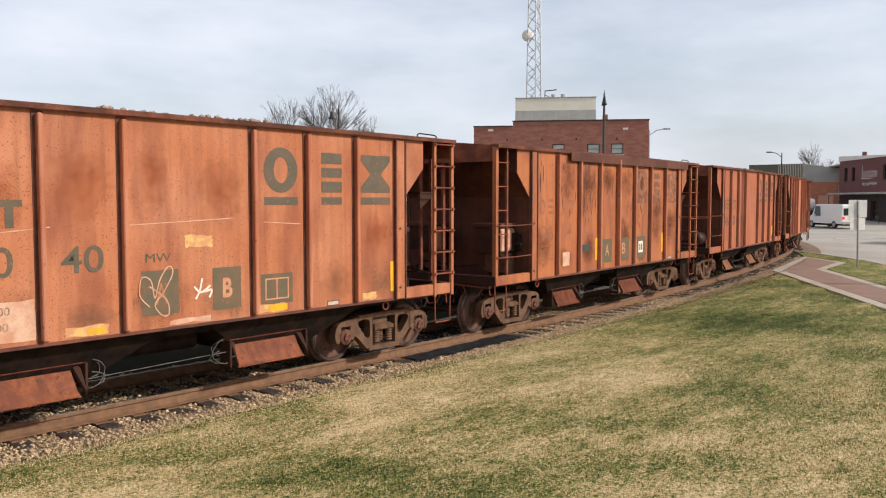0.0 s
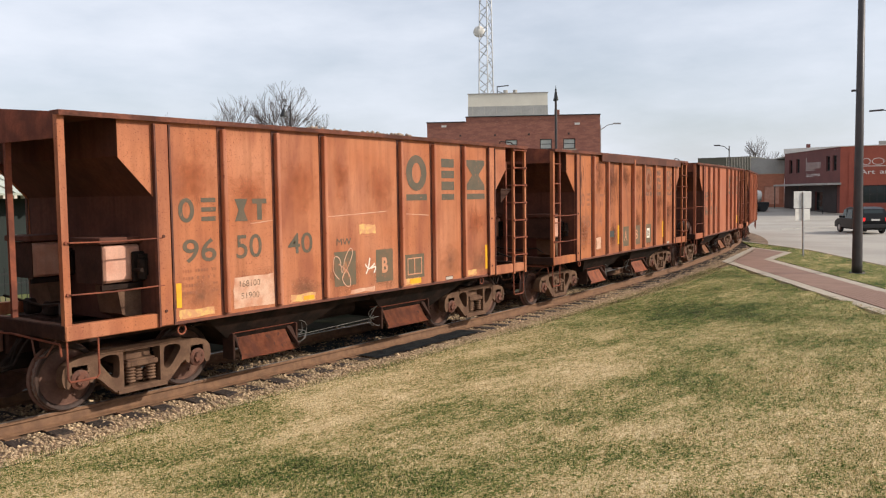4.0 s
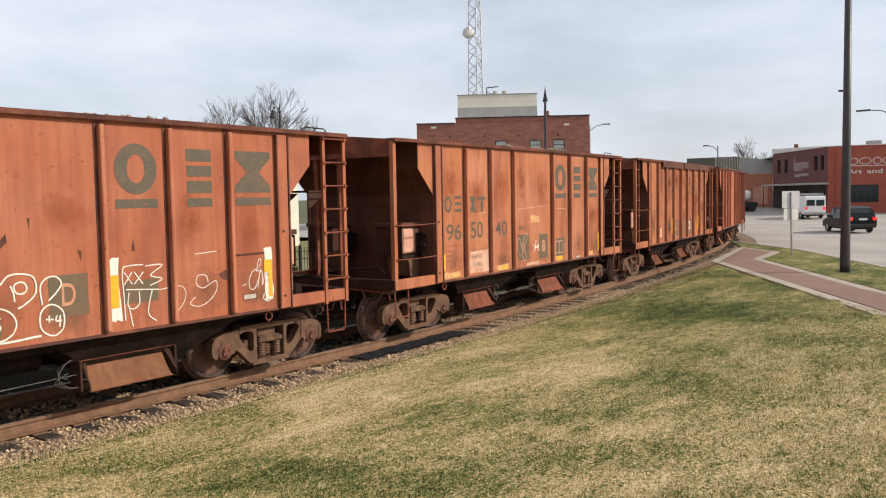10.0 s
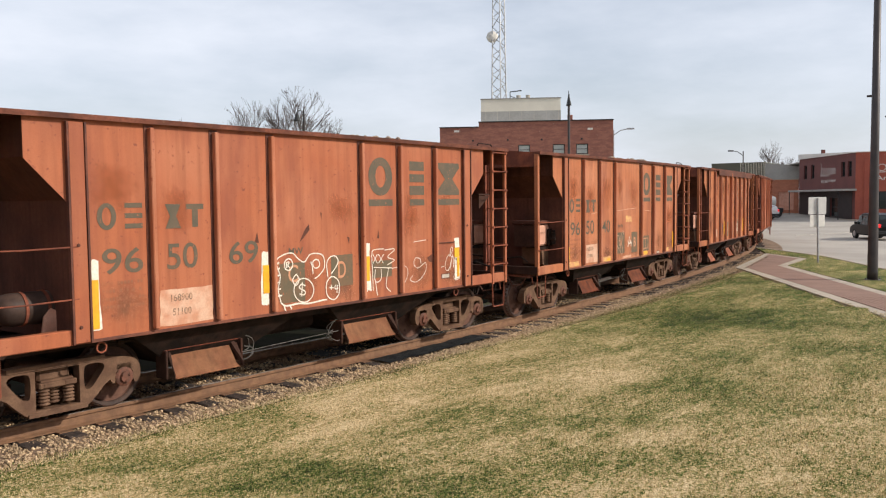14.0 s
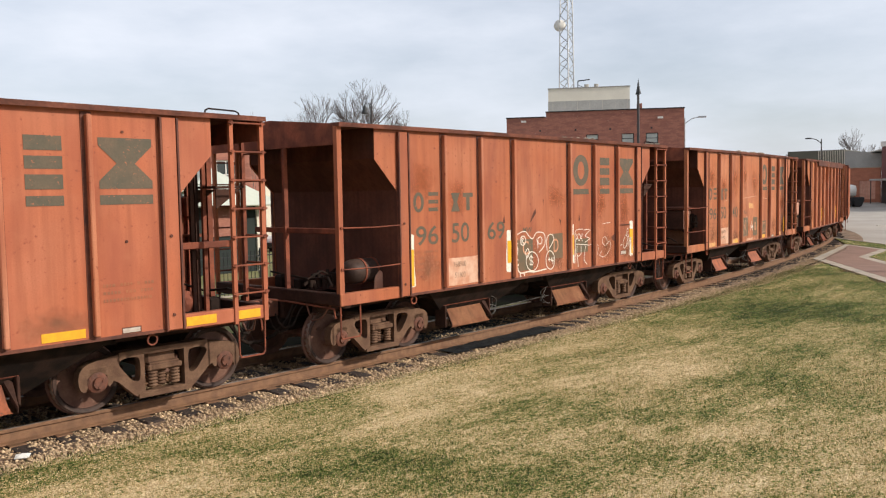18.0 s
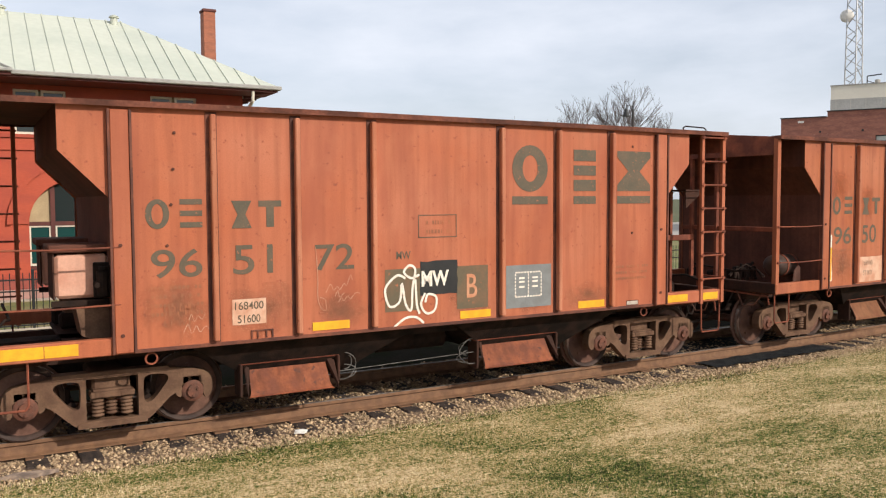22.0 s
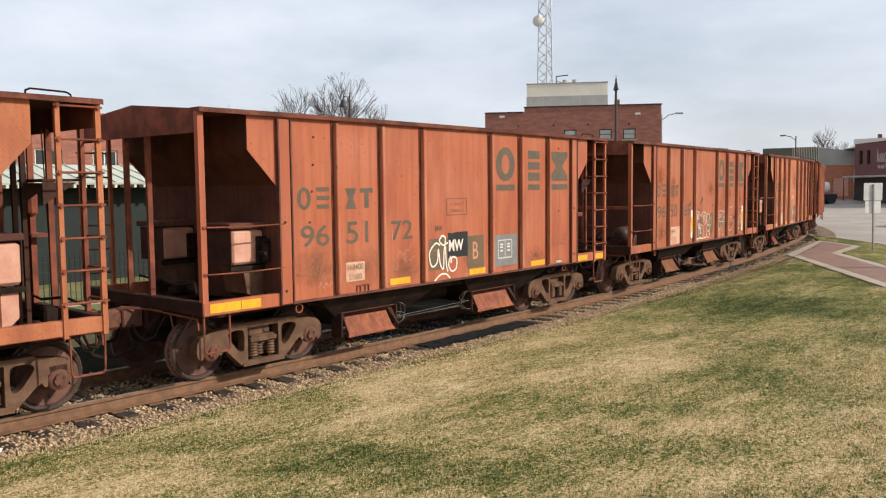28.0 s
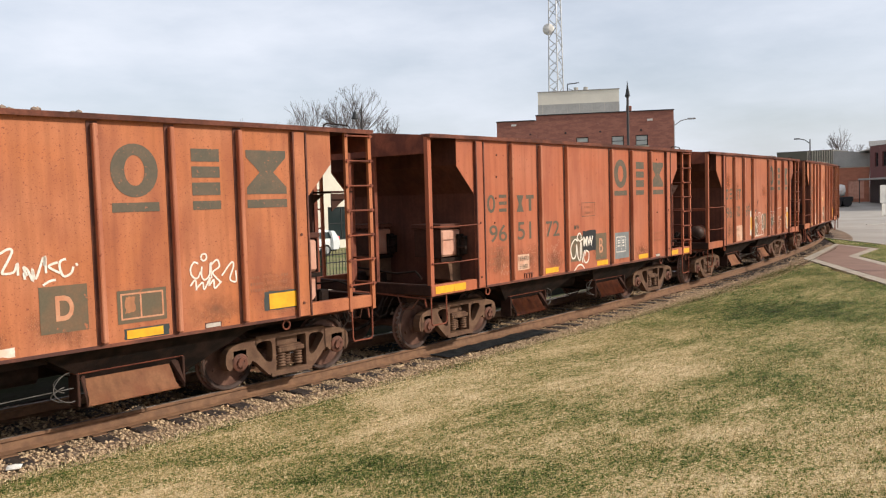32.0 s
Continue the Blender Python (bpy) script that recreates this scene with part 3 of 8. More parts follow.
# dark strip for bare soil and the shadow line painted along the turf's edge
SOILSHADE = surface("soil_and_edge_shade", (0.060, 0.050, 0.028), (0.030, 0.034, 0.016), scale=3.0, fine=30, fine_dark=0.5, rough=1.0, bump=0.6, gloss=0.05)
lip = B()
rows = []
for i in range(241):
    s = -12.0 + 52.0 * i / 240
    wob = 0.12 * noise.noise((s * 0.9, 3, 0)) + 0.05 * noise.noise((s * 4.0, 5, 0))
    w_ = 0.05 + 0.05 * noise.noise((s * 2.3, 9, 0))
    rows.append([lip.verts.new((*side_of(s, -LAWN_EDGE - wob + o), z)) for o, z in ((-0.03, -0.152), (0.02 + w_ * 0.5, -0.166), (0.05 + max(w_, 0.0), -0.222))])
for a, b in zip(rows, rows[1:]):
    for k in range(2):
        lip.faces.new((a[k], a[k + 1], b[k + 1], b[k]))
tagged(part("turf_edge", lip, SOILSHADE), "turf edge along the ballast, dark with soil and painted shade", "ground", kind="structure")
lawn = part("lawn", bm, LAWN)
tagged(lawn, "patchy spring lawn, straw-coloured with drifts of green", "lawn", kind="structure")

tagged(grid("road", 2, 128, -70, 60, 84, 52, lambda x, y: road_height(x), ASPHALT, lambda x, y: street_side(x + 1.6, y - 2.2) or x > 44.0),
       "worn pale-grey asphalt street with a wide junction", "road", kind="structure")
tagged(part("kerb", strip(KERB, 0.16, -0.5, -0.13), CONCRETE), "low pale concrete kerb along the lawn", "kerb", kind="structure")
tagged(grid("yard", -70, 70, 3.0, 34, 56, 16, lambda x, y: -0.42 + 0.28 * smooth01((y - 4.9) / 3.6) * (1 - smooth01((x - 22) / 6)), YARD_GRASS, lambda x, y: y > on_track(x)[1] + 2.6 if x > 0 else True),
       "grass strip behind the railway track", "ground", kind="structure")
tagged(part("road_line", strip([(88, -3), (70, 3.2), (61, 6.4)], 0.12, road_height(75) - 0.02, road_height(75) + 0.012), ROADMARK), "worn white lane line", "road marking", kind="structure")


# dark ground strip added to deepen the train's shade behind the track
TRAINSHADE = surface("train_shade_ground", (0.022, 0.020, 0.016), (0.016, 0.018, 0.011), scale=1.2, fine=14, fine_dark=0.4, rough=1.0, bump=0.6, gloss=0.0)
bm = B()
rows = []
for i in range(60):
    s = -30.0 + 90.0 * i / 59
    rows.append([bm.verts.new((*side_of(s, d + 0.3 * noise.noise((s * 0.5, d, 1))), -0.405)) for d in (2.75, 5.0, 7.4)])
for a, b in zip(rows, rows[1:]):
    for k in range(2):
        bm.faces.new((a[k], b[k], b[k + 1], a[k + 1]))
tagged(part("cinder_strip", bm, TRAINSHADE), "dark ground strip added for the train's shade behind the track", "ground", kind="structure")

# ---- the hopper cars ----
SKIN = 1.545          # half width of the side sheets
TOP, SILL = 3.60, 1.02
POSTS = (-2.87, -1.905, -0.94, 0.935, 1.88, 2.84)


def tension_frame(bm, y, t):
    """Cast bogie side frame about its middle: arched top, sloping legs, two windows and the spring opening."""
    half = [(0.36, 0.15), (0.43, 0.20), (0.66, 0.43), (0.70, 0.36), (0.745, 0.36), (0.745, 0.53), (0.985, 0.53), (0.985, 0.33), (1.06, 0.33), (1.10, 0.45),
            (1.07, 0.60), (0.95, 0.67), (0.62, 0.715), (0.30, 0.745)]
    outline = half + [(-a, b) for a, b in reversed(half)]
    window = [(0.325, 0.44), (0.34, 0.34), (0.43, 0.36), (0.53, 0.49), (0.61, 0.595), (0.56, 0.655), (0.36, 0.66), (0.325, 0.60)]
    holes = [window, [(-a, b) for a, b in window], [(-0.27, 0.205), (0.27, 0.205), (0.27, 0.67), (-0.27, 0.67)]]
    def soften(loop, times):
        for _ in range(times):
            loop = [q for (a, b), (c, d) in zip(loop, loop[1:] + loop[:1]) for q in ((a * 0.75 + c * 0.25, b * 0.75 + d * 0.25), (a * 0.25 + c * 0.75, b * 0.25 + d * 0.75))]
        return loop

    outline = soften(outline, 1)
    holes = [soften(holes[0], 2), soften(holes[1], 2), holes[2]]
    edges = []
    for loop in [outline] + holes:
        vs = [bm.verts.new((a, y - t / 2, b)) for a, b in loop]
        edges += [bm.edges.new((p, q)) for p, q in zip(vs, vs[1:] + vs[:1])]
    filled = bmesh.ops.triangle_fill(bm, use_beauty=True, edges=edges)
    faces = [f for f in filled["geom"] if isinstance(f, bmesh.types.BMFace)]
    out_ = bmesh.ops.extrude_face_region(bm, geom=faces)
    for v in out_["geom"]:
        if isinstance(v, bmesh.types.BMVert):
            v.co.y += t
    bmesh.ops.recalc_face_normals(bm, faces=bm.faces[:])
    # raised rim along the foot and the top
    for a, b in (((-0.36, 0.16), (0.36, 0.16)), ((-0.6, 0.715), (0.6, 0.715))):
        beam(bm, (a[0], y, a[1]), (b[0], y, b[1]), 0.05, t + 0.035, (0, 1, 0))
    return bm


def make_bogie(parent, u):
    """Two-axle bogie under a car; its own space has the bogie's middle at x = 0."""
    bolster = part("bogie", box(B(), -0.20, 0.20, -1.02, 1.02, 0.46, 0.70, 0.03), CAST, parent, "rusty brown two-axle bogie")
    bolster.location.x = u
    for sgn in (-1, 1):
        y = sgn * 1.04
        part("side_frame", tension_frame(B(), y, 0.14), CAST, bolster)
        for x in (-0.15, 0.0, 0.15):
            bm = B()
            prof = [(0.02, 0.235)]
            for k in range(5):
                z = 0.245 + k * 0.04
                prof += [(0.048, z), (0.068, z + 0.010), (0.068, z + 0.022), (0.048, z + 0.032)]
            prof.append((0.02, 0.45))
            lathe(bm, prof, (x, y - sgn * (-0.02 if x else 0.05), 0), "Z", 10)
            part("spring", bm, CAST, bolster, "coil spring", smooth=True)
        bm = box(B(), -0.23, 0.23, y - 0.09, y + 0.09, 0.45, 0.52, 0.012)
        box(bm, -0.20, 0.20, y - 0.06, y + 0.075, 0.515, 0.545, 0.008)
        for x in (-0.13, 0.13):
            box(bm, x - 0.05, x + 0.05, y - sgn * -0.075 - 0.02, y - sgn * -0.075 + 0.02, 0.46, 0.515, 0.006)
        part("bolster_end", bm, CAST, bolster)
        for x in (-0.8635, 0.8635):
            bm = B()
            lathe(bm, [(0.125, 0.0), (0.125, 0.055), (0.10, 0.07), (0.075, 0.075), (0.07, 0.10), (0.03, 0.10)], (x, y + sgn * 0.02, 0.42), "Y", 14)
            if sgn < 0:
                bmesh.ops.scale(bm, vec=(1, -1, 1), space=Matrix.Translation((0, -(y + sgn * 0.02), 0)), verts=bm.verts[:])
            for k in range(3):
                a = 2 * math.pi * k / 3 + 0.5
                q = Vector((x + 0.052 * math.cos(a), y + sgn * 0.105, 0.42 + 0.052 * math.sin(a)))
                rod(bm, q, q + Vector((0, sgn * 0.028, 0)), 0.017, 6)
            part("axle_cap", bm, CAPRUST, bolster, "rusty bearing end cap")
            part("bearing_adapter", box(B(), x - 0.115, x + 0.115, y - 0.07, y + 0.07, 0.50, 0.60, 0.012), CAST, bolster)
    for x in (-0.8635, 0.8635):
        bm = B()
        rod(bm, (0, -0.98, 0), (0, 0.98, 0), 0.075, 10)
        for sgn in (-1, 1):
            prof = [(0.075, 0.66), (0.13, 0.665), (0.14, 0.685), (0.33, 0.715), (0.36, 0.685), (0.445, 0.680), (0.450, 0.695), (0.425, 0.715), (0.419, 0.805),
                    (0.405, 0.815), (0.365, 0.805), (0.345, 0.765), (0.16, 0.800), (0.13, 0.845), (0.075, 0.845)]
            sub = B()
            lathe(sub, prof, (0, 0, 0), "Y", 32)
            if sgn < 0:
                bmesh.ops.scale(sub, vec=(1, -1, 1), verts=sub.verts[:])
            # two bolt-like cast marks so that the turn shows
            for a in (0.3, 2.2, 4.1):
                q = Vector((0.25 * math.cos(a), sgn * 0.785, 0.25 * math.sin(a)))
                rod(sub, q, q + Vector((0, sgn * 0.02, 0)), 0.022, 6)
            tmp = bpy.data.meshes.new("tmp")
            sub.to_mesh(tmp)
            sub.free()
            bm.from_mesh(tmp)
            bpy.data.meshes.remove(tmp)
        w = part("wheelset", bm, WHEEL, bolster, "worn steel wheels on an axle")
        w.location = (x, 0, 0.42)
        for sgn in (-1, 1):
            part("tread", lathe(B(), [(0.4, 0.69), (0.4225, 0.72), (0.4225, 0.795), (0.4, 0.80)] if sgn > 0 else [(0.4, -0.80), (0.4225, -0.795), (0.4225, -0.72), (0.4, -0.69)], (x, 0, 0.42), "Y", 32, False), TREAD, bolster, "bright worn wheel tread")
            ring = lathe(B(), [(0.352, 0.790), (0.367, 0.808), (0.405, 0.818), (0.417, 0.806)], (x, 0, 0.42), "Y", 32, False)
            if sgn < 0:
                bmesh.ops.scale(ring, vec=(1, -1, 1), verts=ring.verts[:])
            part("rim_ring", ring, RIMDARK, bolster, "dark oily outer rim")
    bm = B()
    for x in (-0.40, 0.40):
        rod(bm, (x, -0.95, 0.36), (x, 0.95, 0.36), 0.045, 6)
        for y in (-0.75, 0.75):
            s = math.copysign(1, x)
            box(bm, min(x, x + s * 0.06), max(x, x + s * 0.06), y - 0.06, y + 0.06, 0.26, 0.52, 0.01)
    part("brake_beam", bm, GREASE, bolster)
    return bolster


def make_hopper():
    car = thing("hopper_car", "rust-orange steel open ballast hopper wagon on two bogies", "railway wagon", "hopper cars of the train")
    # sides
    for sgn in (-1, 1):
        y = sgn * SKIN
        pts = [(-4.42, TOP), (-4.42, 3.12), (-3.94, 2.63), (-3.94, SILL), (3.94, SILL), (3.94, 2.63), (4.40, 3.12), (4.40, TOP)]
        pts = [(u, y, z) for u, z in pts]
        bm = slab(B(), pts if sgn < 0 else list(reversed(pts)), 0.012)
        part("side_sheet", bm, PAINT_C, car)
        for u in POSTS:
            bm = B()
            y0, y1 = sorted((y + sgn * 0.001, y + sgn * 0.108))
            box(bm, u - 0.029, u + 0.029, y0, y1, SILL + 0.03, TOP - 0.06, 0.012)
            # the pressed rib is drawn in towards its head and foot
            for v in bm.verts:
                edge = 0.10 * smooth01((abs(v.co.z - 2.28) - 1.0) / 0.3)
                v.co.y += (y + sgn * 0.03 - v.co.y) * edge * 3.0 if sgn * (v.co.y - y) > 0.05 else 0.0
            rib = part("side_post", bm, RIBPAINT, car)
            # flange rust darkened, and wider on the left, to deepen the rib's cast shade
            y0, y1 = sorted((y + sgn * 0.001, y + sgn * 0.010))
            part("weld_flange", box(B(), u - 0.070, u + 0.056, y0, y1, SILL + 0.01, TOP - 0.03), FLANGE, rib, "rusty weld flange, tone darkened for the post's shade")
        for u in (-3.83, 3.81):
            bm = B()
            y0, y1 = sorted((y + sgn * 0.001, y + sgn * 0.045))
            box(bm, u - 0.095, u + 0.095, y0, y1, SILL - 0.02, TOP - 0.05, 0.01)
            post = part("corner_post", bm, PAINT_C, car)
            for du in (-0.108, 0.108):
                y0, y1 = sorted((y + sgn * 0.001, y + sgn * 0.058))
                part("weld_flange", box(B(), u + du - 0.012, u + du + 0.012, y0, y1, SILL - 0.02, TOP - 0.05), FLANGE, post, "rusty weld flange, tone darkened for the post's shade")
            for z in (1.19, 2.14):
                y0, y1 = sorted((y + sgn * 0.044, y + sgn * 0.058))
                part("bolt", rod(B(), (u - 0.02, y0, z), (u - 0.02, y1, z), 0.020, 8), SLOPE, post)
        bm = B()
        y0, y1 = sorted((y - sgn * 0.10, y + sgn * 0.075))
        # top chord, very slightly crowned along the car
        steps = 12
        rows = []
        for i in range(steps + 1):
            u = -5.18 + 10.36 * i / steps
            lift = 0.016 * (1 - (u / 5.18) ** 2)
            rows.append([bm.verts.new((u, yy, zz + lift)) for yy, zz in ((y0, TOP - 0.03), (y1, TOP - 0.008), (y1, TOP + 0.022), (y1 - sgn * 0.02, TOP + 0.032), (y0, TOP + 0.032))])
        for a, b in zip(rows, rows[1:]):
            for k in range(5):
                bm.faces.new((a[k], a[(k + 1) % 5], b[(k + 1) % 5], b[k]))
        bm.faces.new(rows[0])
        bm.faces.new(list(reversed(rows[-1])))
        part("top_chord", bm, CHORD, car, "dark rusty top chord")
        for u in (-3.55, 3.55):
            ring = lathe(B(), [(0.052, -0.011), (0.070, -0.011), (0.070, 0.011), (0.052, 0.011), (0.052, -0.011)], (u, sgn * (SKIN - 0.06), SILL - 0.115), "Y", 14, False)
            part("tow_ring", ring, FRAME, car, "worn steel tow ring")
        bm = B()
        y0, y1 = sorted((y - sgn * 0.09, y + sgn * 0.016))
        box(bm, -3.94, 3.94, y0, y1, SILL - 0.035, SILL + 0.006, 0.004)
        part("side_sill", bm, FLANGE, car)
        for u0, u1 in ((-5.17, -3.93), (3.90, 5.17)):
            bm = B()
            y0, y1 = sorted((y - sgn * 0.10, y + sgn * 0.02))
            box(bm, u0, u1, y0, y1, SILL - 0.035, SILL + 0.145, 0.01)
            part("end_sill_side", bm, PAINT_C, car)
    # floor of the load, slopes and ends
    for end in (-1, 1):
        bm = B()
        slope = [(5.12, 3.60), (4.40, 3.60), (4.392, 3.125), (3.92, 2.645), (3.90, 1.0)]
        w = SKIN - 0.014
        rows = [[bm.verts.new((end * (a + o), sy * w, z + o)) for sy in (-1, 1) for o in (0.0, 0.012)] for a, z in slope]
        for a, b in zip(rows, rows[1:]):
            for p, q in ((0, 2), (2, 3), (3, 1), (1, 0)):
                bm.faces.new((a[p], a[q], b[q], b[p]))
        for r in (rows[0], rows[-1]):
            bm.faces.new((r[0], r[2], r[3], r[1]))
        # the dark sheet tone holds the end bay's shade besides rust
        part("slope_sheet", bm, SLOPE, car, "rusty sloping end sheet, bay shade in its dark tone")
        bm = B()
        pts = [(-SKIN, 3.32), (SKIN, 3.32), (SKIN, 3.615), (0, 3.76), (-SKIN, 3.615)]
        slab(bm, [(end * 5.14, y, z) for y, z in pts], 0.02)
        part("end_plate", bm, FRAME, car, "low gabled end plate")
        bm = box(B(), *sorted((end * 5.06, end * 5.18)), -SKIN, SKIN, SILL - 0.03, SILL + 0.15, 0.012)
        # the beam's dark rust tone includes the shade of the unlit end face
        part("end_beam", bm, RUSTSHADE, car)
        for y in (-0.28, 0.28):
            bm = beam(B(), (end * 5.11, y, SILL + 0.1), (end * 5.11, y, 3.36), 0.07, 0.05, (0, 1, 0))
            beam(bm, (end * 5.11, y + 0.03, SILL + 0.1), (end * 5.05, y + 0.03, 3.36), 0.012, 0.012, (0, 1, 0))
            part("end_post", bm, FRAME, car)
        bm = B()
        x0, x1 = sorted((end * 3.2, end * 5.12))
        box(bm, *sorted((end * 3.2, end * (4.32 if end < 0 else 5.12))), -1.40, 1.40, SILL - 0.06, SILL - 0.02)
        for y in (-0.9, 0.9):
            box(bm, x0, x1, y - 0.05, y + 0.05, SILL - 0.18, SILL - 0.05)
        part("end_floor", bm, RUSTSHADE, car)
        bm = B()
        box(bm, *sorted((end * 5.05, end * 5.48)), -0.14, 0.14, 0.74, 1.0, 0.02)
        box(bm, *sorted((end * 5.42, end * 5.75)), -0.10, 0.10, 0.78, 0.98, 0.04)
        box(bm, *sorted((end * 5.52, end * 5.82)), *sorted((end * 0.02, end * 0.16)), 0.74, 1.02, 0.04)
        part("coupler", bm, CAPRUST, car, "rusty cast knuckle coupler")
        part("draft_pocket", box(B(), *sorted((end * 4.3, end * 5.20)), -0.24, 0.24, 0.70, 0.98, 0.03), RUSTSHADE, car, "rusty draft gear pocket")
        bm = pipe(B(), [(end * 5.16, -1.42, 0.80), (end * 5.16, -1.40, 0.94), (end * 5.18, -0.30, 0.98), (end * 5.50, -0.12, 1.04)], 0.014, 6)
        part("uncoupling_lever", bm, FRAME, car)
        bm = B()
        slab(bm, [(end * 5.08, -1.40, 0.97), (end * 5.08, -0.30, 0.97), (end * 4.50, -0.30, 0.90), (end * 4.50, -1.05, 0.90)], 0.02)
        part("gusset_plate", bm, FRAME, car, "rusty corner gusset")
        bm = B()
        pipe(bm, [(end * 5.15, -0.45, 0.92), (end * 5.3, -0.47, 0.72), (end * 5.5, -0.4, 0.50), (end * 5.68, -0.3, 0.42), (end * 5.77, -0.25, 0.42)], 0.026, 8)
        part("air_hose", bm, GREASE, car)
        for y, low, r in ((-0.72, 0.66, 0.016), (-0.58, 0.58, 0.013), (0.30, 0.52, 0.022)):
            bm = pipe(B(), [(end * 5.14, y, 0.98), (end * 5.24, y + 0.02, 0.86), (end * 5.34, y + 0.05, low), (end * 5.46, y + 0.09, low - 0.03), (end * 5.56, y + 0.12, low + 0.07), (end * 5.60, y + 0.13, low + 0.20)], r, 6)
            part("cable", bm, GREASE, car, "slack black cable at the car end")
        bm = pipe(B(), [(end * 5.14, -1.30, 0.99), (end * 5.20, -1.16, 0.78), (end * 5.22, -0.95, 0.74), (end * 5.18, -0.80, 0.98)], 0.012, 6)
        part("chain", bm, CAPRUST, car, "hanging rusty chain")
        near = 4.02 if end < 0 else 4.74
        for y in (0.55, 1.0) if end < 0 else (-0.62, 0.55, 1.0):
            part("valve_body", box(B(), *sorted((end * (near + 0.1 * abs(y)), end * (near + 0.2 + 0.1 * abs(y)))), y - 0.09, y + 0.09, SILL, SILL + 0.16 + 0.06 * abs(y), 0.03), GREASE, car, "black brake valve body")
        bm = pipe(B(), [(end * 5.06, -1.25, SILL + 0.24), (end * 4.92, -1.0, SILL + 0.34), (end * 4.86, -0.5, SILL + 0.28), (end * 4.9, 0.4, SILL + 0.36)], 0.017, 6)
        part("brake_pipe", bm, GREASE, car)
    # near and far corner posts, ladders and grab irons
    for sgn in (-1, 1):
        y = sgn * (SKIN - 0.03)
        # the ladder stands at the right-hand end of each side
        h = -sgn
        part("corner_stanchion", beam(B(), (-h * 5.13, y, SILL), (-h * 5.13, y, TOP), 0.085, 0.08, (0, 1, 0)), PAINT_C, car)
        u_l, u_r = h * 4.67, h * 5.125
        yl = y + sgn * 0.045
        lad = part("ladder", beam(B(), (u_l, yl, 0.96), (u_l, yl, TOP), 0.052, 0.05, (0, 1, 0)), PAINT_C, car, "rust-orange steel ladder")
        part("stile", beam(B(), (u_r, yl, 0.96), (u_r, yl, TOP), 0.06, 0.05, (0, 1, 0)), PAINT_C, lad)
        for k in range(7):
            z = 1.345 + 0.365 * k
            bm = rod(B(), (u_l - h * 0.045, yl + sgn * 0.035, z), (u_r + h * 0.045, yl + sgn * 0.035, z), 0.013, 6)
            for u in (u_l, u_r):
                rod(bm, (u, yl + sgn * 0.02, z), (u, yl + sgn * 0.052, z), 0.026, 8)
            part("rung", bm, FRAME, lad)
        for z in (1.52, 2.12):
            bm = pipe(B(), [(-h * 5.13, y + sgn * 0.04, z), (-h * 5.10, y + sgn * 0.07, z), (-h * 4.5, y + sgn * 0.07, z - 0.012), (-h * 3.86, y + sgn * 0.07, z), (-h * 3.83, y + sgn * 0.03, z)], 0.0105, 6)
            for u in (5.13, 3.83):
                rod(bm, (-h * u, y + sgn * 0.03, z), (-h * u, y + sgn * 0.06, z), 0.022, 8)
            part("grab_iron", bm, FRAME, car, "thin worn grab iron")
        bm = B()
        pipe(bm, [(5.14, y, 1.0), (5.13, y, 0.54), (5.10, y, 0.50), (4.76, y, 0.50), (4.74, y, 0.55), (4.73, y, 1.0)], 0.013, 6)
        part("sill_step", bm, FRAME, car)
        bm = B()
        pipe(bm, [(-5.14, y, 1.0), (-5.14, y, 0.54), (-5.11, y, 0.50), (-4.78, y, 0.50), (-4.75, y, 0.54), (-4.75, y, 1.0)], 0.013, 6)
        part("sill_step", bm, FRAME, car)
    lad = part("end_ladder", beam(B(), (5.17, -1.05, 0.98), (5.17, -1.05, TOP - 0.1), 0.05, 0.06, (0, 1, 0)), FRAME, car, "ladder on the car end")
    for k in range(7):
        z = 1.345 + 0.365 * k
        part("rung", rod(B(), (5.19, -1.48, z), (5.19, -1.02, z), 0.014, 6), FRAME, lad)
    for u, y, z, w in ((4.10, -1.15, 2.75, 0.10), (4.35, -0.7, 3.0, 0.08), (4.55, 0.6, 3.2, 0.08), (4.30, 1.2, 3.0, 0.08)):
        part("brace", beam(B(), (u, y, SILL), (u, y, z), w, 0.06, (0, 1, 0)), FRAME, car)
    for u, y in ((4.40, -1.02), (4.56, -0.86)):
        part("upright", beam(B(), (u, y, SILL), (u, y, 3.58), 0.05, 0.05, (0, 1, 0)), RUSTSHADE, car, "dark upright of the brake stand")
    part("brake_step", slab(B(), [(4.60, -1.30, 2.74), (5.02, -1.30, 2.74), (5.02, -0.62, 2.74), (4.60, -0.62, 2.74)], 0.03), RUSTSHADE, car, "rusty brake platform")
    for y in (-1.28, -0.66):
        part("step_bracket", slab(B(), [(4.60, y, 2.70), (4.98, y, 2.70), (4.60, y, 2.44)], 0.016), RUSTSHADE, car)
    bm = B()
    pipe(bm, [(4.42, -1.40, TOP), (4.42, -1.40, TOP + 0.09), (4.47, -1.40, TOP + 0.115), (4.86, -1.40, TOP + 0.105), (4.91, -1.40, TOP + 0.08), (4.92, -1.40, TOP)], 0.011, 6)
    part("roof_handle", bm, GREASE, car, "bent grab handle on the car top")
    bm = B()
    box(bm, 5.04, 5.16, 0.18, 0.50, 2.30, 2.62, 0.03)
    beam(bm, (5.06, 0.35, SILL + 0.1), (5.06, 0.35, 2.5), 0.08, 0.05, (0, 1, 0))
    box(bm, 5.02, 5.30, 0.1, 0.7, 2.02, 2.06)
    part("hand_brake", bm, FRAME, car)
    # load of stones
    bm = B()
    rows = []
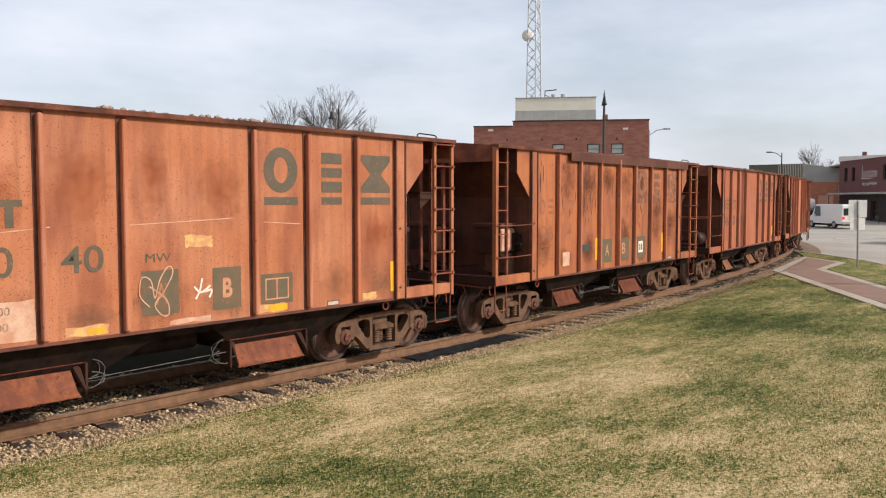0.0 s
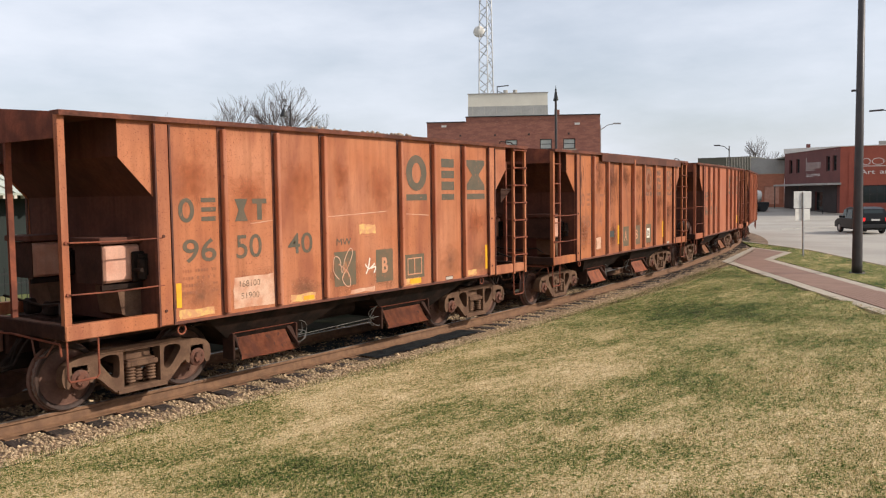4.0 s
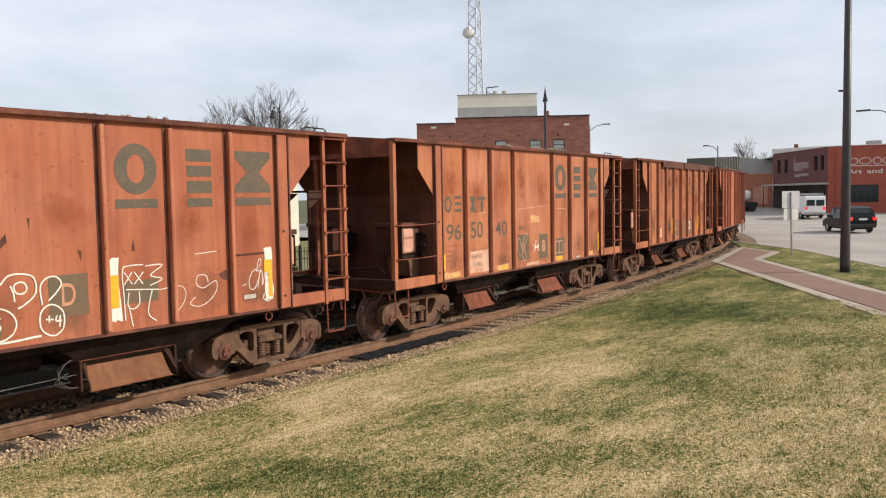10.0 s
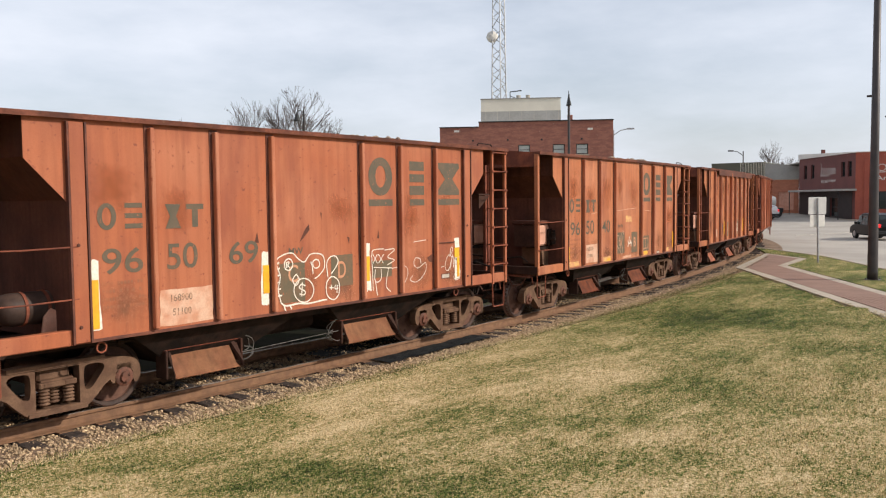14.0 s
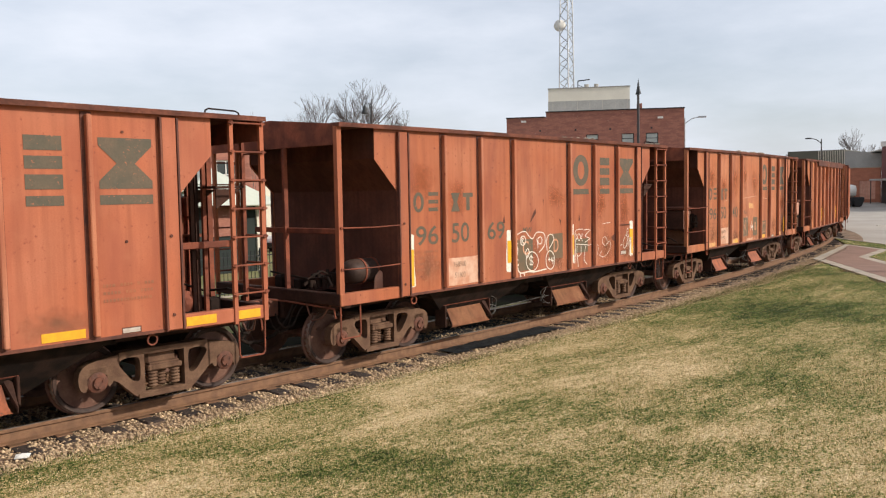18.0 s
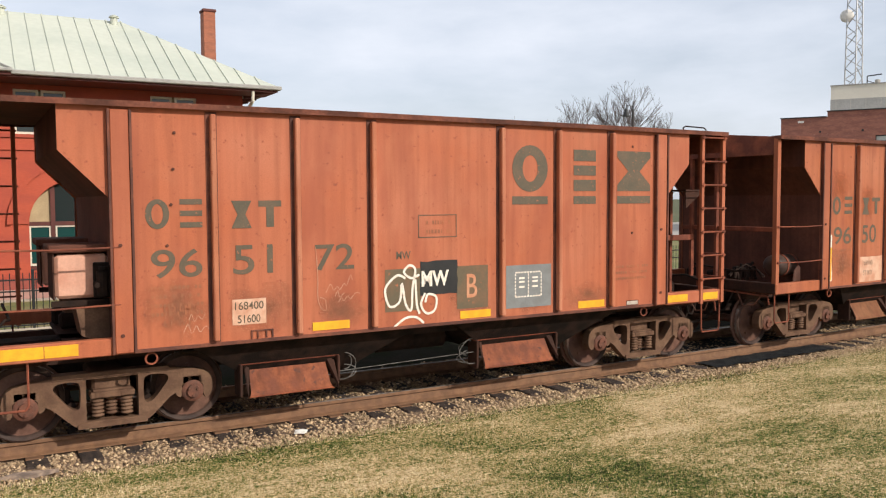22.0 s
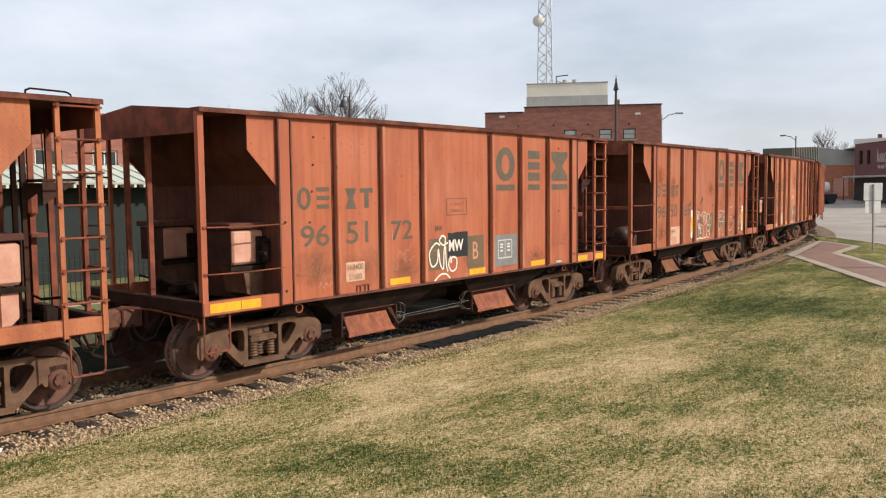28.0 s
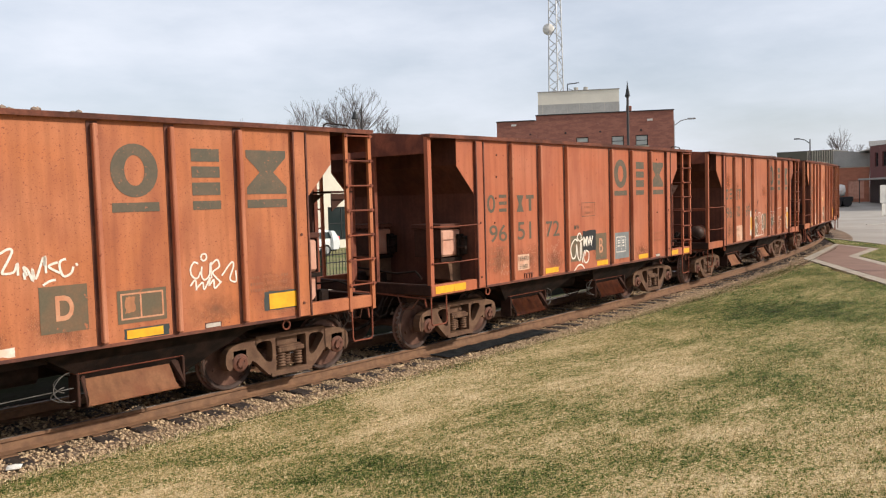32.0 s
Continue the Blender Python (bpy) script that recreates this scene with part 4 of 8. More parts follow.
    for i in range(41):
        u = -4.34 + 8.68 * i / 40
        rows.append([bm.verts.new((u, y, 3.36 + 0.30 * math.exp(-((y / 1.0) ** 2)) * (0.75 + 0.5 * noise.noise((u * 0.8, y, 4))) - 0.25 * smooth01((abs(u) - 3.6) / 1.0) + 0.05 * noise.noise((u * 4, y * 4, 1)))) for y in (-1.5, -1.1, -0.7, -0.35, 0, 0.35, 0.7, 1.1, 1.5)])
    for a, b in zip(rows, rows[1:]):
        for k in range(8):
            bm.faces.new((a[k], a[k + 1], b[k + 1], b[k]))
    part("stone_load", bm, STONE, car, "grey-brown crushed stone heaped in the car")
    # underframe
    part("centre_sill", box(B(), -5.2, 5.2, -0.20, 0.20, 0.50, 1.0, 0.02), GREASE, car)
    for a, b in ((-3.2, -0.2), (0.2, 3.2)):
        m = (a + b) / 2
        top_ = [(m - 1.5, -1.48, SILL), (m + 1.5, -1.48, SILL), (m + 1.5, 1.48, SILL), (m - 1.5, 1.48, SILL)]
        low_ = [(m - 0.55, -1.0, 0.42), (m + 0.55, -1.0, 0.42), (m + 0.55, 1.0, 0.42), (m - 0.55, 1.0, 0.42)]
        bm = B()
        tv, lv = [bm.verts.new(p) for p in top_], [bm.verts.new(p) for p in low_]
        for k in range(4):
            bm.faces.new((tv[k], tv[(k + 1) % 4], lv[(k + 1) % 4], lv[k]))
        bm.faces.new(lv)
        bm.faces.new(list(reversed(tv)))
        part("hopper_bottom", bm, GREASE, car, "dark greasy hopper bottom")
    for u0, u1 in ((-2.48, -1.32), (0.78, 2.06)):
        for s in (-1, 1):
            # a tray: sloping plate with a folded lip, flared cheeks, a dark hood over it
            bm = B()
            fold = [(1.10, 0.66), (1.27, 0.37), (1.31, 0.315), (1.335, 0.300)]
            rows = [[bm.verts.new((u, s * y, z)) for u in (u0 + 0.10 - k * 0.02, u0 + 0.45, u1 - 0.5, u1 - 0.10 + k * 0.015)] for k, (y, z) in enumerate(fold)]
            for p, q in zip(rows, rows[1:]):
                for k in range(3):
                    bm.faces.new((p[k], p[k + 1], q[k + 1], q[k]))
            bmesh.ops.solidify(bm, geom=bm.faces[:], thickness=0.014)
            ch = part("discharge_chute", bm, CHUTE, car, "rusty orange discharge chute tray")
            for ua, ub in ((u0 + 0.10, u0 + 0.02), (u1 - 0.10, u1 - 0.01)):
                bm = slab(B(), [(ua, s * 1.09, 0.68), (ua, s * 1.12, 0.63), (ub, s * 1.335, 0.30), (ub, s * 1.345, 0.36), (ub, s * 1.20, 0.62), (ua, s * 1.14, 0.68)], 0.014)
                part("chute_cheek", bm, RUSTSHADE, ch)
            hood = box(B(), u0 - 0.05, u1 + 0.07, *sorted((s * 0.98, s * 1.21)), 0.665, 0.775, 0.012)
            box(hood, u0 - 0.02, u1 + 0.04, *sorted((s * 1.0, s * 1.12)), 0.775, 0.86, 0.01)
            part("chute_hood", hood, FRAME, ch, "rusty hood over the chute")
            part("hood_rod", rod(B(), (u0 - 0.06, s * 1.225, 0.80), (u1 + 0.22, s * 1.225, 0.82), 0.016, 8), RUSTSHADE, ch)
            for ua in (u0 - 0.045, u1 + 0.02):
                part("chute_hinge", box(B(), ua, ua + 0.035, *sorted((s * 1.02, s * 1.26)), 0.30 if ua < (u0 + u1) / 2 else 0.36, 0.68, 0.008), RUSTSHADE, ch)
            x = u1 + 0.06 if u0 < 0 else u0 - 0.08
            d = 1 if u0 < 0 else -1
            bm = B()
            for cx, cz, rx, rz, a0, a1, y in ((0.02, 0.54, 0.20, 0.17, -100, 95, 1.23), (0.06, 0.58, 0.13, 0.10, -80, 120, 1.17), (0.0, 0.46, 0.24, 0.09, -60, 70, 1.20)):
                pipe(bm, [(x + d * (cx + rx * math.cos(radians(a0 + (a1 - a0) * k / 11))), s * (y + 0.02 * math.sin(k)), cz + rz * math.sin(radians(a0 + (a1 - a0) * k / 11))) for k in range(12)], 0.0065, 5)
            part("hose", bm, ROPE, ch, "grey air hose loops")
    bm = B()
    rod(bm, (-0.55, -0.75, 0.72), (0.45, -0.75, 0.72), 0.16, 12)
    pipe(bm, [(-3.2, -1.25, 0.90), (3.2, -1.25, 0.90)], 0.025, 6)
    box(bm, -0.5, 0.4, -1.3, 1.3, 0.86, 0.96)
    part("brake_rigging", bm, GREASE, car)
    part("pull_rod", rod(B(), (-1.25, -1.2, 0.47), (0.72, -1.2, 0.52), 0.006, 6), ROPE, car, "thin pull rod")
    for u in (-3.90, 3.90):
        make_bogie(car, u)
    return car


def ring_shape(bm, u0, u1, z0, z1, y, w, gap=0):
    """A thick ring fitted in a rectangle, open at its right if gap."""
    cu, cz, ru, rz = (u0 + u1) / 2, (z0 + z1) / 2, (u1 - u0) / 2, (z1 - z0) / 2
    n = 28
    rows = []
    for i in range(n + 1):
        a = gap + (2 * math.pi - 2 * gap) * i / n
        c, s = math.cos(a), math.sin(a)
        rows.append((bm.verts.new((cu + ru * c, y, cz + rz * s)), bm.verts.new((cu + (ru - w) * c, y, cz + (rz - w * 0.8) * s))))
    for (a, b), (c, d) in zip(rows, rows[1:]):
        bm.faces.new((a, b, d, c))
    return bm


def poly(bm, pts, y):
    bm.faces.new([bm.verts.new((u, y, z)) for u, z in pts])
    return bm


def emblem(car, y, m=None):
    """The owner's emblem as three plain shapes, each over a bar."""
    m = m or LETTER

    def mark(name, bm):
        part(name, bm, m, car, "faded green emblem shape")

    mark("emblem_ring", ring_shape(B(), 1.12, 1.71, 2.70, 3.33, y, 0.17))
    for z0, z1 in ((3.13, 3.29), (2.93, 3.07), (2.71, 2.87)):
        mark("emblem_stripe", poly(B(), [(2.16, z0), (2.56, z0), (2.56, z1), (2.16, z1)], y))
    a, b = 2.96, 3.60
    mid = (a + b) / 2
    mark("emblem_waist", poly(B(), [(a, 3.29), (a, 3.20), (mid - 0.11, 3.0), (a, 2.80), (a, 2.71), (b, 2.71), (b, 2.80), (mid + 0.11, 3.0), (b, 3.20), (b, 3.29)], y))
    for u0, u1 in ((1.12, 1.71), (2.16, 2.56), (2.96, 3.60)):
        mark("emblem_bar", poly(B(), [(u0, 2.53), (u1, 2.53), (u1, 2.64), (u0, 2.64)], y))


def owner_mark(car, y, m=None):
    """Four letters' worth of plain shapes in the faded green."""
    m = m or LETTER

    def mark(name, bm):
        part(name, bm, m, car, "faded green owner's mark shape")

    mark("mark_ring", ring_shape(B(), -3.59, -3.34, 2.30, 2.62, y, 0.065))
    for z in (2.31, 2.435, 2.56):
        mark("mark_stripe", poly(B(), [(-3.23, z), (-2.99, z), (-2.99, z + 0.06), (-3.23, z + 0.06)], y))
    mark("mark_waist", poly(B(), [(-2.67, 2.29), (-2.44, 2.29), (-2.51, 2.445), (-2.44, 2.60), (-2.67, 2.60), (-2.60, 2.445)], y))
    mark("mark_post", poly(B(), [(-2.36, 2.53), (-2.27, 2.53), (-2.27, 2.30), (-2.18, 2.30), (-2.18, 2.53), (-2.09, 2.53), (-2.09, 2.60), (-2.36, 2.60)], y))


def words(car, s, u0, u1, z0, z1, y, m, name="stencil", bold=0.008):
    return part(name, text_mesh(s, u0, u1, z0, z1, y, m, bold), m, car)


def patch(car, u0, u1, z0, z1, y, m, name="painted_panel", label="", ragged=0.0):
    bm = B()
    pts = [(u0, z0), (u1, z0), (u1, z1), (u0, z1)]
    if ragged:
        rnd = random.Random(int(1000 * (u0 + 9 * z0)))
        pts2 = []
        for (a, b), (c, d) in zip(pts, pts[1:] + pts[:1]):
            for i in range(5):
                pts2.append((a + (c - a) * i / 5 + rnd.uniform(-1, 1) * ragged, b + (d - b) * i / 5 + rnd.uniform(-1, 1) * ragged))
        pts = pts2
    poly(bm, pts, y)
    return part(name, bm, m, car, label)


def scrawl(car, strokes, y, width=0.028, m=None, label="white sprayed tag"):
    """Sprayed lines: ribbons along plan strokes."""
    tag = None
    for pts in strokes:
        bm = B()
        # soften the corners
        path = []
        for k in range(len(pts) - 1):
            p0, p1, p2, p3 = (Vector((*pts[max(0, min(len(pts) - 1, k + o))], 0)) for o in (-1, 0, 1, 2))
            for i in range(5):
                t = i / 5
                path.append(0.5 * ((2 * p1) + (p2 - p0) * t + (2 * p0 - 5 * p1 + 4 * p2 - p3) * t * t + (3 * p1 - p0 - 3 * p2 + p3) * t ** 3))
        path.append(Vector((*pts[-1], 0)))
        rows = []
        for i, p in enumerate(path):
            d = (path[min(i + 1, len(path) - 1)] - path[max(i - 1, 0)])
            nrm = Vector((-d.y, d.x, 0)).normalized() * width / 2 if d.length > 1e-6 else Vector((width / 2, 0, 0))
            rows.append((bm.verts.new((p.x + nrm.x, y, p.y + nrm.y)), bm.verts.new((p.x - nrm.x, y, p.y - nrm.y))))
        for (a, b), (c, d) in zip(rows, rows[1:]):
            bm.faces.new((a, b, d, c))
        if tag is None:
            tag = part("sprayed_tag", bm, m or SPRAY, car, label)
        else:
            part("stroke", bm, m or SPRAY, tag)
    return tag


def bars(car, u0, u1, z0, z1, rows, y, m, seed=1):
    """Small lettering too faint to read, as short bars in lines."""
    rnd = random.Random(seed)
    bm = B()
    h = (z1 - z0) / rows
    for r in range(rows):
        z = z1 - (r + 0.8) * h
        u = u0
        while u < u1 - 0.04:
            w = min(rnd.uniform(0.018, 0.036), u1 - u)
            poly(bm, [(u, z), (u + w, z), (u + w, z + h * 0.42), (u, z + h * 0.42)], y)
            u += w + (0.014 if rnd.random() < 0.78 else 0.06)
    return tagged(part("faint_stencil", bm, FAINT, car), "faint small worn-off lettering", kind="stuff")


def stencil_bars(car, rects, y, m, label):
    """A stencilled frame, bar by bar."""
    first = None
    for u0, u1, z0, z1 in rects:
        bm = poly(B(), [(u0, z0), (u1, z0), (u1, z1), (u0, z1)], y)
        if first is None:
            first = part("stencil_frame", bm, m, car, label)
        else:
            part("stencil_bar", bm, m, first)


def reflector(car, u0, u1, z0, z1, y, seam=None):
    y0 = y - 0.004
    bm = box(B(), u0, u1 if seam is None else seam - 0.004, y0, y, z0, z1)
    if seam is not None:
        box(bm, seam + 0.004, u1, y0, y, z0, z1)
    return part("reflector", bm, YELLOW, car, "yellow reflective strip")


def equipment_boxes(car, end):
    """Pinkish control cabinets on the end platform, with a dark valve beside them."""
    for y0 in (-1.20, 0.48):
        y1 = y0 + 0.62
        u0, u1 = (-4.45, -3.92) if end < 0 else (3.92, 4.38)
        cab = part("control_cabinet", box(B(), u0, u1, y0, y1, 1.57, 2.04, 0.035), BOX, car, "pinkish orange control cabinet")
        part("cabinet_lid", box(B(), u0 - 0.06, u1 + 0.03, y0 - 0.03, y1 + 0.03, 2.06, 2.14, 0.012), SLOPE, cab, "dark overhanging lid")
        part("cabinet_frame", box(B(), u0 - 0.04, u1 + 0.035, y0 - 0.014, y0 + 0.03, 1.49, 1.55), GREASE, cab, "black angle-iron frame")
        # thin dark plate added over the pink side to stand for its shade
        side = (u0 - 0.016, u0 - 0.002) if end < 0 else (u1 + 0.002, u1 + 0.016)
        part("cabinet_side", box(B(), *side, y0 + 0.01, y1 - 0.01, 1.56, 2.05), RUSTSHADE, cab, "dark side plate added for the cabinet's shade")
        if end < 0:
            outline = [(-4.26, 1.525), (-4.20, 1.16), (-3.98, 1.05), (-3.92, 1.05), (-3.92, 1.525)]
        else:
            outline = [(3.93, 1.525), (3.93, 1.04), (4.16, 1.04), (4.34, 1.20), (4.34, 1.525)]
        bm = slab(B(), [(u, y0 + 0.03, z) for u, z in outline], 0.5)
        part("cabinet_base", bm, CAST if end < 0 else BOX, cab, "cabinet stand, darker at one end of the car")
        if end < 0:
            bm = box(B(), -4.08, -3.86, y0 - 0.07, y0 - 0.013, 1.57, 1.95, 0.012)
            rod(bm, (-4.0, y0 - 0.13, 1.60), (-4.0, y0 - 0.13, 1.86), 0.06, 10)
            rod(bm, (-4.06, y0 - 0.06, 1.72), (-4.06, y0 - 0.22, 1.72), 0.03, 8)
            rod(bm, (-3.93, y0 - 0.12, 1.64), (-3.93, y0 - 0.12, 1.92), 0.028, 8)
            lathe(bm, [(0.02, -0.02), (0.05, -0.02), (0.05, 0.02), (0.02, 0.02)], (-3.99, y0 - 0.13, 1.89), "Z", 10)
            part("valve", bm, GREASE, cab, "black valve on the cabinet")


def air_tank(car):
    bm = B()
    lathe(bm, [(0.05, -4.52), (0.13, -4.50), (0.18, -4.44), (0.195, -4.36), (0.195, -3.72), (0.18, -3.64), (0.13, -3.58), (0.05, -3.56)], (0, -0.95, 1.40), "X", 24)
    tank = part("air_reservoir", bm, RIMDARK, car, "dark grimy air reservoir drum", smooth=True)
    for u in (-4.24, -3.98):
        part("strap", lathe(B(), [(0.198, u - 0.018), (0.206, u - 0.018), (0.206, u + 0.018), (0.198, u + 0.018)], (0, -0.95, 1.40), "X", 24, False), FRAME, tank)
    part("saddle", slab(B(), [(-4.10, -1.16, 1.04), (-3.90, -1.16, 1.04), (-3.90, -1.16, 1.36), (-3.98, -1.16, 1.40), (-4.06, -1.16, 1.30)], 0.03), BOX, tank, "pink primed saddle plate")
    bm = B()
    pipe(bm, [(-4.9, -0.4, 1.2), (-4.6, -0.35, 1.35), (-4.4, -0.3, 1.25), (-4.1, -0.3, 1.4)], 0.03, 6)
    for i in range(4):
        box(bm, -4.8 + 0.17 * i, -4.7 + 0.17 * i, -0.45, -0.25, 1.15, 1.3 + 0.05 * (i % 2), 0.015)
    for i in range(7):
        a = 1.9 * i
        rod(bm, (-4.72 + 0.07 * i, -0.48 + 0.05 * math.sin(a), 1.12), (-4.70 + 0.07 * i, -0.44 + 0.05 * math.cos(a), 1.36 + 0.06 * math.sin(a)), 0.028, 8)
    pipe(bm, [(-5.0, -0.62, 1.32), (-4.7, -0.6, 1.42), (-4.45, -0.66, 1.30), (-4.5, -0.8, 1.18)], 0.014, 6)
    part("brake_valve", bm, GREASE, car, "black brake valve and pipes")
    part("cross_bar", box(B(), -5.12, -5.06, -1.45, 0.5, 2.03, 2.11, 0.01), FRAME, car, "rusty bar across the car end")


def paint_over(car, paint):
    """Gives one car its own tone of paint, on the meshes that it shares with the others."""
    for ob in car.children_recursive:
        if ob.type == "MESH" and ob.data.materials and ob.data.materials[0] == PAINT_C and paint != PAINT_C:
            ob.material_slots[0].link = "OBJECT"
            ob.material_slots[0].material = paint


def stains(car, m, spots, label):
    for u0, u1, z0, z1 in spots:
        part("stain", poly(B(), [(u0, z0), (u1, z0), (u1, z1), (u0, z1)], SIDE + 0.002), m, car, label)


SIDE = -SKIN - 0.004
master = make_hopper()
cars = {}


# car order along the train, front first: 0 leads
blank = copy_thing(master, Matrix())


def dress(key, paint, label, number, kind, plate=3.15):
    car = copy_thing(blank, Matrix())
    paint_over(car, paint)
    tagged(car, label)
    cars[key] = car
    y = SIDE
    if kind != "worn":
        emblem(car, y)
        owner_mark(car, y)
        words(car, number[:2], -3.54, -3.0, 1.77, 2.08, y, LETTER, "running_number")
        words(car, number[2:4], -2.66, -2.20, 1.77, 2.10, y, LETTER, "running_number")
        words(car, number[4:], -1.69, -1.19, 1.77, 2.08, y, LETTER, "running_number")
    bars(car, -3.55, -2.98, 1.34, 1.72, 4, y, FRAME, 3)
    bars(car, 2.95, 3.6, 1.40, 1.66, 3, y, FRAME, 4)
    if plate:
        patch(car, plate, plate + 0.24, 1.028, 1.105, y + 0.0015, SLOPE, "plate_frame", "dark frame of the label plate")
        patch(car, plate + 0.015, plate + 0.225, 1.04, 1.092, y, PLATEGREY, "label_plate", "small grey label plate")
    return car


# the car with the tagged panel and the B square
car = dress("A", PAINT_A, "orange hopper wagon with rust specks and yellow corner patches", "965040", "new", 2.25)
patch(car, -2.72, -1.98, 1.08, 1.52, SIDE, WEIGHT, "weight_panel", "pale salmon patch with load figures", 0.012)
words(car, "168100", -2.62, -2.25, 1.37, 1.46, SIDE - 0.003, DIGIT)
words(car, "51900", -2.60, -2.27, 1.20, 1.29, SIDE - 0.003, DIGIT)
patch(car, -0.72, -0.22, 1.19, 1.74, SIDE, PANELGREEN)
patch(car, 0.28, 0.72, 1.17, 1.72, SIDE, PANELGREEN)
words(car, "B", 0.43, 0.58, 1.32, 1.58, SIDE - 0.003, STENCIL, bold=0.03)
words(car, "A", -0.54, -0.38, 1.32, 1.58, SIDE - 0.003, CHUTE_TAN)
words(car, "MW", -0.66, -0.32, 1.84, 1.95, SIDE, LETTER, bold=0.0)
patch(car, -0.12, 0.28, 2.0, 2.15, SIDE, TANLABEL, "worn_label", "scraped pale label", 0.02)
patch(car, 1.05, 1.6, 1.16, 1.58, SIDE, PANELGREEN)
stencil_bars(car, ((1.12, 1.53, 1.50, 1.52), (1.12, 1.53, 1.22, 1.24), (1.12, 1.14, 1.24, 1.50), (1.51, 1.53, 1.24, 1.50), (1.31, 1.33, 1.24, 1.50)), SIDE - 0.003, STENCIL, "faded stencilled frame")
scrawl(car, [[(-0.62, 1.30), (-0.75, 1.45), (-0.72, 1.66), (-0.60, 1.62), (-0.55, 1.40), (-0.48, 1.62), (-0.36, 1.78), (-0.30, 1.70), (-0.42, 1.48), (-0.55, 1.32), (-0.45, 1.18), (-0.36, 1.2), (-0.40, 1.38), (-0.62, 1.55)]], SIDE - 0.005, 0.015, WEIGHT, "thin pale pink sprayed loops")
scrawl(car, [[(0.0, 1.5), (0.1, 1.42), (0.24, 1.5)], [(0.12, 1.6), (0.08, 1.44), (0.02, 1.34)], [(0.14, 1.42), (0.26, 1.44), (0.22, 1.34)]], SIDE - 0.005, 0.026)
for u0, u1 in ((-3.62, -3.06), (-1.66, -1.15), (0.95, 1.45), (2.98, 3.28)):
    patch(car, u0, u1, 1.05, 1.16, SIDE, TANLABEL, "worn_label", "scraped tan label", 0.012)
patch(car, -0.35, 0.25, 1.05, 1.11, SIDE, WEIGHT, "worn_label", "chalky white smear", 0.012)
reflector(car, -1.40, -1.18, 1.06, 1.12, SIDE)
reflector(car, 1.18, 1.5, 1.06, 1.15, SIDE)
reflector(car, -3.66, -3.58, 1.2, 1.52, SIDE)
reflector(car, 3.60, 3.68, 1.14, 1.62, SIDE)
scrawl(car, [[(-0.9, 2.3), (0.6, 2.36)], [(1.1, 2.30), (1.75, 2.26)], [(-2.4, 2.25), (-1.8, 2.30)]], SIDE - 0.001, 0.012, WEIGHT, "long pale scratch")
equipment_boxes(car, -1)
equipment_boxes(car, 1)

# the car with the large bubble tags and white-and-yellow bars
car = dress("B", PAINT_B, "rust-orange hopper wagon with white bubble tags", "965069", "new", None)
patch(car, -2.78, -1.98, 1.06, 1.52, SIDE, WEIGHT, "weight_panel", "pale salmon patch with load figures", 0.012)
words(car, "168900", -2.62, -2.30, 1.36, 1.45, SIDE - 0.003, DIGIT)
words(car, "51100", -2.60, -2.32, 1.18, 1.27, SIDE - 0.003, DIGIT)
patch(car, -0.81, -0.31, 1.14, 1.72, SIDE, PANELGREEN)
patch(car, 0.24, 0.72, 1.29, 1.78, SIDE, PANELGREEN)
patch(car, 1.17, 1.67, 1.35, 1.63, SIDE, PANELGREEN)
words(car, "MW", -0.62, -0.34, 1.84, 1.94, SIDE, LETTER)
words(car, "C", -0.64, -0.45, 1.43, 1.69, SIDE - 0.003, STENCIL)
words(car, "D", 0.39, 0.56, 1.42, 1.68, SIDE - 0.003, STENCIL)
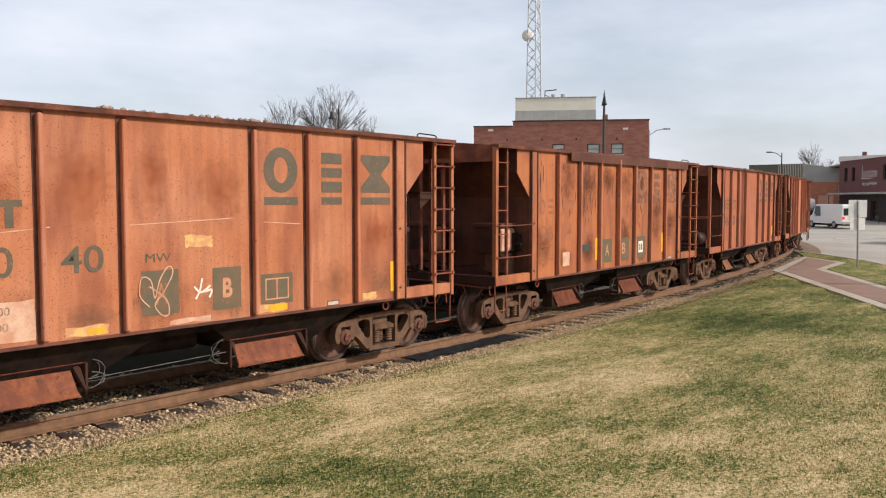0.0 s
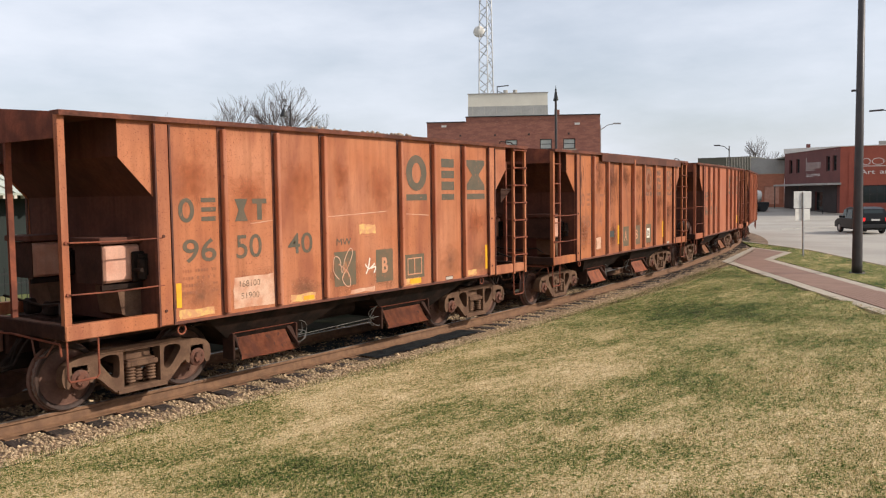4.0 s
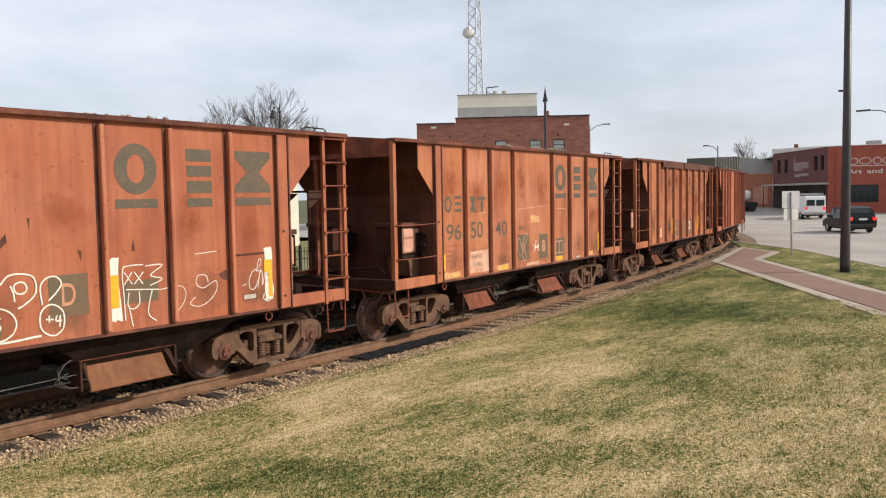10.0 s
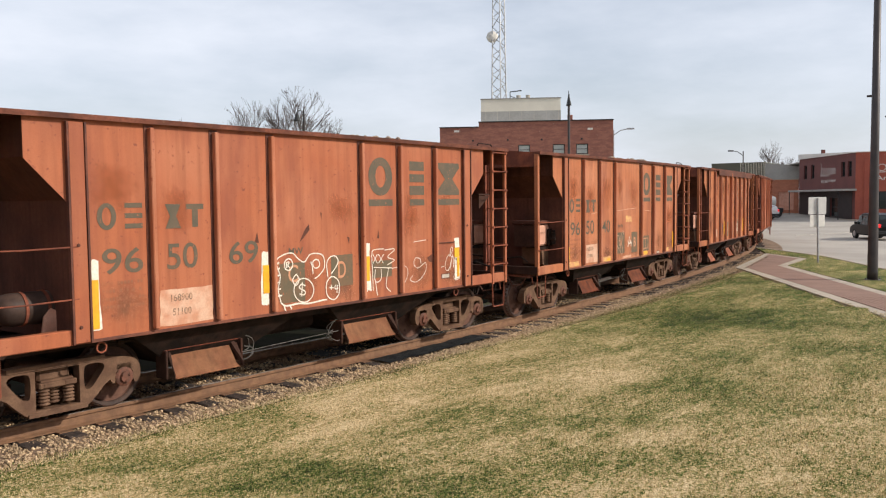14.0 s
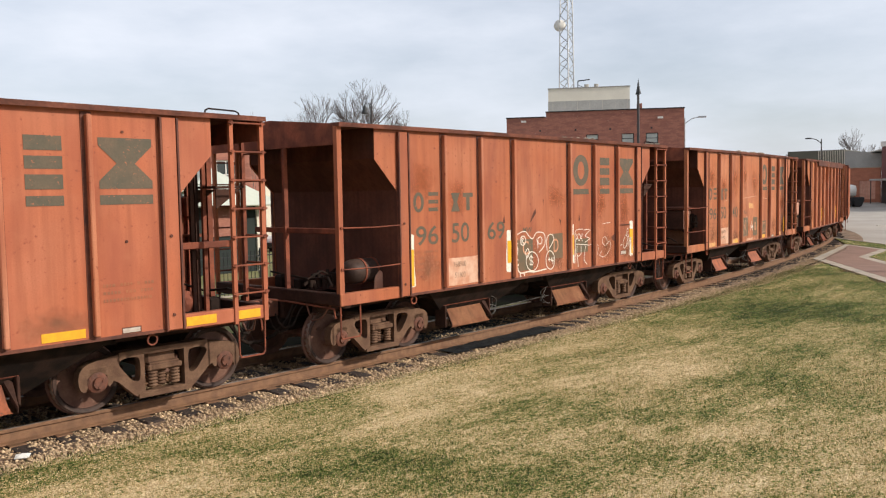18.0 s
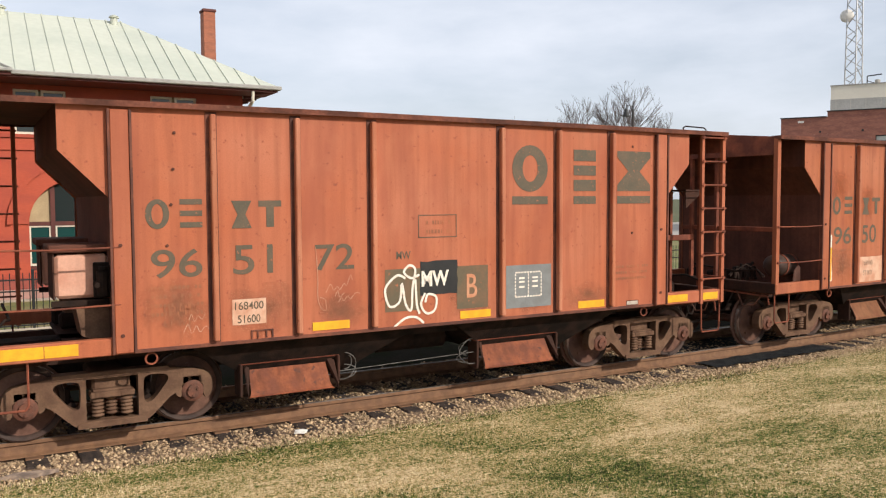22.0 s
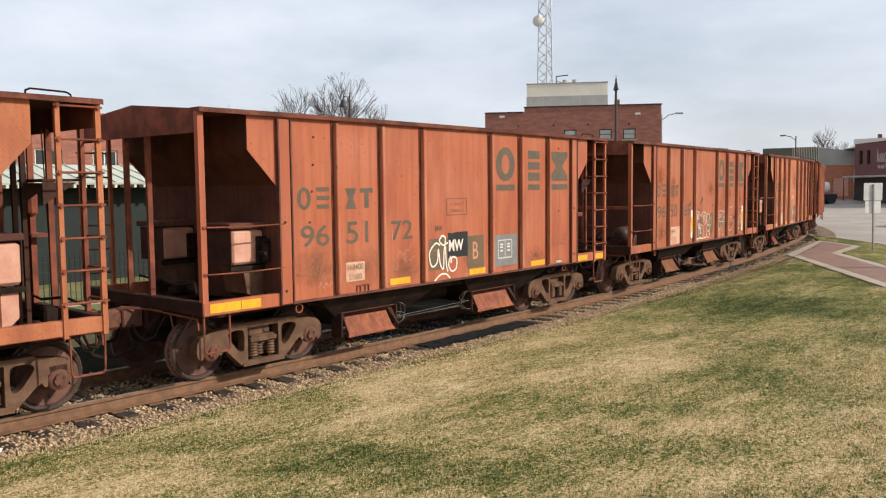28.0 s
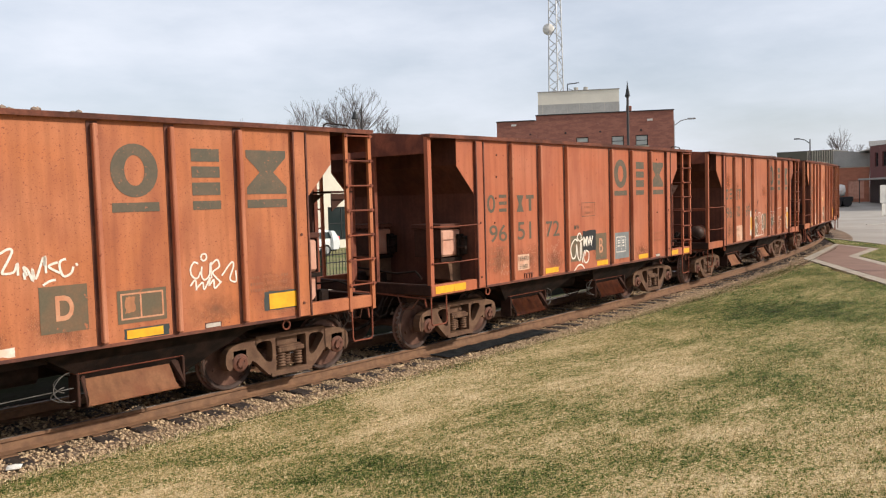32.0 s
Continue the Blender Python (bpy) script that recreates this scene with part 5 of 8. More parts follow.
TAG = [[(-0.79, 1.15), (-0.84, 1.35), (-0.8, 1.54), (-0.87, 1.76), (-0.72, 1.85), (-0.55, 1.86), (-0.44, 1.77), (-0.32, 1.72), (-0.21, 1.82), (-0.06, 1.83), (0.07, 1.78), (0.09, 1.61), (-0.02, 1.5), (-0.12, 1.45)], [(-0.57, 1.65), (-0.61, 1.62), (-0.66, 1.62), (-0.7, 1.65), (-0.71, 1.7), (-0.7, 1.75), (-0.66, 1.78), (-0.61, 1.78), (-0.57, 1.75), (-0.55, 1.7), (-0.57, 1.65)], [(-0.67, 1.65), (-0.67, 1.73), (-0.62, 1.73), (-0.65, 1.69), (-0.61, 1.65)], [(-0.02, 1.63), (-0.07, 1.61), (-0.12, 1.62), (-0.15, 1.67), (-0.14, 1.72), (-0.09, 1.74), (-0.04, 1.73), (-0.01, 1.68), (-0.02, 1.63)], [(-0.15, 1.53), (-0.16, 1.63), (-0.19, 1.71)], [(-0.18, 1.18), (-0.28, 1.12), (-0.4, 1.13), (-0.5, 1.2), (-0.54, 1.31), (-0.5, 1.41), (-0.4, 1.47), (-0.28, 1.46), (-0.18, 1.39), (-0.14, 1.28), (-0.18, 1.18)], [(-0.31, 1.36), (-0.39, 1.39), (-0.43, 1.34), (-0.32, 1.28), (-0.34, 1.23), (-0.43, 1.25)], [(-0.37, 1.42), (-0.39, 1.21)], [(0.39, 1.16), (0.31, 1.1), (0.22, 1.11), (0.14, 1.18), (0.12, 1.28), (0.14, 1.38), (0.22, 1.45), (0.31, 1.44), (0.39, 1.37), (0.41, 1.26), (0.39, 1.16)], [(0.19, 1.29), (0.28, 1.28)], [(0.23, 1.33), (0.23, 1.25)], [(0.32, 1.32), (0.31, 1.26), (0.38, 1.26)], [(0.36, 1.32), (0.35, 1.19)], [(0.16, 1.46), (0.14, 1.65), (0.2, 1.75), (0.32, 1.77), (0.39, 1.69), (0.33, 1.59), (0.23, 1.5)], [(-0.49, 1.55), (-0.56, 1.47), (-0.5, 1.38), (-0.43, 1.46), (-0.49, 1.55)]]
scrawl(car, TAG, SIDE - 0.005, 0.018)
scrawl(car, [[(-0.79, 1.15), (-0.69, 1.1), (-0.45, 1.11), (-0.26, 1.09), (0.05, 1.11), (0.13, 1.11)], [(-0.88, 1.72), (-0.81, 1.74)], [(-0.88, 1.64), (-0.8, 1.66)], [(-0.88, 1.55), (-0.79, 1.56)], [(-0.87, 1.45), (-0.8, 1.46)], [(-0.86, 1.35), (-0.79, 1.36)], [(-0.85, 1.26), (-0.77, 1.26)], [(-0.74, 1.12), (-0.71, 1.03)], [(-0.62, 1.1), (-0.59, 1.04)]], SIDE - 0.005, 0.024)
scrawl(car, [[(1.19, 1.15), (1.18, 1.46), (1.17, 1.77), (1.27, 1.82), (1.46, 1.82)], [(1.19, 1.75), (1.3, 1.59)], [(1.3, 1.74), (1.19, 1.59)], [(1.33, 1.74), (1.45, 1.58)], [(1.46, 1.73), (1.33, 1.59)], [(1.49, 1.8), (1.74, 1.8), (1.56, 1.68), (1.73, 1.62), (1.55, 1.55)], [(1.21, 1.53), (1.67, 1.49)], [(1.25, 1.49), (1.23, 1.33), (1.3, 1.28), (1.39, 1.34), (1.39, 1.49)], [(1.24, 1.33), (1.29, 1.06)], [(1.58, 1.5), (1.51, 1.21), (1.63, 1.09)]], SIDE - 0.005, 0.014)
scrawl(car, [[(1.67, 1.48), (2.0, 1.5), (2.08, 1.39), (2.03, 1.26), (1.92, 1.15)], [(2.44, 1.51), (2.41, 1.6), (2.28, 1.61), (2.25, 1.5), (2.37, 1.44), (2.56, 1.52), (2.58, 1.4), (2.47, 1.27), (2.29, 1.2), (2.14, 1.25), (2.23, 1.33)], [(2.24, 1.9), (2.59, 1.92)]], SIDE - 0.005, 0.010)
scrawl(car, [[(3.34, 1.58), (3.24, 1.61), (3.15, 1.48), (3.16, 1.36), (3.24, 1.34), (3.32, 1.48), (3.36, 1.62)], [(3.30, 1.35), (3.35, 1.56), (3.39, 1.57), (3.39, 1.38), (3.44, 1.54), (3.48, 1.55), (3.48, 1.36), (3.52, 1.47)], [(3.28, 1.58), (3.32, 1.73), (3.36, 1.76), (3.37, 1.70), (3.31, 1.62)], [(3.02, 1.40), (3.10, 1.42)], [(3.52, 1.24), (3.46, 1.28), (3.40, 1.20), (3.48, 1.14), (3.58, 1.18)]], SIDE - 0.005, 0.011)
patch(car, 3.03, 3.29, 1.19, 1.285, SIDE + 0.0015, SLOPE, "plate_frame", "dark frame of the label plate")
patch(car, 3.05, 3.27, 1.205, 1.27, SIDE, PLATEGREY, "label_plate", "small grey label plate")
for u in (-1.06, 1.06, 3.52):
    patch(car, u - 0.075, u + 0.075, 1.16, 1.92, SIDE, SPRAY, "white_bar", "white sprayed bar", 0.02)
    if u < 3:
        reflector(car, u - 0.055, u + 0.055, 1.32, 1.72, SIDE - 0.003)
reflector(car, 3.43, 3.58, 1.56, 1.74, SIDE - 0.003)
reflector(car, 3.51, 3.58, 1.20, 1.555, SIDE - 0.003)
part("patch_seam", box(B(), 2.93, 3.44, SIDE - 0.014, SIDE - 0.001, 1.835, 1.855), SLOPE, car, "dark edge of a welded patch")
for pts in ([(-0.41, 2.01), (-0.30, 2.19), (-0.21, 2.28), (-0.20, 2.19), (-0.32, 2.08)], [(0.03, 2.45), (0.06, 2.44), (0.05, 2.32)], [(0.60, 2.06), (0.66, 2.04), (0.65, 1.93)], [(2.62, 1.60), (2.76, 1.66), (2.90, 1.65), (2.95, 1.54), (2.80, 1.50), (2.68, 1.53)], [(1.31, 2.0), (1.34, 2.16), (1.36, 2.0)], [(-1.25, 2.05), (-1.2, 2.2), (-1.17, 2.04)]):
    part("dark_smear", poly(B(), pts, SIDE + 0.001), SLOPE, car, "dark oily smear on the side sheet")
equipment_boxes(car, 1)
patch(car, -3.70, -3.58, 1.12, 1.95, SIDE, SPRAY, "white_bar", "white sprayed bar", 0.015)
reflector(car, -3.69, -3.60, 1.14, 1.72, SIDE - 0.003)
air_tank(car)

# the car with the black and grey squares
car = dress("C", PAINT_C, "red-orange hopper wagon with black, olive and grey squares", "965172", "new")
patch(car, -2.68, -2.29, 1.20, 1.49, SIDE, WEIGHT, "weight_panel", "pale salmon patch with load figures")
words(car, "168400", -2.65, -2.32, 1.37, 1.46, SIDE - 0.003, LETTER)
words(car, "51600", -2.62, -2.36, 1.22, 1.31, SIDE - 0.003, LETTER)
patch(car, -0.78, -0.28, 1.21, 1.74, SIDE, PANELGREEN)
patch(car, 0.25, 0.73, 1.18, 1.74, SIDE, PANELGREEN)
patch(car, -0.29, 0.26, 1.39, 1.82, SIDE - 0.002, BLACKP, "black_square", "square sprayed black over older lettering", 0.01)
words(car, "MW", -0.27, 0.13, 1.50, 1.70, SIDE - 0.005, SPRAY, bold=0.03)
words(car, "B", 0.40, 0.56, 1.32, 1.63, SIDE - 0.003, STENCIL)
words(car, "MW", -0.62, -0.42, 1.86, 1.96, SIDE, LETTER)
patch(car, 1.02, 1.77, 1.13, 1.71, SIDE, GREYP)
bm = B()
for u0, u1, z in ((1.17, 1.60, 1.60), (1.17, 1.60, 1.27)):
    for i in range(9):
        u = u0 + (u1 - u0) * i / 9
        poly(bm, [(u, z), (u + 0.034, z), (u + 0.034, z + 0.02), (u, z + 0.02)], SIDE - 0.003)
for u in (1.16, 1.375, 1.59):
    for i in range(7):
        z = 1.28 + i * 0.047
        poly(bm, [(u, z), (u + 0.018, z), (u + 0.018, z + 0.03), (u, z + 0.03)], SIDE - 0.003)
for u in (1.23, 1.45):
    for z in (1.40, 1.47, 1.52):
        poly(bm, [(u, z), (u + 0.09, z), (u + 0.09, z + 0.025), (u, z + 0.025)], SIDE - 0.003)
tagged(part("stencil_frame", bm, SPRAY, car), "white stencilled frame of dashes", kind="stuff")
words(car, "LD LMT", -3.42, -3.06, 1.40, 1.47, SIDE - 0.001, FAINT)
words(car, "LT WT", -3.42, -3.12, 1.24, 1.31, SIDE - 0.001, FAINT)
frame_ = B()
for u0, u1, z0, z1 in ((-2.47, -2.21, 1.115, 1.130), (-2.47, -2.452, 1.035, 1.115), (-2.228, -2.21, 1.035, 1.115), (-2.40, -2.384, 1.035, 1.115), (-2.30, -2.284, 1.035, 1.115)):
    box(frame_, u0, u1, SIDE - 0.012, SIDE + 0.002, z0, z1)
part("route_card_frame", frame_, FLANGE, car, "small dark card holder")
scrawl(car, [[(-0.5, 1.62), (-0.62, 1.66), (-0.78, 1.5), (-0.72, 1.28), (-0.58, 1.34), (-0.55, 1.56), (-0.5, 1.3), (-0.42, 1.22), (-0.40, 1.5), (-0.36, 1.72), (-0.44, 1.78), (-0.52, 1.70), (-0.42, 1.62), (-0.3, 1.66)],
             [(-0.22, 1.42), (-0.28, 1.28), (-0.2, 1.16), (-0.08, 1.2), (-0.06, 1.36), (-0.18, 1.4), (-0.22, 1.3)], [(-0.66, 1.02), (-0.5, 1.12), (-0.35, 1.12), (-0.24, 1.04)], [(-0.36, 1.6), (-0.34, 1.28), (-0.3, 1.16)]], SIDE - 0.006, 0.030)
scrawl(car, [[(-1.68, 2.05), (-1.66, 1.70), (-1.66, 1.45), (-1.62, 1.32), (-1.56, 1.30), (-1.57, 1.42), (-1.63, 1.45)], [(-1.56, 1.50), (-1.50, 1.60), (-1.46, 1.53), (-1.41, 1.57), (-1.38, 1.53), (-1.33, 1.60), (-1.29, 1.58), (-1.24, 1.70), (-1.22, 1.64)], [(-1.44, 1.45), (-1.41, 1.52), (-1.38, 1.44), (-1.33, 1.49)], [(-1.40, 1.38), (-1.36, 1.43), (-1.33, 1.39), (-1.28, 1.45), (-1.24, 1.41), (-1.18, 1.48), (-1.12, 1.47)], [(-3.16, 1.30), (-3.13, 1.36), (-3.10, 1.28), (-3.06, 1.34), (-3.02, 1.30), (-2.98, 1.36)], [(-3.22, 1.16), (-3.17, 1.25), (-3.13, 1.15), (-3.08, 1.23), (-3.04, 1.16), (-2.98, 1.22), (-2.94, 1.18)]], SIDE - 0.003, 0.0055, WEIGHT, "thin chalk drawing")
bm = B()
for u0, u1, z0, z1 in ((-0.31, 0.25, 2.40, 2.41), (-0.31, 0.25, 2.12, 2.13), (-0.31, -0.30, 2.12, 2.41), (0.24, 0.25, 2.12, 2.41)):
    poly(bm, [(u0, z0), (u1, z0), (u1, z1), (u0, z1)], SIDE - 0.001)
part("label_frame", bm, LETTER, car, "thin dark frame of an old label")
bars(car, -0.2, 0.2, 2.15, 2.38, 2, SIDE, LETTER, 6)
for u0, u1, z0, z1 in ((-1.73, -1.26, 1.06, 1.16), (0.30, 0.77, 1.05, 1.15), (2.25, 2.73, 1.05, 1.15)):
    reflector(car, u0, u1, z0, z1, SIDE)
reflector(car, -5.08, -4.28, 1.02, 1.14, -SKIN - 0.022, -4.60)
reflector(car, 3.96, 4.38, 1.02, 1.13, -SKIN - 0.022)
reflector(car, 4.67, 5.03, 1.02, 1.13, -SKIN - 0.03)
for u, z in ((-3.27, 3.33), (-3.29, 2.94), (-3.32, 2.56), (-3.37, 2.12), (3.25, 3.36), (3.25, 2.10)):
    part("rivet", rod(B(), (u, SIDE - 0.008, z), (u, SIDE + 0.002, z), 0.017, 8), SLOPE, car)
part("cross_bar", box(B(), 3.95, 4.95, -1.14, -1.07, 1.93, 2.02, 0.01), FRAME, car, "rusty cross bar in the end bay")
part("cross_bar", box(B(), 3.95, 4.60, -0.30, -0.24, 1.42, 1.50, 0.01), FRAME, car, "rusty cross bar in the end bay")
for u, y in ((4.62, -0.95), (4.42, -0.25), (4.75, 0.15)):
    part("strut", beam(B(), (u, y, 1.0), (u, y, 3.3), 0.05, 0.05, (0, 1, 0)), FRAME, car)
equipment_boxes(car, -1)
tank = B()
lathe(tank, [(0.04, -0.35), (0.14, -0.3), (0.14, 0.3), (0.04, 0.35)], (4.3, -0.7, 1.25), "Y", 12)
part("brake_cylinder", tank, FRAME, car)

# the car with two white tags and the D square
car = dress("D", PAINT_D, "bright orange hopper wagon with white tags and a D square", "965112", "new", 2.25)
patch(car, 0.25, 0.78, 1.23, 1.75, SIDE, PANELGREEN)
words(car, "D", 0.42, 0.62, 1.36, 1.64, SIDE - 0.003, STENCIL, bold=0.03)
patch(car, 1.12, 1.74, 1.23, 1.62, SIDE, PANELGREEN)
stencil_bars(car, ((1.16, 1.70, 1.565, 1.585), (1.16, 1.70, 1.275, 1.295), (1.16, 1.18, 1.295, 1.565), (1.68, 1.70, 1.295, 1.565), (1.40, 1.42, 1.295, 1.565)), SIDE - 0.003, STENCIL, "faded stencilled frame")
patch(car, 1.22, 1.34, 1.36, 1.54, SIDE - 0.003, CHUTE_TAN, "worn_label", "tan scrap of an old label", 0.012)
scrawl(car, [[(-0.34, 1.95), (-0.20, 2.10), (-0.12, 2.14), (-0.05, 2.18), (0.0, 2.18), (-0.01, 2.12), (-0.1, 1.96), (-0.09, 1.93), (0.01, 1.94), (0.05, 2.03), (0.05, 1.9)]], SIDE - 0.005, 0.026)
scrawl(car, [[(0.12, 1.85), (0.11, 1.92), (0.14, 1.89), (0.11, 1.98), (0.15, 1.95), (0.2, 1.83), (0.2, 1.96), (0.23, 1.85), (0.32, 2.07), (0.33, 1.98)], [(0.33, 1.98), (0.34, 2.09), (0.34, 1.9)], [(0.47, 2.01), (0.37, 1.97), (0.49, 1.89)],
             [(0.56, 2.04), (0.5, 2.02), (0.49, 1.94), (0.53, 1.85), (0.61, 1.88), (0.64, 1.95)], [(0.67, 1.985), (0.685, 1.955)], [(0.3, 1.77), (0.37, 1.81), (0.44, 1.82)]], SIDE - 0.005, 0.026)
scrawl(car, [[(2.19, 1.86), (2.13, 1.88), (2.08, 1.8), (2.1, 1.71), (2.17, 1.68), (2.22, 1.76)], [(2.24, 1.82), (2.23, 1.71), (2.27, 1.65), (2.34, 1.7), (2.36, 1.85)], [(2.37, 1.87), (2.37, 1.66)], [(2.37, 1.83), (2.46, 1.89), (2.49, 1.8), (2.39, 1.73), (2.49, 1.61)],
             [(2.52, 1.68), (2.67, 1.84), (2.7, 1.79), (2.64, 1.63), (2.73, 1.59), (2.73, 1.73)], [(2.23, 1.93), (2.25, 1.97), (2.3, 1.97), (2.31, 1.92), (2.27, 1.89), (2.23, 1.92)], [(2.07, 1.59), (2.14, 1.66), (2.15, 1.53)], [(2.15, 1.55), (2.24, 1.62), (2.26, 1.53), (2.35, 1.67), (2.33, 1.57), (2.4, 1.64), (2.41, 1.53), (2.51, 1.61)]], SIDE - 0.005, 0.022)
patch(car, 3.16, 3.71, 1.145, 1.40, SIDE + 0.0015, TEALP, "reflector_backing", "dark painted border of the reflector", 0.008)
reflector(car, 3.24, 3.69, 1.16, 1.37, SIDE)
patch(car, 1.19, 1.76, 1.04, 1.17, SIDE + 0.0015, TEALP, "reflector_backing", "dark painted border of the reflector", 0.006)
reflector(car, 1.22, 1.68, 1.05, 1.15, SIDE)
patch(car, -0.35, -0.02, 1.05, 1.14, SIDE, WHITEP, "worn_label", "chalky white smear", 0.01)
equipment_boxes(car, -1)
equipment_boxes(car, 1)

for key, seed in (("A", 3), ("B", 5), ("C", 8), ("D", 11), ("Z", 13)):
    rn = random.Random(seed)
    low = [(u + 0.06, u + 0.90, 1.035, 1.035 + rn.uniform(0.35, 0.75)) for u in (-3.74, -2.80, -1.84, -0.90, 0.02, 0.99, 1.94, 2.90) if rn.random() < 0.75]
    high = [(u + 0.05, u + rn.uniform(0.5, 0.9), z, z + rn.uniform(0.5, 1.1)) for u, z in ((-3.74, 2.4), (-2.80, 2.2), (-1.84, 2.35), (-0.85, 2.3), (0.0, 2.2), (0.99, 1.7), (1.94, 1.8), (2.88, 1.7)) if rn.random() < 0.6]
    if key in cars:
        stains(cars[key], MUD, low, "dried mud stain on the side sheet")
        if key in "ABZ":
            stains(cars[key], RUSTFILM, high, "rust bloom on the side sheet")

# leading cars, worn
car = dress("Z", PAINT_Z, "faded streaky orange hopper wagon, dented, with dark patches", "", "worn")
emblem(car, SIDE, GHOST)
owner_mark(car, SIDE, FAINT)
words(car, "96", -3.54, -3.0, 1.77, 2.08, SIDE, FAINT, "running_number")
words(car, "54", -2.66, -2.20, 1.77, 2.10, SIDE, FAINT, "running_number")
rnd = random.Random(12)
for u0, u1, z0, z1, n in ((-3.6, -2.95, 2.7, 3.45, 7), (-2.75, -2.0, 2.2, 3.4, 10), (-1.8, -1.05, 1.9, 3.45, 22), (-0.8, -0.1, 2.3, 3.4, 6), (0.1, 0.85, 1.8, 3.2, 8), (1.0, 1.75, 1.7, 3.4, 14), (1.95, 2.7, 1.6, 3.4, 12), (2.95, 3.7, 2.3, 3.4, 6)):
    bm = B()
    for i in range(n):
        u = rnd.uniform(u0, u1 - 0.05)
        h = rnd.uniform(0.06, 0.42) * rnd.uniform(0.5, 1.3)
        t = rnd.uniform(z0 + h, z1)
        w = rnd.uniform(0.008, 0.030)
        lean = rnd.uniform(-0.02, 0.03)
        poly(bm, [(u + lean, t - h), (u + lean + w * 0.3, t - h * 0.9), (u + w, t - h * 0.4), (u + w * 0.8, t), (u, t - 0.02), (u - w * 0.3, t - h * 0.5)], SIDE - 0.0004 * (i % 5))
    tagged(part("rust_run", bm, SLOPE, car), "thin dark rust runs down the sheet", kind="stuff")
part("side_post", box(B(), -0.033, 0.033, -SKIN - 0.108, -SKIN - 0.001, SILL + 0.03, TOP - 0.06, 0.012), RIBPAINT, car)
patch(car, -1.78, -1.36, 1.46, 1.62, SIDE, TEALP, "painted_panel", "small dark teal patch")
for u0, u1, m in ((-0.75, -0.25, PANELGREEN), (0.15, 0.7, PANELGREEN), (1.10, 1.64, PANELGREEN)):
    patch(car, u0, u1, 1.16, 1.70, SIDE, m)
words(car, "A", -0.6, -0.4, 1.32, 1.58, SIDE - 0.003, STENCIL)
words(car, "B", 0.30, 0.48, 1.32, 1.58, SIDE - 0.003, STENCIL)
patch(car, 2.98, 3.38, 1.90, 1.93, SIDE, SLOPE, "patch_seam", "dark edge of a welded patch")
stencil_bars(car, ((1.24, 1.50, 1.52, 1.58), (1.24, 1.50, 1.30, 1.36), (1.24, 1.29, 1.36, 1.52), (1.45, 1.50, 1.36, 1.52), (1.35, 1.39, 1.36, 1.52)), SIDE - 0.004, SPRAY, "white stencilled square")
for u in (-1.06, 2.72):
    reflector(car, u - 0.05, u + 0.05, 1.25, 1.75, SIDE)
patch(car, -2.6, -2.3, 1.2, 1.5, SIDE, WEIGHT, "weight_panel", "small pale patch", 0.015)
equipment_boxes(car, -1)
DARKFILM = grime_film("dark_rust_stain", (0.125, 0.044, 0.025))
stains(car, DARKFILM, [(-3.75, -3.1, 1.05, 2.2), (-2.8, -2.0, 2.5, 3.5), (-1.85, -1.0, 2.3, 3.5), (-1.85, -1.1, 1.1, 1.9), (-0.9, -0.1, 2.7, 3.5), (0.0, 0.85, 1.1, 2.4), (0.1, 0.9, 2.6, 3.5), (1.0, 1.8, 2.4, 3.5), (1.95, 2.75, 1.2, 3.3), (2.9, 3.7, 1.3, 2.6), (2.9, 3.7, 2.6, 3.5), (-2.8, -2.1, 1.05, 1.6), (1.0, 1.8, 1.05, 1.5)], "dark rust stain on the side sheet")
part("bay_post", beam(B(), (-4.72, -SKIN + 0.05, SILL), (-4.72, -SKIN + 0.05, TOP), 0.05, 0.05, (0, 1, 0)), FRAME, car, "second post in the end bay")
for z in (1.5, 1.95, 2.4, 2.85, 3.3):
    part("rung", rod(B(), (-5.13, -SKIN + 0.02, z), (-4.70, -SKIN + 0.02, z), 0.013, 6), FRAME, car)
part("dented_top_rail", box(B(), -2.4, 4.3, -SKIN - 0.09, -SKIN - 0.06, TOP - 0.18, TOP + 0.02, 0.01), SLOPE, car, "buckled dark top rail")
car = dress("Y", PAINT_B, "rust-orange hopper wagon with pale panel streaks", "965091", "new")
reflector(car, 3.45, 3.62, 1.25, 1.6, SIDE)
air_tank(car)
car = dress("X", PAINT_A, "orange hopper wagon of the train, sun-bleached", "965033", "new")
car = dress("V", PAINT_C, "red-orange hopper wagon of the train, dusty", "965120", "new")
car = dress("E", PAINT_B, "rust-orange hopper wagon of the train, dusty", "965058", "new")
for key, ua, ub, many in (("A", -1.2, 1.3, 46), ("B", 0.7, 1.9, 18), ("D", -1.6, 0.9, 34), ("Y", -2.0, 2.0, 30)):
    rn = random.Random(ord(key))
    bm = B()
    for i in range(many):
        q = rn.uniform(0.018, 0.048)
        bmesh.ops.create_icosphere(bm, subdivisions=1, radius=q, matrix=Matrix.Translation((rn.uniform(ua, ub), -1.53 + rn.uniform(-0.05, 0.05), TOP + 0.036 + q * 0.5)) @ Matrix.Diagonal((1.0, rn.uniform(0.6, 1.0), rn.uniform(0.5, 0.9), 1)))
    tagged(part("stone_spill", bm, STONE, cars[key]), "spilled grey stones lying on the top chord", kind="stuff")
for spare in (master, blank):
    for ob in (*spare.children_recursive, spare):
        bpy.data.objects.remove(ob)
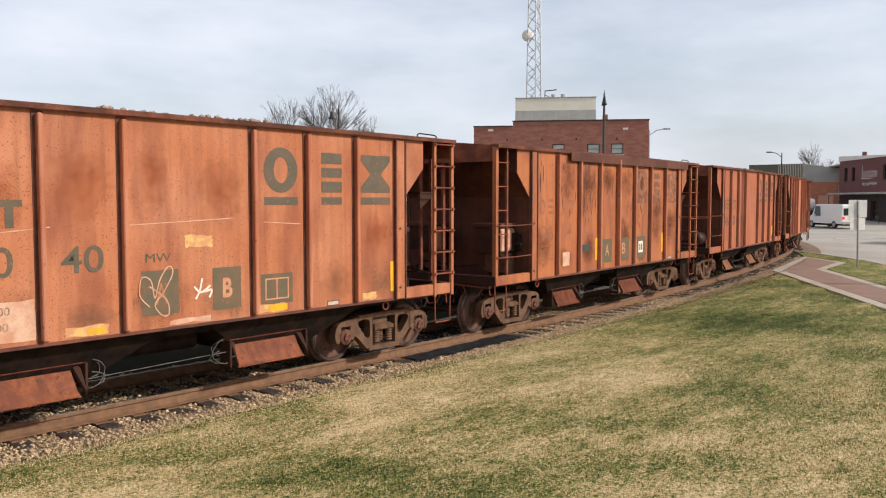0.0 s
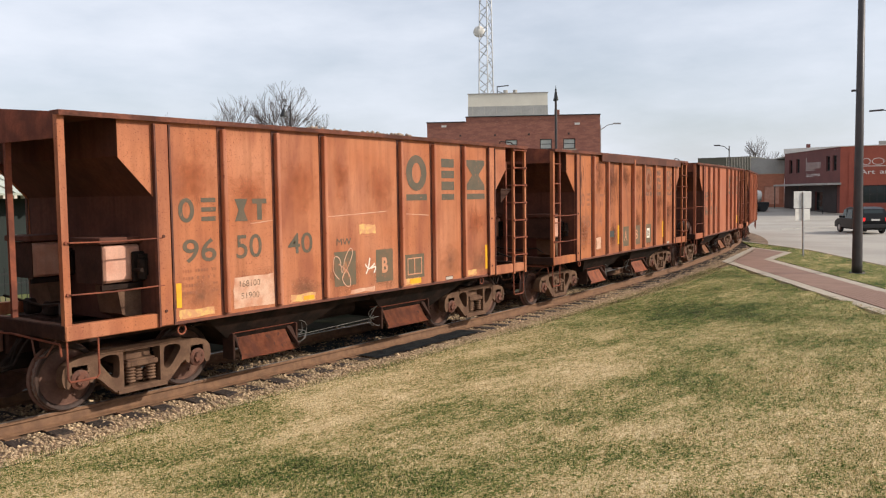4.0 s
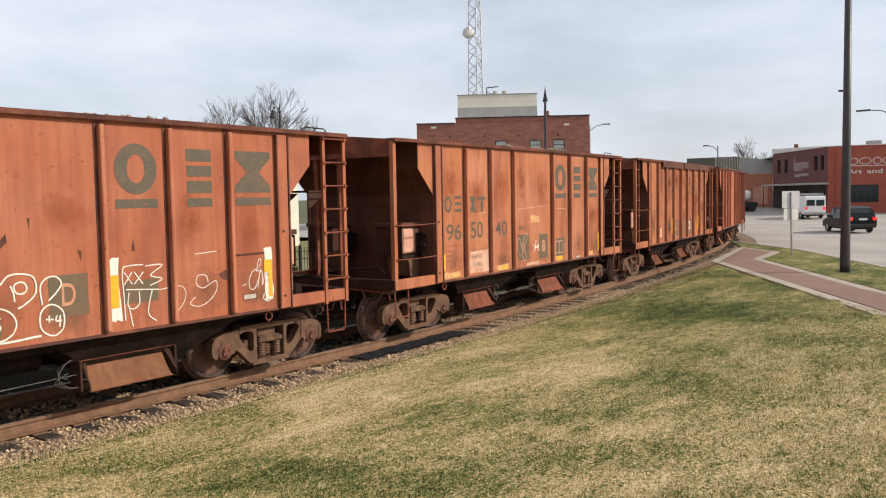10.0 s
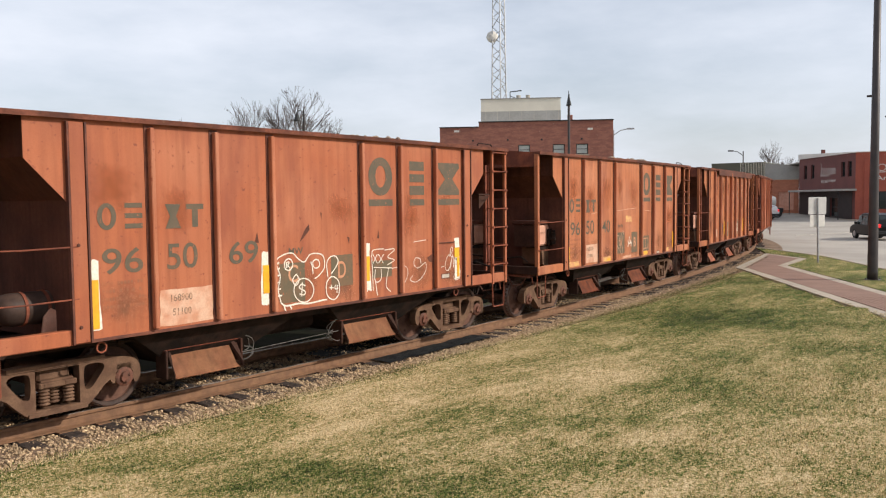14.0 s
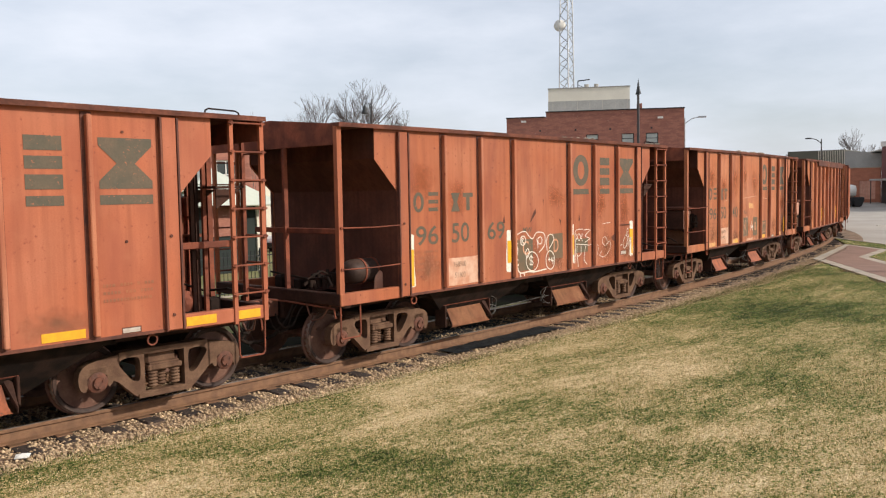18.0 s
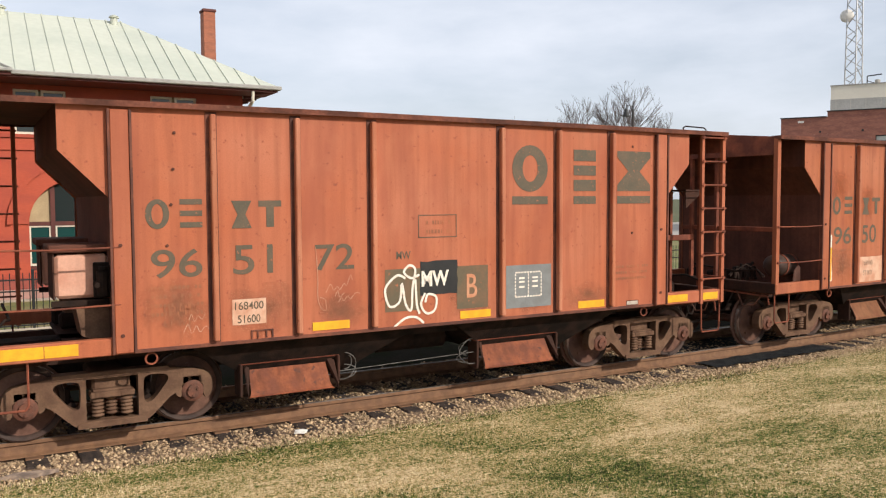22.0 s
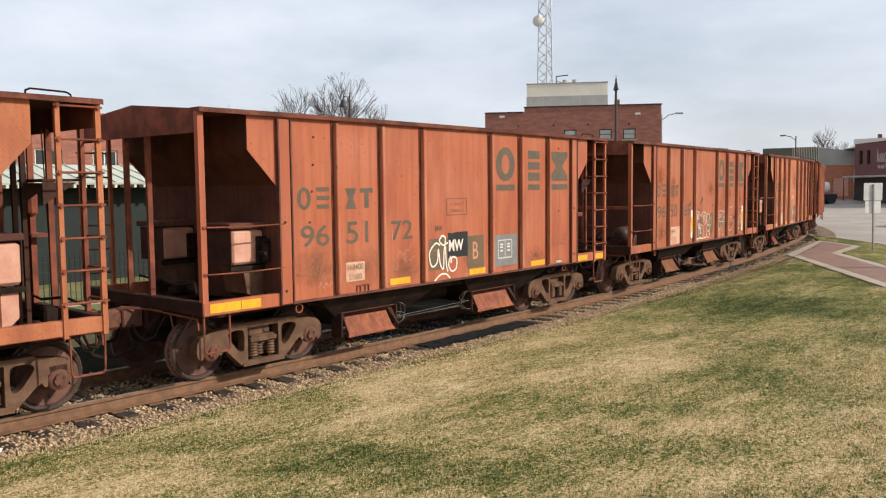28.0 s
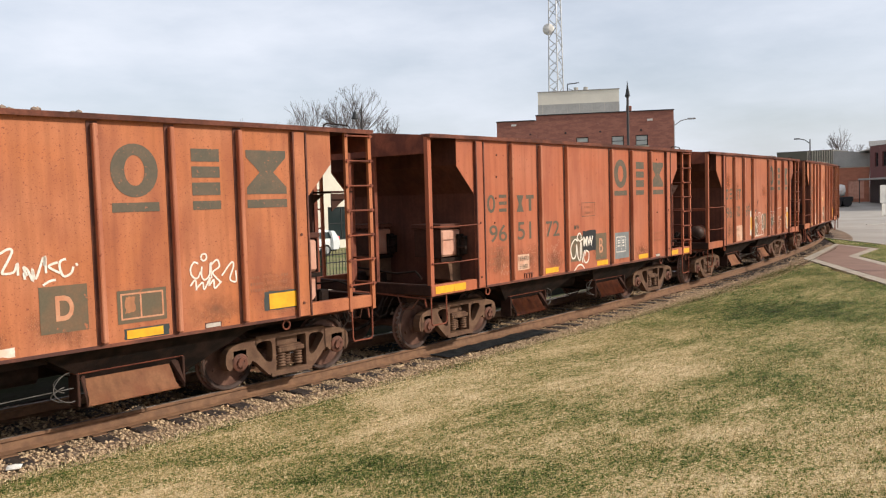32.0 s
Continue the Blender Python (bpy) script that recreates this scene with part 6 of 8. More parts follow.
ORDER = {"V": -4, "X": -3, "Y": -2, "Z": -1, "A": 0, "B": 1, "C": 2, "D": 3, "E": 4}
for key in ("B", "Y", "D"):
    for ob in cars[key].children:
        if ob.name.startswith("discharge_chute"):
            ob.material_slots[0].link = "OBJECT"
            ob.material_slots[0].material = CHUTE_TAN


# ---- ties, ballast stones, mats ----
tie_mesh = mesh_of("tie", box(B(), -0.115, 0.115, -1.295, 1.295, -0.36, -0.178, 0.012), TIE)
rnd = random.Random(21)
s = -10.0
TIES = []
while s < 62.0:
    TIES.append(s)
    x, y, th = on_track(s)
    t = part("tie", tie_mesh, TIE, track)
    t.matrix_basis = Matrix.Translation((x, y + rnd.uniform(-0.04, 0.16), rnd.uniform(-0.012, 0.006))) @ Matrix.Rotation(th + rnd.uniform(-0.02, 0.02), 4, "Z")
    if s < 24:
        for d in (-0.755, 0.755):
            px, py = side_of(s, d)
            plate = part("tie_plate", bpy.data.meshes.get("tie_plate_mesh") or mesh_of("tie_plate_mesh", box(B(), -0.09, 0.09, -0.17, 0.17, -0.182, -0.168), RAIL), RAIL, track)
            plate.matrix_basis = Matrix.Translation((px, py, 0.0015)) @ Matrix.Rotation(th, 4, "Z")
    s += 0.495 + rnd.uniform(-0.03, 0.03)


def scatter(name, verts, faces, spots, material, label, category):
    """Many small copies of a shape in one mesh: spots are rows of x, y, z, size, turn, squash."""
    v = np.array(verts, dtype=np.float32)
    f = np.array(faces, dtype=np.int32)
    p = np.array(spots, dtype=np.float32)
    c, s_ = np.cos(p[:, 4])[:, None], np.sin(p[:, 4])[:, None]
    X = (v[None, :, 0] * c - v[None, :, 1] * s_) * p[:, 3:4] + p[:, 0:1]
    Y = (v[None, :, 0] * s_ + v[None, :, 1] * c) * p[:, 3:4] + p[:, 1:2]
    Z = v[None, :, 2] * p[:, 3:4] * p[:, 5:6] + p[:, 2:3]
    co = np.stack([X, Y, Z], 2).reshape(-1, 3)
    ff = (f[None] + (np.arange(len(p)) * len(v))[:, None, None]).reshape(-1, f.shape[1])
    me = bpy.data.meshes.new(name)
    me.vertices.add(len(co))
    me.vertices.foreach_set("co", co.ravel())
    me.loops.add(ff.size)
    me.loops.foreach_set("vertex_index", ff.ravel())
    me.polygons.add(len(ff))
    me.polygons.foreach_set("loop_start", np.arange(len(ff)) * f.shape[1])
    me.update(calc_edges=True)
    me.materials.append(material)
    ob = new(name, me)
    return tagged(ob, label, category, kind="stuff")


stone_v = [(1, 0.1, 0), (-0.2, 0.95, 0.15), (-0.9, -0.1, 0.1), (0.15, -0.9, -0.1), (0.1, 0.1, 0.85), (0, 0, -0.7)]
stone_f = [(0, 1, 4), (1, 2, 4), (2, 3, 4), (3, 0, 4), (1, 0, 5), (2, 1, 5), (3, 2, 5), (0, 3, 5)]
rng = np.random.default_rng(7)
TRACK_S = np.linspace(-40, 80, 481)
TRACK_XY = np.array([on_track(v) for v in TRACK_S])


def along(s, d):
    """Places beside the track for arrays of length and offset."""
    th = np.interp(s, TRACK_S, TRACK_XY[:, 2])
    return np.interp(s, TRACK_S, TRACK_XY[:, 0]) - d * np.sin(th), np.interp(s, TRACK_S, TRACK_XY[:, 1]) + d * np.cos(th)


n = 90000
s = np.where(rng.random(n) < 0.82, rng.uniform(-5, 22, n), rng.uniform(20, 42, n))
band = rng.random(n)
d = np.where(band < 0.58, -rng.uniform(0.82, 2.15, n), np.where(band < 0.93, rng.uniform(-0.70, 0.70, n), rng.uniform(0.85, 1.7, n)))
tie_s = np.array(TIES)
gap = np.abs(s - tie_s[np.clip(np.searchsorted(tie_s, s + 0.2475) - 1, 0, len(tie_s) - 1)])
clear = (gap > 0.12) | (rng.random(n) < 0.45) | (d < -1.38)
s, d = s[clear], d[clear]
n = len(s)
sx, sy = along(s, d)
sz = -0.205 + rng.uniform(-0.012, 0.022, n) + np.where(d < -1.5, 0.012, 0.0) + np.where(np.abs(d) < 0.7, 0.020, 0.0)
spots = np.stack([sx, sy, sz, 0.010 + 0.026 * rng.random(n) ** 2.0, rng.uniform(0, 6.28, n), rng.uniform(0.6, 1.0, n)], 1)
STONES = surface("mixed_ballast_stones", (0.58, 0.410, 0.245), (0.38, 0.246, 0.138), scale=14, mix=(0.42, 0.58), fine=60, rough=0.9, bump=0.2, island=0.72)
scatter("ballast_stones", stone_v, stone_f, spots, STONES, "loose tan and grey ballast stones beside the rails", "ballast")

bm = B()
rows = []
for i in range(22):
    s = 10.4 + 3.2 * i / 21
    rows.append([bm.verts.new((*side_of(s, d), -0.155 + 0.02 * noise.noise((s * 3, d * 4, 2)) - (0.05 if d < -1.55 else 0))) for d in (-1.34, -1.22, -1.10, -0.98, -0.86)])
for a, b in zip(rows, rows[1:]):
    for k in range(4):
        bm.faces.new((a[k], a[k + 1], b[k + 1], b[k]))
MATBLACK = surface("wet_black_mat", (0.012, 0.013, 0.014), (0.03, 0.03, 0.03), scale=6, rough=0.8, bump=0.4, gloss=0.1)
tagged(part("track_mat", bm, MATBLACK), "black greasy mat laid beside the rail", "mat")
bm = B()
rows = []
for i in range(22):
    s = 10.2 + 3.6 * i / 21
    rows.append([bm.verts.new((*side_of(s, d), -0.165 + 0.02 * noise.noise((s * 3, d * 4, 7)))) for d in (-0.66, -0.3, 0.05, 0.4, 0.66)])
for a, b in zip(rows, rows[1:]):
    for k in range(4):
        bm.faces.new((a[k], a[k + 1], b[k + 1], b[k]))
tagged(part("track_mat", bm, MATBLACK), "black greasy mat laid between the rails", "mat")
bm = B()
bmesh.ops.create_icosphere(bm, subdivisions=1, radius=0.06, matrix=Matrix.Translation((3.25, -1.42, -0.15)) @ Matrix.Diagonal((1.4, 0.8, 0.6, 1)))
for v in bm.verts:
    v.co += Vector((rnd.uniform(-1, 1), rnd.uniform(-1, 1), rnd.uniform(-1, 1))) * 0.015
tagged(part("litter", bm, WHITE), "crumpled scrap of white paper on the ballast", "litter")
for pts in ([(0.08, -1.53, -0.14), (0.36, -1.60, -0.14), (0.62, -1.54, -0.13), (0.22, -1.46, -0.13)], [(-1.8, -1.80, -0.15), (-1.3, -1.86, -0.15), (-1.02, -1.78, -0.14), (-1.5, -1.68, -0.14)]):
    tagged(part("stone_slab", slab(B(), pts, 0.04), STONE), "flat tan broken slab beside the ties", "slab")

# ---- turf blades ----
blade_v = [(-0.10, 0, 0), (0.10, 0, 0), (0.02, 0.30, 1.0), (0.9, -0.08, 0), (0.9, 0.12, 0), (0.62, 0.05, 0.85), (-0.8, 0.5, 0), (-0.66, 0.62, 0), (-0.85, 0.85, 0.8)]
blade_f = [(0, 1, 2), (3, 4, 5), (6, 7, 8)]
n = 400000
dist = 5.2 + 26 * rng.random(n) ** 1.35
ang_ = rng.uniform(-0.02, 1.80, n)
bx, by = dist * np.cos(ang_), EYE[1] + dist * np.sin(ang_)
ty = np.interp(bx, TRACK_XY[:, 0], TRACK_XY[:, 1])
keep = (by < ty - LAWN_EDGE - 0.02) & (by > -7.9 + 0.637 * (bx - 19.7)) & (bx < 40)
bx, by = bx[keep], by[keep]


def smooth_np(v):
    v = np.clip(v, 0, 1)
    return v * v * (3 - 2 * v)


bz = -0.12 - 0.06 * smooth_np((bx - 12) / 14) + 0.34 * smooth_np((-1.9 - by) / 9.0) * (1 - smooth_np((bx - 10) / 16)) - 0.008
m = len(bx)
turf = np.stack([bx, by, bz, rng.uniform(0.022, 0.050, m), rng.uniform(0, 6.28, m), rng.uniform(0.45, 1.0, m)], 1)
m = 15000
s = rng.uniform(-6, 30, m)
d = LAWN_EDGE + rng.normal(0.0, 0.13, m)
ex, ey = along(s, -d)
edge = np.stack([ex, ey, np.full(m, -0.175), rng.uniform(0.02, 0.045, m), rng.uniform(0, 6.28, m), rng.uniform(0.7, 1.3, m)], 1)
spots = np.concatenate([turf, edge])
scatter("grass", blade_v, blade_f, spots, BLADE, "short patchy grass, straw and green", "grass")

# ---- brick path with pale borders ----
PATH_Z = -0.165
outer = [(19.7, -7.75), (33.2, 0.85), (42.4, 2.55), (39.5, -0.2), (35.0, -0.65), (24.9, -6.9), (12.6, -14.6), (8.6, -15.0)]
bm = B()
slab(bm, [(x, y, PATH_Z) for x, y in reversed(outer)], 0.12)
pave = part("pavement", bm, CONCRETE)
tagged(pave, "brick path edged with pale concrete bands", "path", kind="structure")


def inset(pts, d):
    out_ = []
    n_ = len(pts)
    for i in range(n_):
        p0, p1, p2 = (Vector((*pts[(i + o) % n_], 0)) for o in (-1, 0, 1))
        e0, e1 = (p1 - p0).normalized(), (p2 - p1).normalized()
        n0, n1 = Vector((e0.y, -e0.x, 0)), Vector((e1.y, -e1.x, 0))
        k = (n0 + n1).normalized()
        q = p1 + k * min(d / max(k.dot(n0), 0.35), d * 2.2)
        out_.append((q.x, q.y))
    return out_


inner = inset(outer, 0.38)


def in_poly(x, y, pts):
    hit = False
    for (ax, ay), (bx_, by_) in zip(pts, pts[1:] + pts[:1]):
        if (ay > y) != (by_ > y) and x < (bx_ - ax) * (y - ay) / (by_ - ay) + ax:
            hit = not hit
    return hit


bm = slab(B(), [(x, y, PATH_Z + 0.005) for x, y in reversed(inner)], 0.03)
part("brick_field", bm, PAVER, pave, "dull red paver field")
paver_mesh = mesh_of("paver", box(B(), -0.145, 0.145, -0.07, 0.07, 0.0, 0.012), PAVER)
dirx = Vector((13.5, 8.6, 0)).normalized()
diry = Vector((-dirx.y, dirx.x, 0))
count = 0
for i in range(-4, 120):
    for j in range(-6, 60):
        p = Vector((19.7, -7.75, 0)) + dirx * (i * 0.30 + (0.15 if j % 2 else 0)) - diry * (j * 0.15)
        if in_poly(p.x, p.y, inner) and math.hypot(p.x, p.y + 10.77) < 25.5 and p.x > 19.5 and count < 290:
            q = part("paver", paver_mesh, PAVER, pave)
            q.matrix_basis = Matrix.Translation((p.x, p.y, PATH_Z + 0.0055)) @ Matrix.Rotation(math.atan2(dirx.y, dirx.x), 4, "Z")
            count += 1

verge = [(8.6, -15.0), (12.6, -14.6), (24.9, -6.9), (35.0, -0.65), (39.5, -0.2), (42.4, 2.55), (46.9, 4.55), (40.95, -0.55), (32.6, -5.55), (20.0, -13.15), (4.0, -22.9)]
bm = slab(B(), [(x, y, -0.150) for x, y in reversed(verge)], 0.3)
bmesh.ops.triangulate(bm, faces=bm.faces[:])
tagged(part("grass_verge", bm, LAWN), "green grass verge between path and kerb", "lawn", kind="structure")

# ---- street furniture ----
lamp = thing("street_lamp", "tall dark bronze lamp pole in the grass verge", "street lamp", "tall lamp poles", at=pose(30.3, -4.7, -0.17))
bm = B()
lathe(bm, [(0.17, 0.0), (0.165, 0.3), (0.135, 4.0), (0.10, 11.0), (0.02, 11.02)], (0, 0, 0), "Z", 16)
part("pole", bm, POLE, lamp, smooth=True)
bm = box(B(), -0.24, 0.24, -0.24, 0.24, -0.1, 0.035, 0.02)
for a in (-0.18, 0.18):
    for b in (-0.18, 0.18):
        rod(bm, (a, b, 0.03), (a, b, 0.09), 0.02, 6)
part("base_plate", bm, POLE, lamp)
bm = pipe(B(), [(0, 0, 10.8), (0.5, -0.5, 11.2), (1.4, -1.4, 11.35)], 0.045, 8)
part("arm", bm, POLE, lamp)
part("luminaire", box(B(), 1.2, 1.9, -1.75, -1.3, 11.3, 11.42, 0.03), POLE, lamp)
part("bracket", box(B(), -0.16, -0.10, 0.10, 0.24, 6.02, 6.09, 0.01), POLE, lamp, "small dark bracket on the pole")

sign = thing("road_sign", "back of a road sign on a leaning steel post", "road sign", at=pose(37.2, -1.22, -0.2, 0, 0, 50))
part("post", beam(B(), (0, 0.0, 0), (0, 0.05, 2.75), 0.045, 0.07, (1, 0, 0)), STEEL, sign)
part("upper_panel", box(B(), 0.03, 0.042, -0.38, 0.46, 2.08, 2.80, 0.004), ALUM, sign, "bare metal back of a square panel")
part("lower_panel", box(B(), 0.03, 0.042, -0.32, 0.38, 1.56, 2.06, 0.004), WHITE, sign, "pale lower panel")
for z in (1.70, 1.92, 2.25, 2.62):
    part("bolt", rod(B(), (0.022, 0.035, z), (0.030, 0.035, z), 0.018, 8), STEEL, sign)


def far_lamp(x, y, z, top, reach, turn, name="cobra_lamp"):
    ob = thing("street_lamp", "grey street lamp with one curved arm", "street lamp", "arm lamps along the street", at=pose(x, y, z, 0, 0, turn))
    part("pole", rod(B(), (0, 0, 0), (0, 0, top), 0.10, 10, 0.06), STEEL if name == "cobra_lamp" else POLE, ob)
    part("arm", pipe(B(), [(0, 0, top - 0.5), (reach * 0.4, 0, top - 0.05), (reach * 0.8, 0, top + 0.08)], 0.04, 6), STEEL if name == "cobra_lamp" else POLE, ob)
    part("luminaire", box(B(), reach * 0.75, reach * 1.2, -0.13, 0.13, top + 0.02, top + 0.16, 0.03), STEEL if name == "cobra_lamp" else POLE, ob)
    return ob


far_lamp(94.6, 21.6, 0.4, 7.45, 1.35, 105, "dark")
far_lamp(79.1, 1.45, 0.2, 9.15, 2.6, 75, "dark")
far_lamp(71.2, 25.7, -0.2, 9.3, 1.6, -57)


def gas_lamp(x, y, top, turn, twin):
    ob = thing("ornamental_lamp", "black ornamental lamp post with hanging lanterns", "street lamp", "ornamental lamps", at=pose(x, y, -0.4, 0, 0, turn))
    part("pole", rod(B(), (0, 0, 0), (0, 0, top - 0.3), 0.09, 10, 0.062), POLE, ob)
    bm = B()
    lathe(bm, [(0.03, 0.0), (0.05, 0.12), (0.03, 0.18), (0.01, 0.42)], (0, 0, top - 0.3), "Z", 10)
    part("finial", bm, IRON, ob)
    a_, q_ = (0.16, 0.55) if twin else (0.36, 1.0)
    for sgn in ((-1, 1) if twin else (1,)):
        bm = pipe(B(), [(0, 0, top - 0.5), (sgn * a_ * 0.4, 0, top - 0.12), (sgn * a_ * 0.83, 0, top - 0.10), (sgn * a_, 0, top - 0.24)], 0.022, 6)
        part("bracket", bm, IRON, ob)
        bm = B()
        lathe(bm, [(0.03 * q_, 0.0), (0.07 * q_, -0.06), (0.10 * q_, -0.18), (0.20 * q_, -0.42), (0.21 * q_, -0.46)], (sgn * a_, 0, top - 0.22), "Z", 12)
        part("lantern", bm, IRON, ob, smooth=True)
    return ob


gas_lamp(38.95, 11.8, 8.68, 40, True)
gas_lamp(30.05, 22.7, 8.0, 125, False)

# ---- buildings ----


def wall(bm, length, z0, z1, thick, holes=()):
    """A wall along x from 0, its outer face at y = 0, with true openings (x0, x1, z0, z1)."""
    xs = sorted({0.0, length, *[v for h in holes for v in h[:2]]})
    zs = sorted({z0, z1, *[v for h in holes for v in h[2:]]})
    for xa, xb in zip(xs, xs[1:]):
        for zl, zh in zip(zs, zs[1:]):
            cx, cz = (xa + xb) / 2, (zl + zh) / 2
            if not any(h[0] < cx < h[1] and h[2] < cz < h[3] for h in holes):
                box(bm, xa, xb, 0, thick, zl, zh)
    bmesh.ops.remove_doubles(bm, verts=bm.verts[:], dist=0.0005)
    return bm


def pane_window(parent, x0, x1, z0, z1, frame_m, glass_m, depth=0.12, bars_=1, sill=None):
    bm = B()
    w = 0.07
    for a, b, c, d in ((x0, x1, z0, z0 + w), (x0, x1, z1 - w, z1), (x0, x0 + w, z0 + w, z1 - w), (x1 - w, x1, z0 + w, z1 - w)):
        box(bm, a, b, depth - 0.04, depth + 0.04, c, d)
    for k in range(bars_):
        x = x0 + (x1 - x0) * (k + 1) / (bars_ + 1)
        box(bm, x - 0.03, x + 0.03, depth - 0.03, depth + 0.03, z0 + w, z1 - w)
    box(bm, x0 + w, x1 - w, depth - 0.03, depth + 0.03, (z0 + z1) / 2 - 0.025, (z0 + z1) / 2 + 0.025)
    win = part("window", bm, frame_m, parent)
    part("pane", box(B(), x0 + w, x1 - w, depth + 0.005, depth + 0.015, z0 + w, z1 - w), glass_m, win)
    if sill:
        part("sill", box(B(), x0 - 0.1, x1 + 0.1, -0.06, depth, z0 - 0.12, z0), sill, win)
    return win


def plan_pose(a, b, z=0.0):
    """The pose of a wall that runs from a to b, outer face to the right of that way."""
    return pose(a[0], a[1], z, 0, 0, math.degrees(math.atan2(b[1] - a[1], b[0] - a[0])))


# four-storey brick block with a cream penthouse, behind the tracks
A_, B_ = (58.4, 36.3), (66.75, 23.45)
L_ = math.dist(A_, B_)
block = thing("brick_building", "brown brick commercial building with cream rooftop block", "building", at=plan_pose(A_, B_, -0.4))
holes = []
for z0, z1 in ((7.05, 7.95), (3.6, 5.2), (0.9, 2.6)):
    for x in (7.0, 10.05, 12.1):
        holes.append((x, x + 1.05, z0, z1))
bm = wall(B(), L_, -0.2, 9.55, 0.4, holes)
part("front_wall", bm, BRICKRED, block)
bm = B()
box(bm, L_ - 0.4, L_, 0.4, 16, -0.2, 9.55)
box(bm, 0, 0.4, 0.4, 16, -0.2, 9.55)
box(bm, 0.4, L_ - 0.4, 15.6, 16, -0.2, 9.55)
part("side_wall", bm, BRICKRED, block)
part("roof", box(B(), 0.4, L_ - 0.4, 0.4, 15.6, 9.0, 9.2), GREYPANEL, block)
part("parapet", box(B(), 3.5, L_, -0.002, 0.40, 9.55, 9.98), BRICKRED, block)
part("coping", box(B(), 3.45, L_ + 0.05, -0.08, 0.48, 9.98, 10.06), IRON, block, "dark coping")
part("coping", box(B(), -0.05, 3.45, -0.08, 0.48, 9.55, 9.63), IRON, block, "dark coping")
for x in (1.3, 13.1):
    part("roof_scupper", box(B(), x, x + 0.45, -0.05, 0.0, 9.15, 9.32), WHITE, block)
for x in (2.9, 6.0, 9.0, 12.5):
    part("wall_anchor", box(B(), x, x + 0.16, -0.04, 0, 8.3, 8.46, 0.02), IRON, block)
for h in holes:
    pane_window(block, *h, IRON, BLIND, 0.15, 0, CONCRETE)
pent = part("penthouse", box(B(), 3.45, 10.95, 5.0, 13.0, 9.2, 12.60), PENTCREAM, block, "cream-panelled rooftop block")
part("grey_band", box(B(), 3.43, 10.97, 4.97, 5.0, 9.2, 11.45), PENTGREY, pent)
for k in range(-1, 6):
    part("panel_joint", box(B(), 5.0 + k * 1.15, 5.022 + k * 1.15, 4.960, 4.97, 9.2, 11.45), CREAM, pent)
part("coping", box(B(), 3.40, 11.0, 4.95, 5.3, 12.60, 12.68), GREYPANEL, pent)
for x, h in ((7.0, 0.45), (7.9, 0.45)):
    bm = rod(B(), (x, 6.0, 12.6), (x, 6.0, 12.6 + h), 0.22, 10)
    part("roof_fan", bm, GREYPANEL, pent)
bm = pipe(B(), [(6.2, 6.0, 12.6), (6.2, 6.0, 13.4), (7.3, 6.0, 13.5)], 0.05, 6)
beam(bm, (6.2, 6.0, 13.0), (7.0, 6.0, 12.7), 0.05, 0.05)
part("roof_davit", bm, IRON, pent)
part("chimney", box(B(), 11.4, 11.85, 1.0, 1.5, 9.6, 10.6, 0.03), BRICKRED, block)

tower = thing("lattice_tower", "tall grey lattice radio tower with a white dish", "radio tower", at=pose(73.3, 40.1, 0.0, 0, 0, -35))
legs = [(1.12 * math.cos(a), 1.12 * math.sin(a)) for a in (0.3, 0.3 + 2.094, 0.3 + 4.189)]


def leg_at(i, z):
    k = 1.0 - 0.62 * z / 40.0
    return (legs[i][0] * k, legs[i][1] * k, z)


for i in range(3):
    part("leg", rod(B(), leg_at(i, 0), leg_at(i, 40), 0.075, 6, 0.06), STEEL, tower)
    j = (i + 1) % 3
    for k in range(9, 40):
        z = float(k)
        a, b = (i, j) if k % 2 else (j, i)
        part("brace", rod(B(), leg_at(a, z), leg_at(b, z + 1.0), 0.042, 5), STEEL, tower)
bm = B()
lathe(bm, [(0.05, 0.25), (0.5, 0.16), (0.78, 0.0), (0.80, -0.05), (0.70, -0.30), (0.4, -0.52), (0.1, -0.58)], (0, 0, 0), "X", 20)
dish = part("dish", bm, WHITE, tower, "white drum dish", smooth=True)
dish.matrix_basis = Matrix.Translation((-0.55, 0.62, 20.0)) @ Matrix.Rotation(math.radians(250), 4, "Z") @ Matrix.Scale(0.78, 4)

# the depot: painted red brick under a pale green seamed roof
depot = thing("railway_depot", "old red-painted brick railway depot with pale green metal roof", "building")
WALL_Y, EAVE_Z = 15.4, 6.05
TEAL = plain("dark_teal_glass", (0.012, 0.050, 0.046), 0.12)
DULLRED = surface("dull_red_painted_stone", (0.30, 0.070, 0.048), (0.25, 0.058, 0.042), scale=2, fine=20, rough=0.75)
PINKSTONE = surface("pink_render", (0.42, 0.235, 0.19), (0.34, 0.185, 0.15), scale=2, fine=20, rough=0.85)
BUFFBOARD = surface("buff_window_board", (0.46, 0.34, 0.19), (0.38, 0.27, 0.15), scale=2, fine=20, rough=0.7)
arches = [(-3.62, -1.17), (1.2, 3.65), (-8.4, -5.95), (-13.2, -10.75)]
uppers = [(-3.12, -1.78), (0.9, 2.25), (4.56, 5.92), (-7.8, -6.4), (-12.5, -11.1)]
X0, X1 = -16.0, 7.35
holes = [(a - X0, b - X0, 0.65, 3.2) for a, b in arches] + [(a - X0, b - X0, 4.5, 5.75) for a, b in uppers]
bm = wall(B(), X1 - X0, -0.5, 6.2, 0.4, holes)
front = part("front_wall", bm, STATIONRED, depot)
front.location = (X0, WALL_Y, 0)
bm = B()
